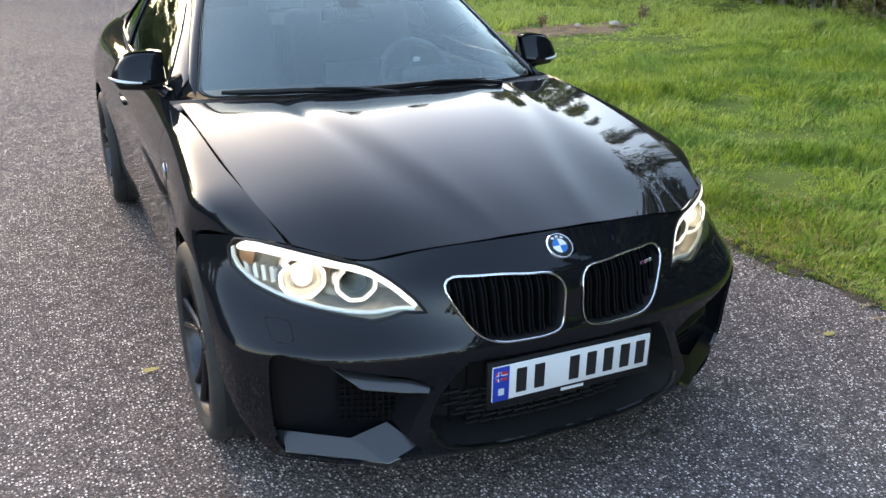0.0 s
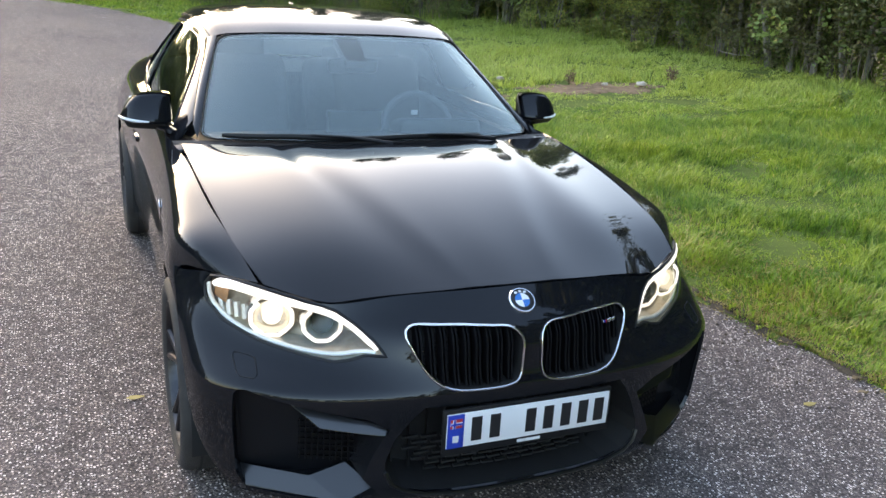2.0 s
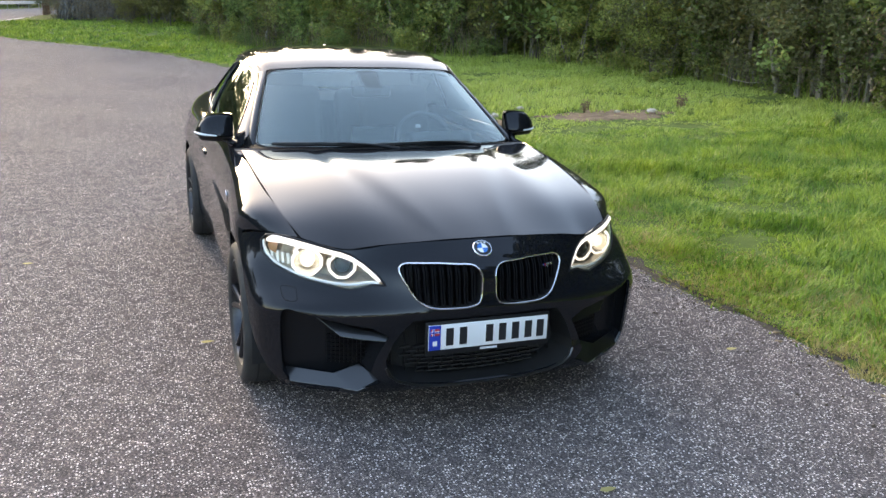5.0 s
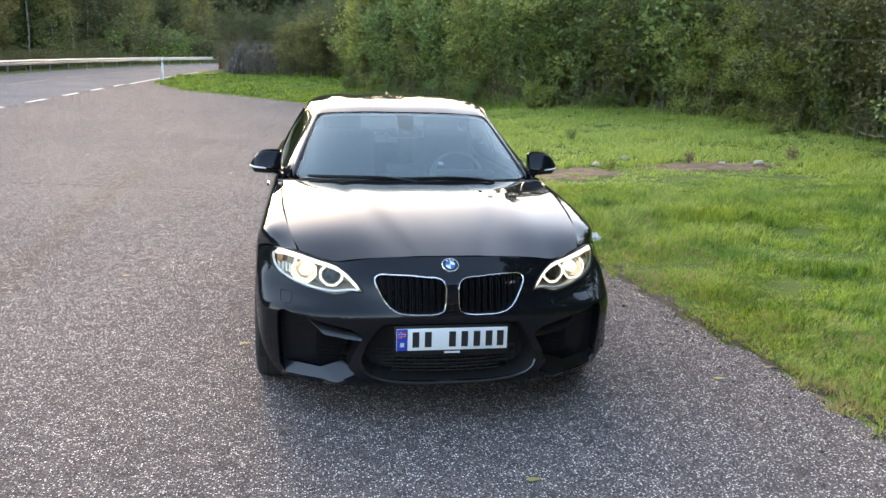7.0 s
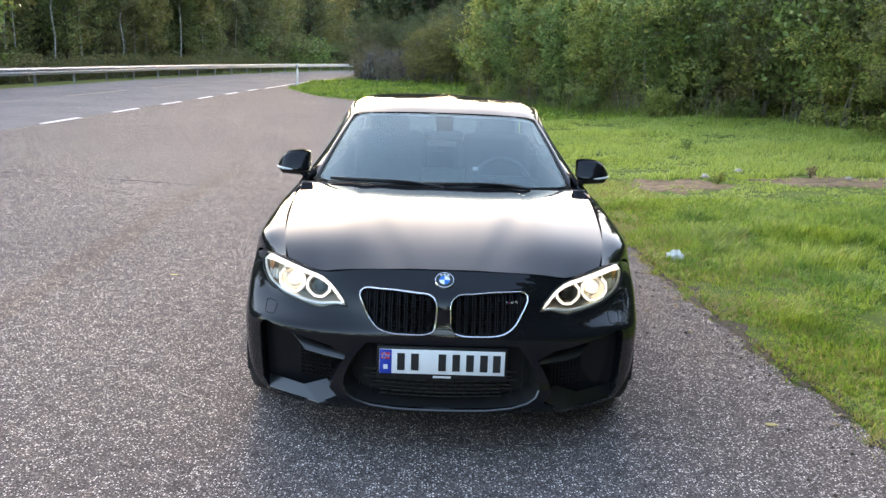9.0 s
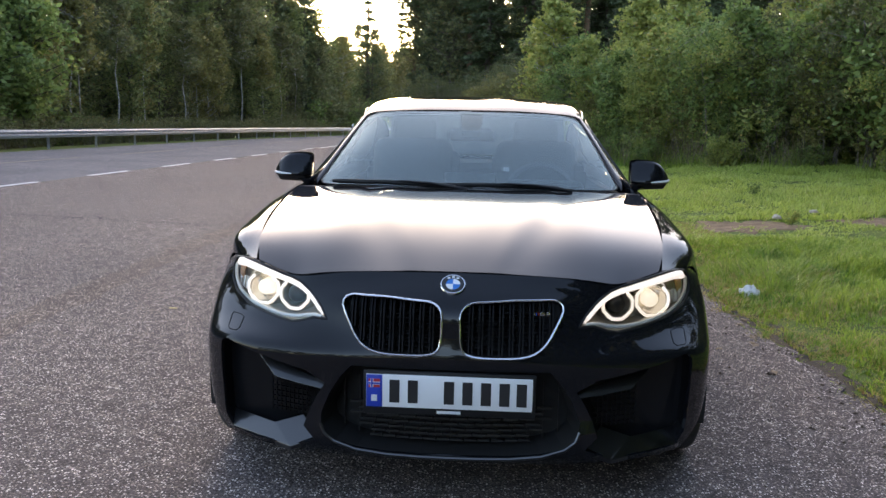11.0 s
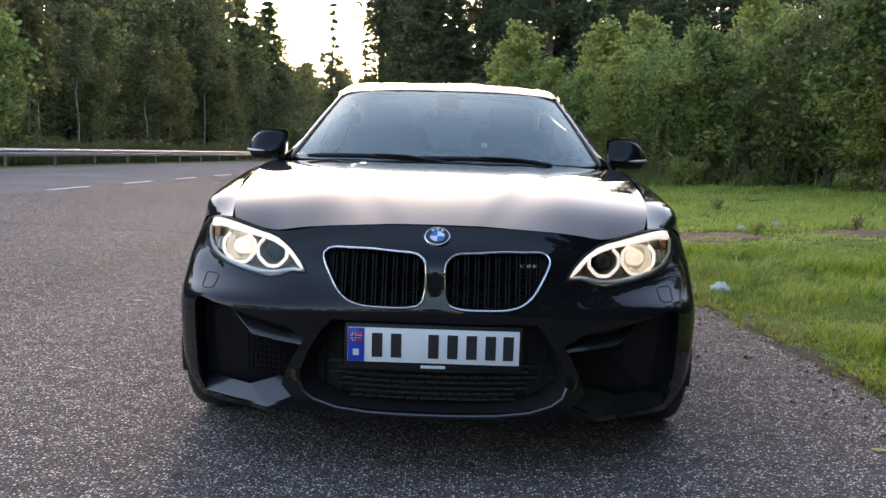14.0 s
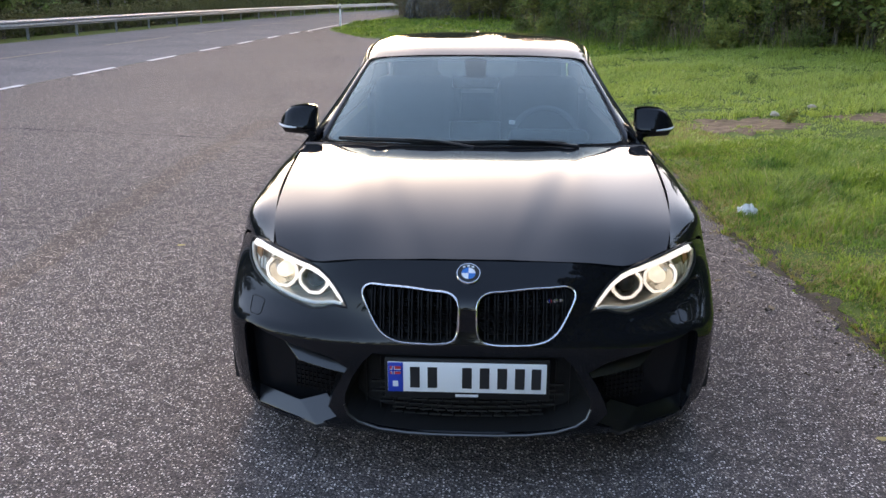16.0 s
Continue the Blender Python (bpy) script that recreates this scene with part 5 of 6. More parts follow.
GRILLE = [(0.354, 0.694), (0.338, 0.708), (0.30, 0.713), (0.2, 0.714), (0.1, 0.709), (0.056, 0.703), (0.034, 0.685), (0.029, 0.64), (0.031, 0.59), (0.042, 0.559), (0.075, 0.546), (0.15, 0.543), (0.225, 0.546), (0.265, 0.557), (0.302, 0.586), (0.332, 0.635), (0.35, 0.67)]
GRILLE = [tuple(p) for p in spline(GRILLE, 56, True)]
LAMP = [(0.406, 0.628), (0.43, 0.662), (0.48, 0.705), (0.52, 0.73), (0.555, 0.742), (0.62, 0.7565), (0.7, 0.772), (0.78, 0.773), (0.818, 0.762), (0.834, 0.735), (0.834, 0.69), (0.8, 0.655), (0.72, 0.627), (0.62, 0.611), (0.54, 0.603), (0.5, 0.612), (0.46, 0.627)]
CENTRE = [(0.316, 0.5), (0.349, 0.464), (0.39, 0.4), (0.418, 0.33), (0.416, 0.285), (0.37, 0.245), (0.3, 0.223), (0.2, 0.211), (0.0, 0.206)]
CENTRE = CENTRE + [(-x, z) for x, z in CENTRE[-2::-1]]
SIDE = [(0.772, 0.526), (0.72, 0.515), (0.6, 0.492), (0.47, 0.468), (0.405, 0.43), (0.43, 0.39), (0.46, 0.33), (0.478, 0.28), (0.438, 0.238), (0.528, 0.201), (0.66, 0.197), (0.77, 0.198), (0.798, 0.25), (0.806, 0.4), (0.806, 0.485), (0.803, 0.508), (0.792, 0.522)]

holes = []
for poly in (GRILLE, LAMP, SIDE):
    holes += [xz(poly), xz(flipx(poly))]
holes.append(xz(CENTRE))
end = 0.002
sweep = [(0.79, 0.18), (0.815, 0.2), (0.848, 0.245), (0.878, 0.305), (0.896, 0.365)]
low_r, low_l = [tuple(q) for q in xz(sweep)], [tuple(q) for q in xz(flipx(sweep))]
top_u = float(xz([(0.905, 0.42)])[0][0])
bumper = panel("front_bumper", nose, [(0, low_l[-1][1]), (0, low_r[0][1])] + low_r[1:] + [(top_u, V1), (U1 - end, V1), (U1 - end, 0), (top_u, 0)] + low_l[:-1], holes, PAINT, car, step=0.02, out=-1)


def recess(name, poly, depth, shrink, material, parent, up=0.0, steps=5):
    """Walls that lead back from an opening, and a dark back."""
    uv = refine(xz(poly), 0.02)
    P = nose.at(uv)
    c = P.mean(0)
    rings = []
    for s in range(steps + 1):
        t = s / steps
        q = c + (P - c) * (1 - shrink * t)
        rings.append(np.stack([q[:, 0], P[:, 1] * (1 - 0.6 * t) + c[1] * 0.6 * t + depth * t, q[:, 2] + up * t], 1))
    n = len(P)
    V = np.concatenate(rings)
    F = [(s * n + k, s * n + (k + 1) % n, (s + 1) * n + (k + 1) % n, (s + 1) * n + k) for s in range(steps) for k in range(n)]
    F.append(tuple(steps * n + k for k in range(n)))
    return mesh_object(name, V, F, material, parent, smooth=False)


def on_nose(x, z, fwd=0.0):
    uv = nose.inv([(x, z)], [0, 2])
    p = nose.at(uv)[0]
    return Vector((p[0], p[1] - fwd, p[2]))


# kidney grilles
for sgn in (-1, 1):
    poly = GRILLE if sgn > 0 else flipx(GRILLE)
    gr = recess("grille", poly, 0.07, 0.02, VOID, car)
    gr["label"] = "kidney-shaped grille with chrome surround and black bars"
    ring = nose.at(xz(poly)) + nose.normal(xz(poly)) * -0.003
    part("surround", tube(ring, 0.0034, n=10, closed=True, flat=1.3), CHROME, gr, "bright chrome surround")
    xs = np.linspace(0.062, 0.318, 9)
    for k, x in enumerate(xs):
        zs = [z for (ax, az), (bx, bz) in zip(GRILLE, GRILLE[1:] + GRILLE[:1]) if (ax - x) * (bx - x) <= 0 and ax != bx for z in [az + (bz - az) * (x - ax) / (bx - ax)]]
        lo, hi = min(zs), max(zs)
        pts = [on_nose(sgn * x, z) for z in np.linspace(lo + 0.006, hi - 0.004, 7)]
        for dx in (-0.0052, 0.0052):
            bm = bmesh.new()
            rows = []
            for p in pts:
                rows.append([bm.verts.new((p.x + dx + ox, p.y + oy, p.z)) for ox, oy in ((-0.0024, 0.012), (0.0024, 0.012), (0.0024, 0.05), (-0.0024, 0.05))])
            for a, b in zip(rows, rows[1:]):
                for i in range(4):
                    bm.faces.new((a[i], a[(i + 1) % 4], b[(i + 1) % 4], b[i]))
            part("bar", bm, BAR_BLACK, gr, smooth=False)
    for z in np.linspace(0.556, 0.7, 13):
        xx = [x for (ax, az), (bx, bz) in zip(GRILLE, GRILLE[1:] + GRILLE[:1]) if (az - z) * (bz - z) <= 0 and az != bz for x in [ax + (bx - ax) * (z - az) / (bz - az)]]
        a, b = on_nose(sgn * (min(xx) + 0.01), z), on_nose(sgn * (max(xx) - 0.01), z)
        a.y, b.y = a.y + 0.062, b.y + 0.062
        part("radiator_fin", tube([a, b], 0.003, n=4), BLACK_PLASTIC, gr)
    if sgn > 0:
        for k, (m, w) in enumerate(((SATIN, 0.004), (PLATE_BLUE, 0.003), (PLATE_RED, 0.003), (SATIN, 0.016), (SATIN, 0.012))):
            x = 0.262 + (0, 0.006, 0.012, 0.026, 0.044)[k]
            p = on_nose(x, 0.676, -0.006)
            part("emblem_bar", box((w, 0.006, 0.011), tuple(p), 0.002, (0, -14, 14)), m, gr, "small coloured emblem bar")

# lower intakes
mid = recess("centre_intake", CENTRE, 0.16, 0.06, VOID, car)
mid["label"] = "wide black lower air intake"
for r, z in enumerate(np.arange(0.235, 0.36, 0.018)):
    half = 0.27 + 0.02 * r if r < 4 else 0.34
    for k in range(12):
        x = (k - 5.5) * half / 6 + (0.5 if r % 2 else 0) * half / 6
        if abs(x) < half:
            part("mesh_bar", box((half / 6 * 0.86, 0.012, 0.006), (x, 0.1 + 0.35 * x * x, z)), MESH_GREY, mid, smooth=False)
for x in np.linspace(-0.36, 0.36, 15):
    part("mesh_bar", box((0.005, 0.012, 0.2), (x, 0.112 + 0.35 * x * x, 0.33)), BLACK_PLASTIC, mid, smooth=False)
lipline = [(0.418, 0.3), (0.405, 0.268), (0.37, 0.243), (0.3, 0.221), (0.2, 0.209), (0.1, 0.205), (0, 0.204)]
lipline = [on_nose(x, z, 0.002) for x, z in lipline] + [on_nose(-x, z, 0.002) for x, z in lipline[-2::-1]]
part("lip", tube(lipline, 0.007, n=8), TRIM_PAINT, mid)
for sgn in (-1, 1):
    poly = SIDE if sgn > 0 else flipx(SIDE)
    si = recess("side_intake", poly, 0.12, 0.1, INTAKE_BLACK, car, up=0.0)
    si["label"] = "deep angular black side air intake"
    m = lambda p: (sgn * p[0], p[1], p[2])
    blade = bmesh.new()
    flat = lambda x, z: m((x, 0.112 + 0.3 * (x - 0.588) + 0.85 * (z - 0.424), z))
    lower = [flat(x, z) for x, z in ((0.676, 0.495), (0.588, 0.424), (0.49, 0.413), (0.391, 0.406))]
    upper = [flat(x, z) for x, z in ((0.682, 0.5), (0.603, 0.471), (0.505, 0.449), (0.4, 0.431))]
    inner = [m(p) for p in ((0.69, 0.22, 0.5), (0.6, 0.2, 0.44), (0.5, 0.17, 0.43), (0.398, 0.14, 0.42))]
    rows = [[blade.verts.new(p) for p in r] for r in (lower, upper, inner)]
    for ra, rb in zip(rows, rows[1:] + rows[:1]):
        for i in range(3):
            blade.faces.new((ra[i], ra[i + 1], rb[i + 1], rb[i]))
    bmesh.ops.bevel(blade, geom=[e for e in blade.edges], offset=0.003, segments=2, affect="EDGES", profile=0.5)
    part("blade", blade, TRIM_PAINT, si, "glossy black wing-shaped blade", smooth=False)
    spl = bmesh.new()
    front = [m(p) for p in ((0.812, 0.305, 0.232), (0.782, 0.25, 0.2), (0.528, 0.072, 0.198), (0.43, 0.058, 0.236))]
    rear = [m(p) for p in ((0.806, 0.33, 0.247), (0.778, 0.295, 0.2474), (0.603, 0.172, 0.246), (0.5, 0.155, 0.283))]
    rows = [[spl.verts.new(p) for p in r] for r in (front, rear, [(x, y + 0.01, z - 0.05) for x, y, z in rear], [(x, y + 0.012, z - 0.02) for x, y, z in front])]
    for ra, rb in zip(rows, rows[1:] + rows[:1]):
        for i in range(3):
            spl.faces.new((ra[i], ra[i + 1], rb[i + 1], rb[i]))
    for i in (0, 3):
        spl.faces.new([r[i] for r in rows])
    bmesh.ops.bevel(spl, geom=[e for e in spl.edges], offset=0.003, segments=2, affect="EDGES", profile=0.5)
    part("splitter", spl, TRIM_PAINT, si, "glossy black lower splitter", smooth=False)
    for z in np.linspace(0.29, 0.4, 7):
        part("mesh_bar", box((0.16, 0.008, 0.004), (sgn * 0.55, 0.185, z), rot=(0, 0, sgn * 22)), BAR_BLACK, si, smooth=False)
    for x in np.linspace(0.49, 0.62, 9):
        part("mesh_bar", box((0.004, 0.008, 0.13), (sgn * x, 0.155 + 0.4 * (x - 0.48), 0.345)), BAR_BLACK, si, smooth=False)
    # washer flap
    flap = [(0.735, 0.588), (0.75, 0.592), (0.783, 0.592), (0.79, 0.585), (0.788, 0.556), (0.78, 0.55), (0.75, 0.551), (0.738, 0.558)]
    fl = nose.at(xz(flap if sgn > 0 else flipx(flap))) + nose.normal(xz(flap if sgn > 0 else flipx(flap))) * -0.0006
    part("washer_flap", tube(fl, 0.0014, n=5, closed=True), VOID, car, "thin outline of the washer flap")

# headlamps
for sgn in (-1, 1):
    poly = LAMP if sgn > 0 else flipx(LAMP)
    uv = refine(xz(poly), 0.02)
    P = nose.at(uv)
    c = P.mean(0)
    n = len(P)
    rings = [P, np.stack([c[0] + (P[:, 0] - c[0]) * 0.96, P[:, 1] + 0.05, c[2] + (P[:, 2] - c[2]) * 0.92], 1), np.stack([c[0] + (P[:, 0] - c[0]) * 0.9, P[:, 1] * 0.6 + c[1] * 0.4 + 0.1, c[2] + (P[:, 2] - c[2]) * 0.85], 1)]
    V = np.concatenate(rings)
    F = [(s * n + k, s * n + (k + 1) % n, (s + 1) * n + (k + 1) % n, (s + 1) * n + k) for s in range(2) for k in range(n)] + [tuple(2 * n + k for k in range(n))]
    lamp = mesh_object("headlight", V, F, LAMP_DARK, car, "clear headlight with two glowing ring lamps", smooth=False)
    for x, yy, z, r, bright in ((0.678, 0.318, 0.683, 0.058, True), (0.55, 0.245, 0.677, 0.052, False)):
        at = Vector((sgn * x, yy, z))
        turn = Matrix.Translation(at) @ Matrix.Rotation(radians(sgn * 14), 4, "Z")
        bm = lathe([(0.06, 0.012), (0.055, r * 0.55), (0.02, r * 0.82), (0.0, r * 0.86), (-0.002, r * 0.9)], 40, "y")
        bmesh.ops.transform(bm, matrix=turn, verts=bm.verts)
        part("reflector", bm, LAMP_CHROME if bright else LAMP_DARK, lamp)
        # an angular ring, open at the top under the brow
        arc = []
        for k in range(41):
            a = radians(-232 + 284 * k / 40)
            c, q = math.cos(a), math.sin(a)
            corner = 1.0 / max(abs(c), abs(q), (abs(c) + abs(q)) / 1.36)
            arc.append(turn @ Vector((c * r * (0.55 * corner + 0.45), 0, q * r * (0.55 * corner + 0.45) * 0.96)))
        part("ring_light", tube(arc, 0.0062, n=8), RING_GLOW, lamp, "glowing warm white ring")
        bm = lathe([(-0.003, r * 1.08), (0.012, r * 1.2), (0.05, r * 1.32)], 40, "y")
        bmesh.ops.transform(bm, matrix=turn, verts=bm.verts)
        part("shroud", bm, LAMP_CHROME, lamp, "pale silver shroud")
        k = 0.8 if bright else 1.0
        bm = lathe([(0.04, r * 0.62 * k), (0.012, r * 0.58 * k), (0.0, r * 0.46 * k), (-0.006, r * 0.25 * k), (-0.008, 0.001)], 32, "y")
        bmesh.ops.transform(bm, matrix=turn, verts=bm.verts)
        part("projector", bm, BULB_GLOW if bright else BLACK_PLASTIC, lamp, "glowing projector lens" if bright else "dark projector lens")
    brow = [(0.425, 0.64), (0.47, 0.685), (0.52, 0.715), (0.57, 0.731), (0.65, 0.746), (0.73, 0.757), (0.79, 0.754), (0.812, 0.742)]
    pts = [on_nose(sgn * x, z, -0.016) for x, z in spline(brow, 18)]
    part("brow_light", tube(pts, [0.006] + [0.011 + 0.007 * k / 15 for k in range(16)] + [0.008], n=8), DIM_GLOW, lamp, "pale light strip along the upper edge")
    under = [(0.43, 0.632), (0.47, 0.632), (0.51, 0.622), (0.56, 0.617), (0.64, 0.622), (0.72, 0.636), (0.79, 0.662), (0.822, 0.7), (0.824, 0.74)]
    pts = [on_nose(sgn * x, z, -0.016) for x, z in spline(under, 18)]
    part("lower_trim", tube(pts, 0.0068, n=8), LAMP_PALE, lamp, "bright lower trim")
    side = [on_nose(sgn * x, z, -0.03) for x, z in ((0.775, 0.735), (0.806, 0.735), (0.812, 0.705), (0.785, 0.69))]
    part("side_reflector", prism(side, (0, 0.02, 0), 0.003), AMBER, lamp, "amber side reflector")
    for k in range(4):
        pts = [on_nose(sgn * (0.74 + 0.018 * k), z, -0.045) for z in (0.66, 0.7)]
        part("facet", tube(pts, 0.009, n=4), LAMP_PALE, lamp)
    gasket = nose.at(refine(xz(poly), 0.015)) + np.array([0, 0.004, 0])
    part("gasket", tube(gasket, 0.0055, n=6, closed=True), BLACK_PLASTIC, lamp, "black rubber edge")
    glass = panel("lens", nose, xz(poly), [], LENS, lamp, "clear curved lens", step=0.03, out=-1, lip=0.0)
    glass.visible_shadow = False

# badge on the nose
b_at, b_n = Vector((0, 0.098, 0.753)), Vector((0, -0.62, 0.78)).normalized()
bturn = Matrix.Translation(b_at) @ b_n.to_track_quat("Z", "Y").to_matrix().to_4x4()
bm = lathe([(-0.004, 0.041), (0.006, 0.041), (0.0085, 0.039), (0.0085, 0.0365), (0.006, 0.0355)], 48, "z")
bmesh.ops.transform(bm, matrix=bturn, verts=bm.verts)
badge = part("badge", bm, CHROME, car, "round blue and white enamel badge")
bm = lathe([(0.0062, 0.036), (0.0075, 0.034), (0.0075, 0.0235), (0.0065, 0.0225)], 48, "z")
bmesh.ops.transform(bm, matrix=bturn, verts=bm.verts)
part("badge_ring", bm, INK, badge)
for k in range(4):
    bm = bmesh.new()
    vs = [bm.verts.new((0, 0, 0.008))] + [bm.verts.new((0.0232 * math.cos(a), 0.0232 * math.sin(a), 0.007)) for a in np.linspace(k * math.pi / 2, (k + 1) * math.pi / 2, 9)]
    bm.faces.new(vs)
    bmesh.ops.transform(bm, matrix=bturn, verts=bm.verts)
    part("badge_quarter", bm, ENAMEL_BLUE if k % 2 else ENAMEL_WHITE, badge, smooth=False)
for a in (60, 90, 120):
    bm = box((0.0085, 0.007, 0.0012), (0.0288 * math.cos(radians(a)), 0.0288 * math.sin(radians(a)), 0.0078), rot=None)
    bmesh.ops.transform(bm, matrix=bturn, verts=bm.verts)
    part("badge_mark", bm, PALE_PLASTIC, badge, smooth=False)

# number plate: every character a plain bar
plate = part("number_plate", box((0.545, 0.014, 0.142), (0, -0.008, 0.424), 0.005, (-1.5, 0, 0)), BLACK_PLASTIC, car, "white number plate in a black holder")
part("plate_sheet", box((0.524, 0.006, 0.106), (0, -0.0165, 0.431), 0.0025), PLATE_WHITE, plate, "white reflective sheet")
part("plate_band", box((0.05, 0.004, 0.104), (-0.236, -0.0192, 0.431), 0.001), PLATE_BLUE, plate, "blue band")
part("band_mark", box((0.036, 0.003, 0.028), (-0.236, -0.0212, 0.456), 0.0005), PLATE_RED, plate, smooth=False)
part("band_mark", box((0.036, 0.002, 0.009), (-0.236, -0.0232, 0.456)), PLATE_WHITE, plate, smooth=False)
part("band_mark", box((0.0362, 0.002, 0.005), (-0.236, -0.0252, 0.456)), PLATE_BLUE, plate, smooth=False)
part("band_mark", box((0.009, 0.002, 0.028), (-0.243, -0.0234, 0.456)), PLATE_WHITE, plate, smooth=False)
part("band_mark", box((0.005, 0.002, 0.0282), (-0.243, -0.0254, 0.456)), PLATE_BLUE, plate, smooth=False)
part("band_mark", box((0.018, 0.003, 0.02), (-0.236, -0.0212, 0.408)), PALE_PLASTIC, plate, smooth=False)
for x in (-0.172, -0.114, 0.0, 0.058, 0.116, 0.174, 0.228):
    part("plate_bar", box((0.032, 0.003, 0.074), (x, -0.0203, 0.431), 0.001), INK, plate, "dark bar", smooth=False)
part("holder_mark", box((0.075, 0.003, 0.009), (0.0, -0.0165, 0.3665)), PALE_PLASTIC, plate, "pale bar of small writing", smooth=False)

# ---- bonnet, wings, doors ----
# cross-sections from the scuttle's foot backwards: (x, y) of the lie, the crease's x, and heights at the centre, the flank of the crease and the edge
BONNET = []
for lie, crease, zs in (
    ([(0, 0.147), (0.2, 0.157), (0.4, 0.192), (0.552, 0.233), (0.699, 0.334)], 0.15, (0.790, 0.770, 0.752, 0.781)),
    ([(0, 0.33), (0.2, 0.34), (0.4, 0.37), (0.575, 0.41), (0.735, 0.465)], 0.19, (0.845, 0.837, 0.8235, 0.825)),
    ([(0, 0.58), (0.2, 0.58), (0.42, 0.6), (0.6, 0.63), (0.762, 0.67)], 0.245, (0.9035, 0.896, 0.879, 0.8685)),
    ([(0, 0.88), (0.22, 0.88), (0.45, 0.9), (0.62, 0.92), (0.782, 0.95)], 0.315, (0.953, 0.9445, 0.9255, 0.9135)),
    ([(0, 1.13), (0.25, 1.14), (0.48, 1.16), (0.65, 1.2), (0.792, 1.22)], 0.355, (0.9752, 0.968, 0.954, 0.9455)),
    ([(0, 1.265), (0.25, 1.275), (0.48, 1.3), (0.65, 1.355), (0.795, 1.41)], 0.365, (0.9785, 0.9745, 0.967, 0.9625)),
):
    lx, ly = [q[0] for q in lie], [q[1] for q in lie]
    first = not BONNET
    step_z = 0.0 if first else 0.006
    row = [(0, ly[0], zs[0])]
    for q, drop in ((0.7, 0.0004), (1.0, 0.0012)):
        row.append((crease * q, float(np.interp(crease * q, lx, ly)), zs[0] - (0.026 * (crease * q / 0.2) ** 2 * 0.15 if first else drop)))
    x = crease + 0.07
    row.append((x, float(np.interp(x, lx, ly)), 0.7835 if first else zs[0] - 0.0012 - step_z))
    row += [(lx[k], ly[k], zs[k - 1]) for k in (2, 3, 4)]
    BONNET.append(row)
bonnet = Surf([mirrored(r) for r in BONNET])
panel("bonnet", bonnet, [(0.0, 0.002), (0.0, bonnet.lv - 0.002), (bonnet.lu, bonnet.lv - 0.002), (bonnet.lu, 0.002)], [], PAINT, car, "broad sculpted black bonnet", step=0.03, out=-1)

FLANK = [
    [(0.868, 0.412, 0.175), (0.893, 0.402, 0.3), (0.908, 0.415, 0.45), (0.912, 0.525, 0.612), (0.896, 0.645, 0.735), (0.836, 0.524, 0.768), (0.708, 0.335, 0.780)],
    [(0.884, 0.55, 0.18), (0.908, 0.55, 0.3), (0.92, 0.57, 0.45), (0.922, 0.62, 0.62), (0.903, 0.69, 0.772), (0.852, 0.59, 0.819), (0.742, 0.525, 0.84)],
    [(0.9, 0.77, 0.19), (0.921, 0.77, 0.3), (0.928, 0.77, 0.45), (0.927, 0.77, 0.63), (0.906, 0.77, 0.796), (0.858, 0.755, 0.86), (0.775, 0.75, 0.885)],
    [(0.862, 1.12, 0.19), (0.884, 1.12, 0.28), (0.892, 1.12, 0.45), (0.899, 1.12, 0.64), (0.897, 1.12, 0.808), (0.862, 1.12, 0.905), (0.797, 1.14, 0.9405)],
    [(0.845, 1.46, 0.19), (0.866, 1.46, 0.27), (0.872, 1.46, 0.43), (0.884, 1.46, 0.64), (0.893, 1.46, 0.8), (0.866, 1.46, 0.907), (0.824, 1.46, 0.957)],
    [(0.845, 2.2, 0.19), (0.864, 2.2, 0.27), (0.869, 2.2, 0.43), (0.883, 2.2, 0.65), (0.896, 2.2, 0.82), (0.868, 2.2, 0.92), (0.832, 2.2, 0.965)],
    [(0.855, 2.9, 0.19), (0.876, 2.9, 0.27), (0.886, 2.9, 0.44), (0.903, 2.9, 0.66), (0.911, 2.9, 0.83), (0.876, 2.9, 0.935), (0.817, 2.9, 0.985)],
    [(0.9, 3.45, 0.19), (0.92, 3.45, 0.29), (0.929, 3.45, 0.46), (0.93, 3.45, 0.66), (0.918, 3.45, 0.82), (0.862, 3.45, 0.94), (0.772, 3.45, 1.002)],
    [(0.862, 4.0, 0.22), (0.886, 4.0, 0.32), (0.902, 4.0, 0.48), (0.9, 4.0, 0.66), (0.88, 4.0, 0.82), (0.81, 4.0, 0.95), (0.7, 3.95, 1.018)],
    [(0.72, 4.36, 0.26), (0.76, 4.37, 0.36), (0.79, 4.38, 0.5), (0.79, 4.38, 0.66), (0.77, 4.37, 0.82), (0.71, 4.36, 0.95), (0.6, 4.36, 1.01)],
]
flank = Surf(FLANK)


def flank_u(y):
    uu = np.linspace(0, flank.lu, 400)
    yy = flank.at(np.stack([uu, np.full(400, flank.V[3])], 1))[:, 1]
    return float(np.interp(y, yy, uu))


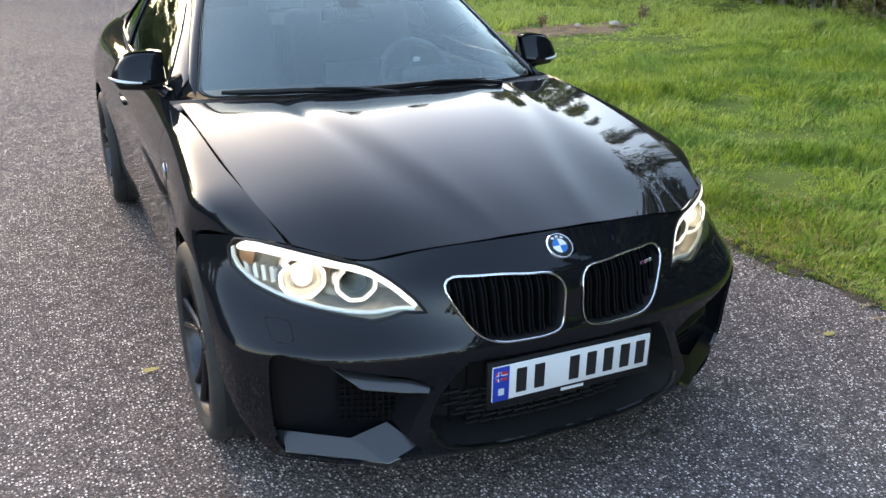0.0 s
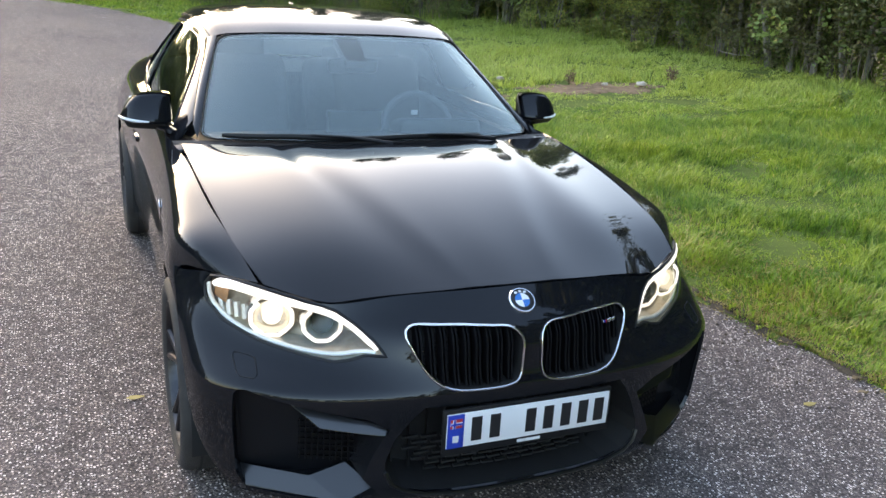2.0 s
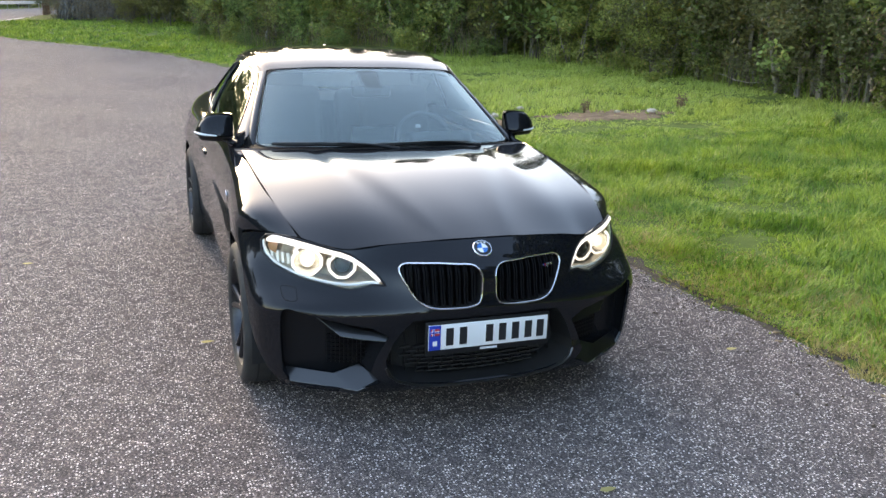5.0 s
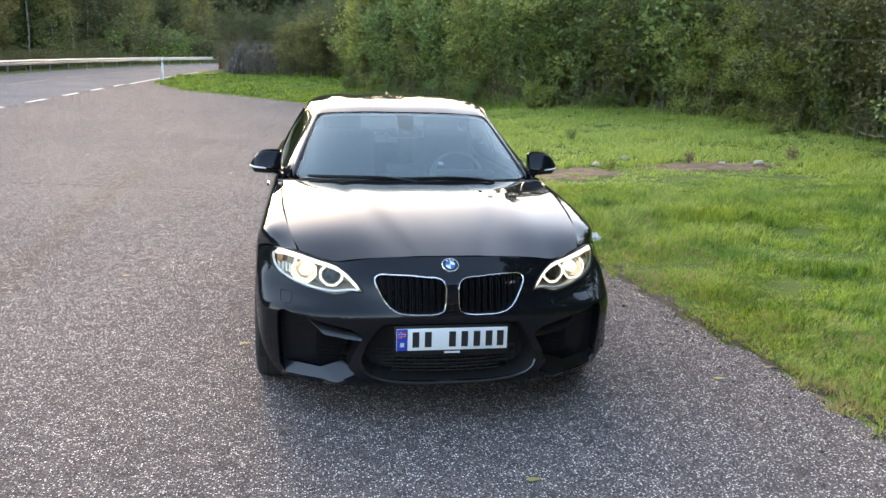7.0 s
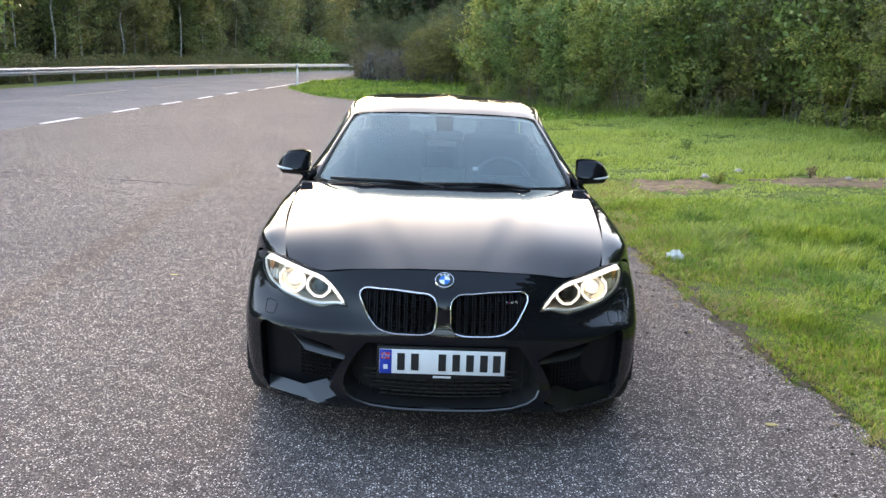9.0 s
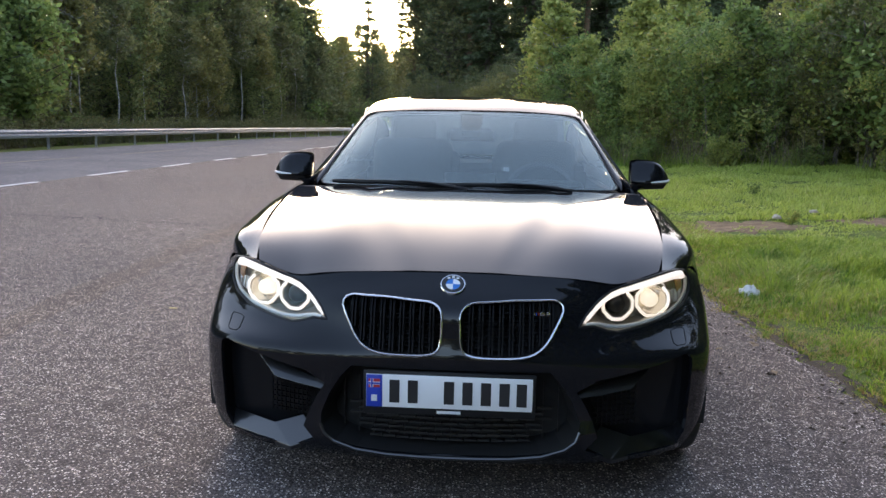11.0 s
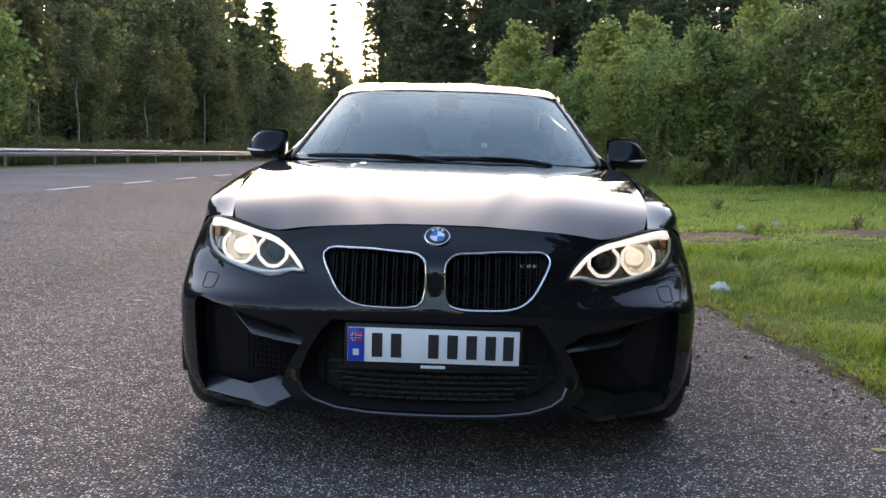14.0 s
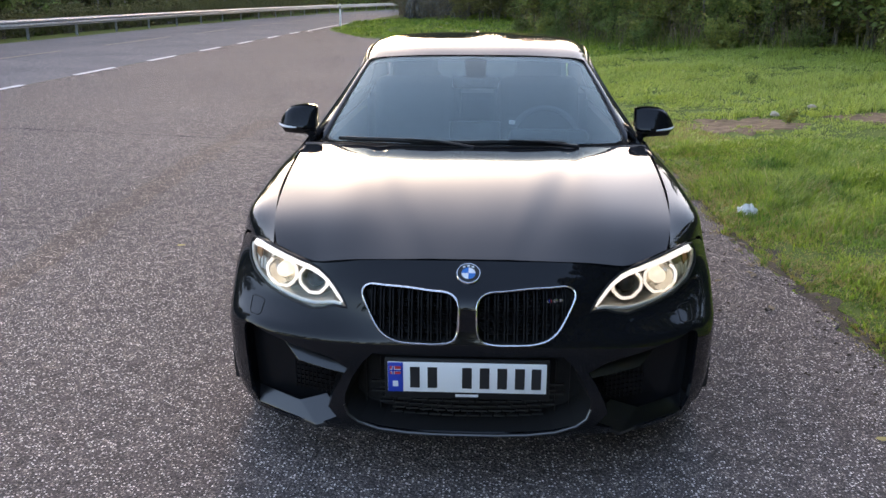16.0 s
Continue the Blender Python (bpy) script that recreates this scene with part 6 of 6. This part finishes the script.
vs_, ve_ = 0.0, flank.lv
v_sill = float(flank.V[1]) + 0.02
uf, ud, uq = flank_u(1.32), flank_u(2.66), flank.lu
arch_f = flank.inv(arch(AX_F), [1, 2])
arch_r = flank.inv(arch(AX_R), [1, 2])
g = 0.003
for mir in (False, True):
    panel("wing", flank, [(0.004, 0.92 * float(flank.V[2])), (0.004, ve_ - 0.001), (uf - g, ve_ - 0.001), (uf - g, vs_), (flank_u(0.8), vs_)], [arch_f], PAINT, car, "wide flared black front wing", step=0.03, out=1, mirror=mir)
    door = panel("door", flank, [(uf + g, v_sill), (uf + g, ve_), (ud - g, ve_), (ud - g, v_sill)], [], PAINT, car, step=0.035, out=1, mirror=mir)
    panel("rear_quarter", flank, [(ud + g, v_sill), (ud + g, ve_), (uq, ve_), (uq, vs_), (flank_u(3.0), vs_), (flank_u(3.0), v_sill)], [arch_r], PAINT, car, "wide flared black rear quarter", step=0.035, out=1, mirror=mir)
    panel("sill", flank, [(uf + g, vs_), (uf + g, v_sill - 0.004), (flank_u(3.0) - g, v_sill - 0.004), (flank_u(3.0) - g, vs_)], [], PAINT, car, step=0.035, out=1, mirror=mir)
    s = -1 if mir else 1
    uh = flank.inv([(2.42, 0.8)], [1, 2])
    hp = flank.at(uh)[0]
    part("door_handle", box((0.03, 0.2, 0.028), (s * (hp[0] - 0.004), hp[1], hp[2]), 0.011), PAINT, door, "black bar handle")
    # side gill behind the front wheel
    gp = flank.at(flank.inv([(1.2, 0.70)], [1, 2]))[0]
    gill = part("side_gill", box((0.008, 0.05, 0.085), (s * (gp[0] - 0.001), gp[1], gp[2] + 0.06), 0.003, (25, 0, 0)), GLOSS_PLASTIC, car, "black side vent with bright bar")
    part("gill_bar", box((0.012, 0.046, 0.045), (s * (gp[0] + 0.001), gp[1] - 0.004, gp[2] + 0.075), 0.005, (25, 0, 0)), CHROME, gill)


# ---- glasshouse ----
SCREEN = [
    [(0, 1.30, 0.979), (0.35, 1.335, 0.977), (0.6, 1.405, 0.974), (0.722, 1.468, 0.968)],
    [(0, 1.63, 1.182), (0.33, 1.655, 1.178), (0.54, 1.705, 1.163), (0.645, 1.755, 1.143)],
    [(0, 1.955, 1.338), (0.3, 1.965, 1.335), (0.47, 1.99, 1.326), (0.562, 2.028, 1.311)],
]
screen = Surf([mirrored(r) for r in SCREEN])
rr = 0.012


def rounded(lu, lv, r, inset=0.0, n=6):
    out = []
    for cu, cv, a0 in ((inset + r, inset + r, 180), (lu - inset - r, inset + r, 270), (lu - inset - r, lv - inset - r, 0), (inset + r, lv - inset - r, 90)):
        out += [(cu + r * math.cos(radians(a0 + 90 * k / n)), cv + r * math.sin(radians(a0 + 90 * k / n))) for k in range(n + 1)]
    return out


wscreen = panel("windscreen", screen, rounded(screen.lu, screen.lv, 0.06, 0.004), [], WINDSCREEN, car, "large sloping tinted windscreen", step=0.05, out=-1, lip=0)
wscreen.visible_shadow = False
clean = screen.inv([(-0.056, 1.332), (0.056, 1.332), (0.047, 1.247), (-0.047, 1.247)], [0, 2])
film_ob = panel("glass_film", screen, rounded(screen.lu, screen.lv, 0.06, 0.012), [clean], GLASS_FILM, wscreen, "faint film of dust on the glass", step=0.06, out=-1, lip=0, lift=-0.003)
film_ob.visible_shadow = False
panel("screen_border", screen, rounded(screen.lu, screen.lv, 0.06, 0.002), [rounded(screen.lu, screen.lv, 0.06, 0.011)], GLOSS_PLASTIC, wscreen, "black printed border", step=0.03, out=-1, lip=0, lift=-0.004)
edge = [tuple(p) for p in screen.at(rounded(screen.lu, screen.lv, 0.06, 0.0)) + [0, 0, 0.002]]
part("screen_seal", tube(edge, 0.0032, n=6, closed=True), BLACK_PLASTIC, wscreen)

ROOF = [
    [(0, 1.963, 1.343), (0.3, 1.973, 1.340), (0.47, 1.998, 1.331), (0.562, 2.036, 1.316), (0.607, 2.085, 1.287)],
    [(0, 2.06, 1.373), (0.3, 2.069, 1.37), (0.47, 2.09, 1.359), (0.567, 2.118, 1.341), (0.612, 2.155, 1.307)],
    [(0, 2.3, 1.415), (0.3, 2.3, 1.41), (0.48, 2.3, 1.397), (0.577, 2.3, 1.371), (0.624, 2.3, 1.329)],
    [(0, 2.7, 1.43), (0.3, 2.7, 1.425), (0.48, 2.7, 1.411), (0.582, 2.7, 1.382), (0.632, 2.7, 1.338)],
    [(0, 3.12, 1.406), (0.3, 3.12, 1.401), (0.47, 3.11, 1.386), (0.567, 3.1, 1.356), (0.617, 3.08, 1.305)],
]
roof = Surf([mirrored(r) for r in ROOF])
panel("roof", roof, [(0.002, 0), (0.002, roof.lv), (roof.lu, roof.lv), (roof.lu, 0)], [], PAINT, car, "black roof panel with a small fin aerial", step=0.04, out=-1)
part("roof_aerial", prism([(-0.02, 3.0, 1.408), (0.02, 3.0, 1.408), (0.004, 3.1, 1.424), (-0.004, 3.1, 1.424)], (0, 0.05, -0.05), 0.004), PAINT, car)
BACK = [
    [(0, 3.128, 1.404), (0.3, 3.127, 1.399), (0.47, 3.117, 1.384), (0.565, 3.108, 1.353)],
    [(0, 3.5, 1.225), (0.3, 3.49, 1.222), (0.5, 3.46, 1.212), (0.61, 3.42, 1.19)],
    [(0, 3.86, 1.045), (0.32, 3.85, 1.043), (0.55, 3.81, 1.04), (0.65, 3.76, 1.035)],
]
back = Surf([mirrored(r) for r in BACK])
panel("rear_window", back, rounded(back.lu, back.lv, 0.05, 0.004), [], REAR_GLASS, car, step=0.06, out=-1, lip=0)
DECK = [
    [(0, 3.865, 1.043), (0.32, 3.855, 1.041), (0.55, 3.815, 1.038), (0.68, 3.8, 1.022)],
    [(0, 4.1, 1.045), (0.32, 4.09, 1.042), (0.55, 4.08, 1.033), (0.68, 4.06, 1.015)],
    [(0, 4.4, 1.04), (0.32, 4.39, 1.036), (0.5, 4.38, 1.022), (0.6, 4.36, 1.01)],
]
deck = Surf([mirrored(r) for r in DECK])
panel("boot_lid", deck, [(0, 0), (0, deck.lv), (deck.lu, deck.lv), (deck.lu, 0)], [], PAINT, car, step=0.05, out=-1)
TAIL = [
    [(0, 4.36, 0.26), (0.4, 4.36, 0.26), (0.6, 4.36, 0.26), (0.72, 4.36, 0.26)],
    [(0, 4.45, 0.5), (0.4, 4.44, 0.5), (0.65, 4.42, 0.5), (0.79, 4.38, 0.5)],
    [(0, 4.44, 0.75), (0.4, 4.43, 0.75), (0.65, 4.41, 0.75), (0.78, 4.37, 0.75)],
    [(0, 4.4, 1.04), (0.32, 4.39, 1.036), (0.5, 4.38, 1.022), (0.6, 4.36, 1.01)],
]
tail = Surf([mirrored(r) for r in TAIL])
panel("rear_bumper", tail, [(0, 0), (0, tail.lv), (tail.lu, tail.lv), (tail.lu, 0)], [], PAINT, car, step=0.06, out=1)

HOUSE = [((0.8, 1.5, 0.953), (0.732, 1.575, 1.02)), ((0.826, 1.8, 0.96), (0.668, 1.84, 1.162)), ((0.832, 2.12, 0.964), (0.608, 2.1, 1.289)), ((0.828, 2.5, 0.973), (0.632, 2.48, 1.331)),
         ((0.816, 2.9, 0.986), (0.628, 2.88, 1.318)), ((0.772, 3.42, 1.001), (0.61, 3.25, 1.24)), ((0.702, 3.92, 1.02), (0.66, 3.76, 1.04))]
house_rows = []
for b, t in HOUSE:
    b, t = np.array(b), np.array(t)
    L = np.linalg.norm(t - b)
    house_rows.append([tuple(b + (t - b) * q + np.array([0.07, 0, 0.02]) * L * 4 * q * (1 - q) * 0.5) for q in (0, 0.33, 0.66, 1)])
house = Surf(house_rows)


def house_uv(points):
    return house.inv(points, [1, 2])


WIN_DOOR = [(1.66, 0.985), (1.74, 1.045), (1.9, 1.155), (2.06, 1.25), (2.2, 1.295), (2.45, 1.319), (2.64, 1.321), (2.68, 1.25), (2.7, 1.1), (2.7, 1.002), (2.3, 0.99)]
WIN_REAR = [(2.76, 1.006), (2.745, 1.12), (2.72, 1.25), (2.72, 1.316), (2.85, 1.306), (3.02, 1.262), (3.2, 1.165), (3.3, 1.1), (3.33, 1.055), (3.27, 1.022)]
apillar_rows = []
for q in np.linspace(0, 1, 5):
    a = screen.at([(q * screen.lu, screen.lv + 0.0)])[0]
    b3 = np.array(house.at([(float(house.U[0] + (house.U[2] - house.U[0]) * q), house.lv)])[0])
    a = a + [0.004, 0, 0.004]
    bulge = np.array([0.52, -0.4, 0.76]) * 0.007
    apillar_rows.append([tuple(a + (b3 - a) * t + bulge * math.sin(math.pi * t) ** 0.75) for t in (0, 0.12, 0.3, 0.55, 0.8, 0.93, 1)])
apillar = Surf(apillar_rows)
for mir in (False, True):
    s = -1 if mir else 1
    fr = panel("window_frame", house, [(0, 0), (0, house.lv), (house.lu, house.lv), (house.lu, 0)], [house_uv(WIN_DOOR), house_uv(WIN_REAR)], PAINT, car, "black frame round the side windows", step=0.03, out=1, mirror=mir)
    for poly in (WIN_DOOR, WIN_REAR):
        gl = panel("side_window", house, house_uv(poly), [], SIDE_GLASS, fr, "dark tinted side glass", step=0.05, out=1, lip=0, lift=-0.006, mirror=mir)
        gl.visible_shadow = False
        rim = house.at(house_uv(poly)) * [s, 1, 1]
        part("window_trim", tube(rim, 0.005, n=6, closed=True), GLOSS_PLASTIC, fr)
    panel("a_pillar", apillar, [(0, 0), (0, apillar.lv), (apillar.lu, apillar.lv), (apillar.lu, 0)], [], PAINT, car, step=0.02, out=-1, mirror=mir, lip=0.004)

# thin joint strips back along the roof's edges
for s in (-1, 1):
    line = [roof.at([(q * roof.lu, roof.lv - 0.03)])[0] for q in np.linspace(0.01, 0.98, 14)]
    part("roof_strip", tube([(s * x, y, z + 0.001) for x, y, z in line], 0.004, n=8), GLOSS_PLASTIC, car, "thin black joint strip along the roof's edge")

for s in (-1, 1):
    base = [(s * x, y, z) for x, y, z in ((0.70, 1.40, 0.946), (0.826, 1.385, 0.942), (0.828, 1.6, 0.957), (0.77, 1.58, 0.972), (0.72, 1.462, 0.964))]
    part("pillar_base", prism(base, (0, 0.0, -0.04), 0.006), GLOSS_PLASTIC, car, "black corner piece at the pillar's foot")

# cowl and wipers
cowl = Surf([[(x, y, z - 0.012) for x, y, z in mirrored([(0, 1.255, 0.963), (0.35, 1.27, 0.965), (0.6, 1.33, 0.962), (0.8, 1.415, 0.95)])],
             [(x, y, z - 0.012) for x, y, z in mirrored([(0, 1.28, 0.972), (0.35, 1.305, 0.972), (0.6, 1.37, 0.968), (0.81, 1.45, 0.955)])],
             [(x, y, z - 0.008) for x, y, z in mirrored([(0, 1.31, 0.982), (0.35, 1.345, 0.981), (0.6, 1.415, 0.977), (0.82, 1.5, 0.965)])]])
panel("cowl", cowl, [(0, 0), (0, cowl.lv), (cowl.lu, cowl.lv), (cowl.lu, 0)], [], BLACK_PLASTIC, car, "black plastic scuttle below the windscreen", step=0.05, out=-1)
for x0, x1, arm in ((-0.64, -0.06, -0.12), (-0.16, 0.42, 0.36)):
    pts = []
    for t in np.linspace(0, 1, 10):
        x = x0 + (x1 - x0) * t
        uv = screen.inv([(x, 0.978 + 0.012 * (0.5 - abs(t - 0.45)))], [0, 2])
        p = screen.at(uv)[0] + np.array([0, -0.012, 0.012])
        pts.append(p)
    wp = part("wiper", tube(pts, [0.006] + [0.0085] * 8 + [0.006], n=6, flat=1.4), BLACK_PLASTIC, car, "black wiper resting at the foot of the windscreen")
    mid_p = Vector(pts[5])
    part("wiper_arm", tube([mid_p + Vector((0, -0.006, 0.01)), mid_p.lerp(Vector(pts[9]), 0.5) + Vector((0.02, -0.02, 0.008)), Vector(pts[9]) + Vector((0.06, -0.03, -0.012))], [0.005, 0.007, 0.01], n=6), BLACK_PLASTIC, wp)

# ---- door mirrors ----
for s in (-1, 1):
    bm = bmesh.new()
    secs = []
    # each section: x, front y, rear y, lower z, upper z
    for x, yf, yr, zl, zu in ((0.798, 1.672, 1.75, 1.004, 1.1), (0.803, 1.648, 1.762, 0.998, 1.109), (0.83, 1.626, 1.774, 0.995, 1.114), (0.87, 1.62, 1.778, 0.994, 1.114), (0.91, 1.624, 1.782, 0.994, 1.109),
                              (0.936, 1.634, 1.786, 0.994, 1.099), (0.958, 1.65, 1.788, 0.995, 1.08), (0.976, 1.672, 1.788, 0.997, 1.054), (0.989, 1.7, 1.786, 1.0, 1.03), (0.997, 1.73, 1.782, 1.004, 1.016)):
        ring = []
        yc, zc, ry, rz = (yf + yr) / 2, (zl + zu) / 2, (yr - yf) / 2, (zu - zl) / 2
        for k in range(28):
            a = 2 * math.pi * k / 28
            c, sn = math.cos(a), math.sin(a)
            e = 0.32
            zz = zc + rz * (abs(sn) ** e) * (1 if sn > 0 else -1)
            lean = 0.6 * (zz - zl) if c < 0 else 0.0
            ring.append(bm.verts.new((s * x, yc + ry * (abs(c) ** e) * (1 if c > 0 else -1) + lean, zz)))
        secs.append(ring)
    for a, b in zip(secs, secs[1:]):
        for k in range(28):
            bm.faces.new((a[k], a[(k + 1) % 28], b[(k + 1) % 28], b[k]))
    bm.faces.new(secs[0])
    bm.faces.new(secs[-1])
    mir_ob = part("door_mirror", bm, PAINT, car, "black door mirror with pale indicator strip")
    pts = [(s * 0.892, 1.632, 1.006), (s * 0.92, 1.638, 1.007), (s * 0.947, 1.652, 1.008), (s * 0.972, 1.676, 1.01), (s * 0.99, 1.708, 1.012), (s * 0.999, 1.744, 1.014)]
    part("indicator", tube(pts, [0.003, 0.005, 0.006, 0.006, 0.005, 0.003], n=8), PALE_PLASTIC, mir_ob, "pale clear indicator strip")
    part("mirror_glass", box((0.14, 0.006, 0.085), (s * 0.885, 1.782, 1.045), 0.003), MIRROR, mir_ob)
    part("mirror_base", prism([(s * 0.83, 1.64, 0.996), (s * 0.985, 1.7, 0.999), (s * 0.985, 1.775, 0.999), (s * 0.815, 1.77, 0.996), (s * 0.8, 1.7, 0.994)], (-s * 0.018, 0.012, -0.03), 0.009), BLACK_PLASTIC, mir_ob, "matt black underside")
    part("mirror_foot", tube([(s * 0.79, 1.6, 0.965), (s * 0.82, 1.655, 0.975), (s * 0.86, 1.7, 0.985)], [0.03, 0.024, 0.03], n=10, flat=0.55), GLOSS_PLASTIC, mir_ob)

# ---- wheels ----
def wheel(cx, cy, width, sgn):
    w = width / 2
    prof = [(-w * 0.85, 0.243), (-w * 0.98, 0.262), (-w, 0.29), (-w * 0.93, 0.312), (-w * 0.8, 0.322), (-w * 0.4, 0.327), (0, 0.327), (w * 0.4, 0.327), (w * 0.8, 0.322), (w * 0.93, 0.312), (w, 0.29), (w * 0.98, 0.262), (w * 0.85, 0.243)]
    wh = part("wheel", lathe([(sgn * o, r) for o, r in prof], 72, "x", (cx, cy, TYRE_R), True), RUBBER, car, "low-profile tyre on a dark twin-spoke rim")
    for k in (-0.5, 0.0, 0.5):
        part("tread_groove", lathe([(sgn * w * k - 0.004, 0.3274), (sgn * w * k + 0.004, 0.3274)], 72, "x", (cx, cy, TYRE_R)), VOID, wh)
    o = sgn * w * 0.86
    rim = part("rim", lathe([(o, 0.246), (o + sgn * 0.006, 0.242), (o, 0.236), (o - sgn * 0.02, 0.226), (o - sgn * 0.08, 0.212), (o - sgn * 0.17, 0.206)], 64, "x", (cx, cy, TYRE_R)), RIM_METAL, wh, "dark alloy rim")
    for k in range(5):
        for d in (-0.17, 0.17):
            a0, a1 = 2 * math.pi * k / 5 + d * 0.75, 2 * math.pi * k / 5 + d * 1.15
            pts = []
            for t in (0, 0.35, 0.7, 1):
                r = 0.05 + 0.185 * t
                a = a0 + (a1 - a0) * t
                pts.append((cx + o - sgn * (0.03 - 0.022 * t), cy + r * math.cos(a), TYRE_R + r * math.sin(a)))
            part("spoke", tube(pts, [0.017, 0.013, 0.0125, 0.016], n=8), RIM_METAL, wh)
    part("hub", lathe([(o - sgn * 0.05, 0.075), (o - sgn * 0.025, 0.07), (o - sgn * 0.018, 0.05), (o - sgn * 0.02, 0.034), (o - sgn * 0.014, 0.032), (o - sgn * 0.012, 0.001)], 40, "x", (cx, cy, TYRE_R)), RIM_METAL, wh)
    part("brake_disc", lathe([(o - sgn * 0.1, 0.06), (o - sgn * 0.1, 0.185), (o - sgn * 0.125, 0.185), (o - sgn * 0.125, 0.06)], 56, "x", (cx, cy, TYRE_R), True), BRAKE_IRON, wh)
    part("brake_caliper", box((0.06, 0.1, 0.2), (cx + o - sgn * 0.1, cy + 0.14, TYRE_R + 0.03), 0.02), SATIN, wh)
    bm = bmesh.new()
    rows = []
    for o, r in ((sgn * 0.9, 0.385), (sgn * 0.6, 0.385), (sgn * 0.58, 0.36), (sgn * 0.56, 0.08)):
        rows.append([bm.verts.new((o, cy + r * math.cos(a), TYRE_R + r * math.sin(a))) for a in np.linspace(radians(-16), radians(196), 36)])
    for ra, rb in zip(rows, rows[1:]):
        for k in range(35):
            bm.faces.new((ra[k], ra[k + 1], rb[k + 1], rb[k]))
    part("wheel_well", bm, VOID, car)


for s in (-1, 1):
    wheel(s * 0.8, AX_F, 0.245, s)
    wheel(s * 0.802, AX_R, 0.265, s)

# ---- underbody and cabin ----
part("underbody", merge(box((1.1, 3.7, 0.3), (0, 2.3, 0.36), 0.03), box((1.3, 1.9, 0.2), (0, 2.12, 0.3), 0.03), box((1.25, 0.35, 0.45), (0, 0.52, 0.42), 0.02), box((1.36, 0.9, 0.12), (0, 0.9, 0.76), 0.02)), VOID, car)
cabin = part("cabin_tub", merge(box((1.5, 2.6, 0.06), (0, 2.4, 0.42)), box((0.05, 2.4, 0.5), (-0.78, 2.45, 0.67)), box((0.05, 2.4, 0.5), (0.78, 2.45, 0.67)), box((1.5, 0.05, 0.45), (0, 1.45, 0.66)), box((1.46, 0.75, 0.04), (0, 3.62, 0.99)), box((1.5, 0.05, 0.55), (0, 3.3, 0.69))), CABIN, car, "grey cabin trim")
panel("headliner", roof, [(0.002, 0.02), (0.002, roof.lv - 0.02), (roof.lu, roof.lv - 0.02), (roof.lu, 0.02)], [], HEADLINER, car, "pale grey headliner", step=0.1, out=-1, lip=0, lift=-0.03)
dash = part("dashboard", merge(box((1.44, 0.5, 0.2), (0, 1.66, 0.84), 0.06, (-6, 0, 0), 4), box((0.4, 0.2, 0.09), (0.37, 1.72, 0.95), 0.04, (-10, 0, 0), 4), box((0.26, 0.03, 0.11), (0, 1.78, 0.97), 0.01)), DASH, car, "dark dashboard with instrument hood")
sw = [(0.37 + 0.178 * math.cos(a), 1.93 + 0.07 * math.sin(a), 0.9 + 0.165 * math.sin(a)) for a in np.linspace(0, 2 * math.pi, 40, endpoint=False)]
wheel_s = part("steering_wheel", tube(sw, 0.016, n=8, closed=True), LEATHER, car, "leather steering wheel with metal spokes")
part("steering_hub", box((0.13, 0.05, 0.12), (0.37, 1.92, 0.9), 0.03, (-22, 0, 0)), DASH, wheel_s)
for dx, dz in ((-0.11, 0.0), (0.11, 0.0), (0, -0.1)):
    part("steering_spoke", tube([(0.37, 1.92, 0.9), (0.37 + dx * 1.5, 1.93 + dz * 0.6, 0.9 + dz * 1.5)], 0.014, n=6, flat=0.6), SATIN, wheel_s)
for x in (-0.37, 0.37):
    seat = part("seat", box((0.5, 0.5, 0.2), (x, 2.25, 0.58), 0.07, None, 3), LEATHER, car, "grey leather front seat")
    part("seat_back", box((0.48, 0.16, 0.62), (x, 2.56, 0.88), 0.07, (-16, 0, 0), 3), LEATHER, seat)
    part("headrest", box((0.27, 0.1, 0.18), (x, 2.66, 1.22), 0.045, (-14, 0, 0), 3), LEATHER, seat)
    part("rear_seat_back", box((0.52, 0.14, 0.5), (x, 3.18, 0.86), 0.06, (-22, 0, 0), 3), LEATHER, car)
    part("rear_headrest", box((0.24, 0.08, 0.12), (x, 3.32, 1.1), 0.035, (-18, 0, 0), 3), LEATHER, car)
part("gear_console", box((0.22, 0.9, 0.2), (0, 2.15, 0.62), 0.04), DASH, car)
rv = part("rear_view_mirror", box((0.24, 0.045, 0.065), (0, 1.83, 1.215), 0.02, (0, 0, 6), 3), SENSOR, car, "black interior mirror and sensor housing")
part("sensor_housing", prism([(-0.058, 1.945, 1.323), (0.058, 1.945, 1.323), (0.048, 1.765, 1.236), (-0.048, 1.765, 1.236)], (0, 0.03, -0.03), 0.006), SENSOR, rv)
part("toll_tag", box((0.03, 0.004, 0.02), (0.18, 1.5, 1.06), 0.002), PALE_PLASTIC, car)
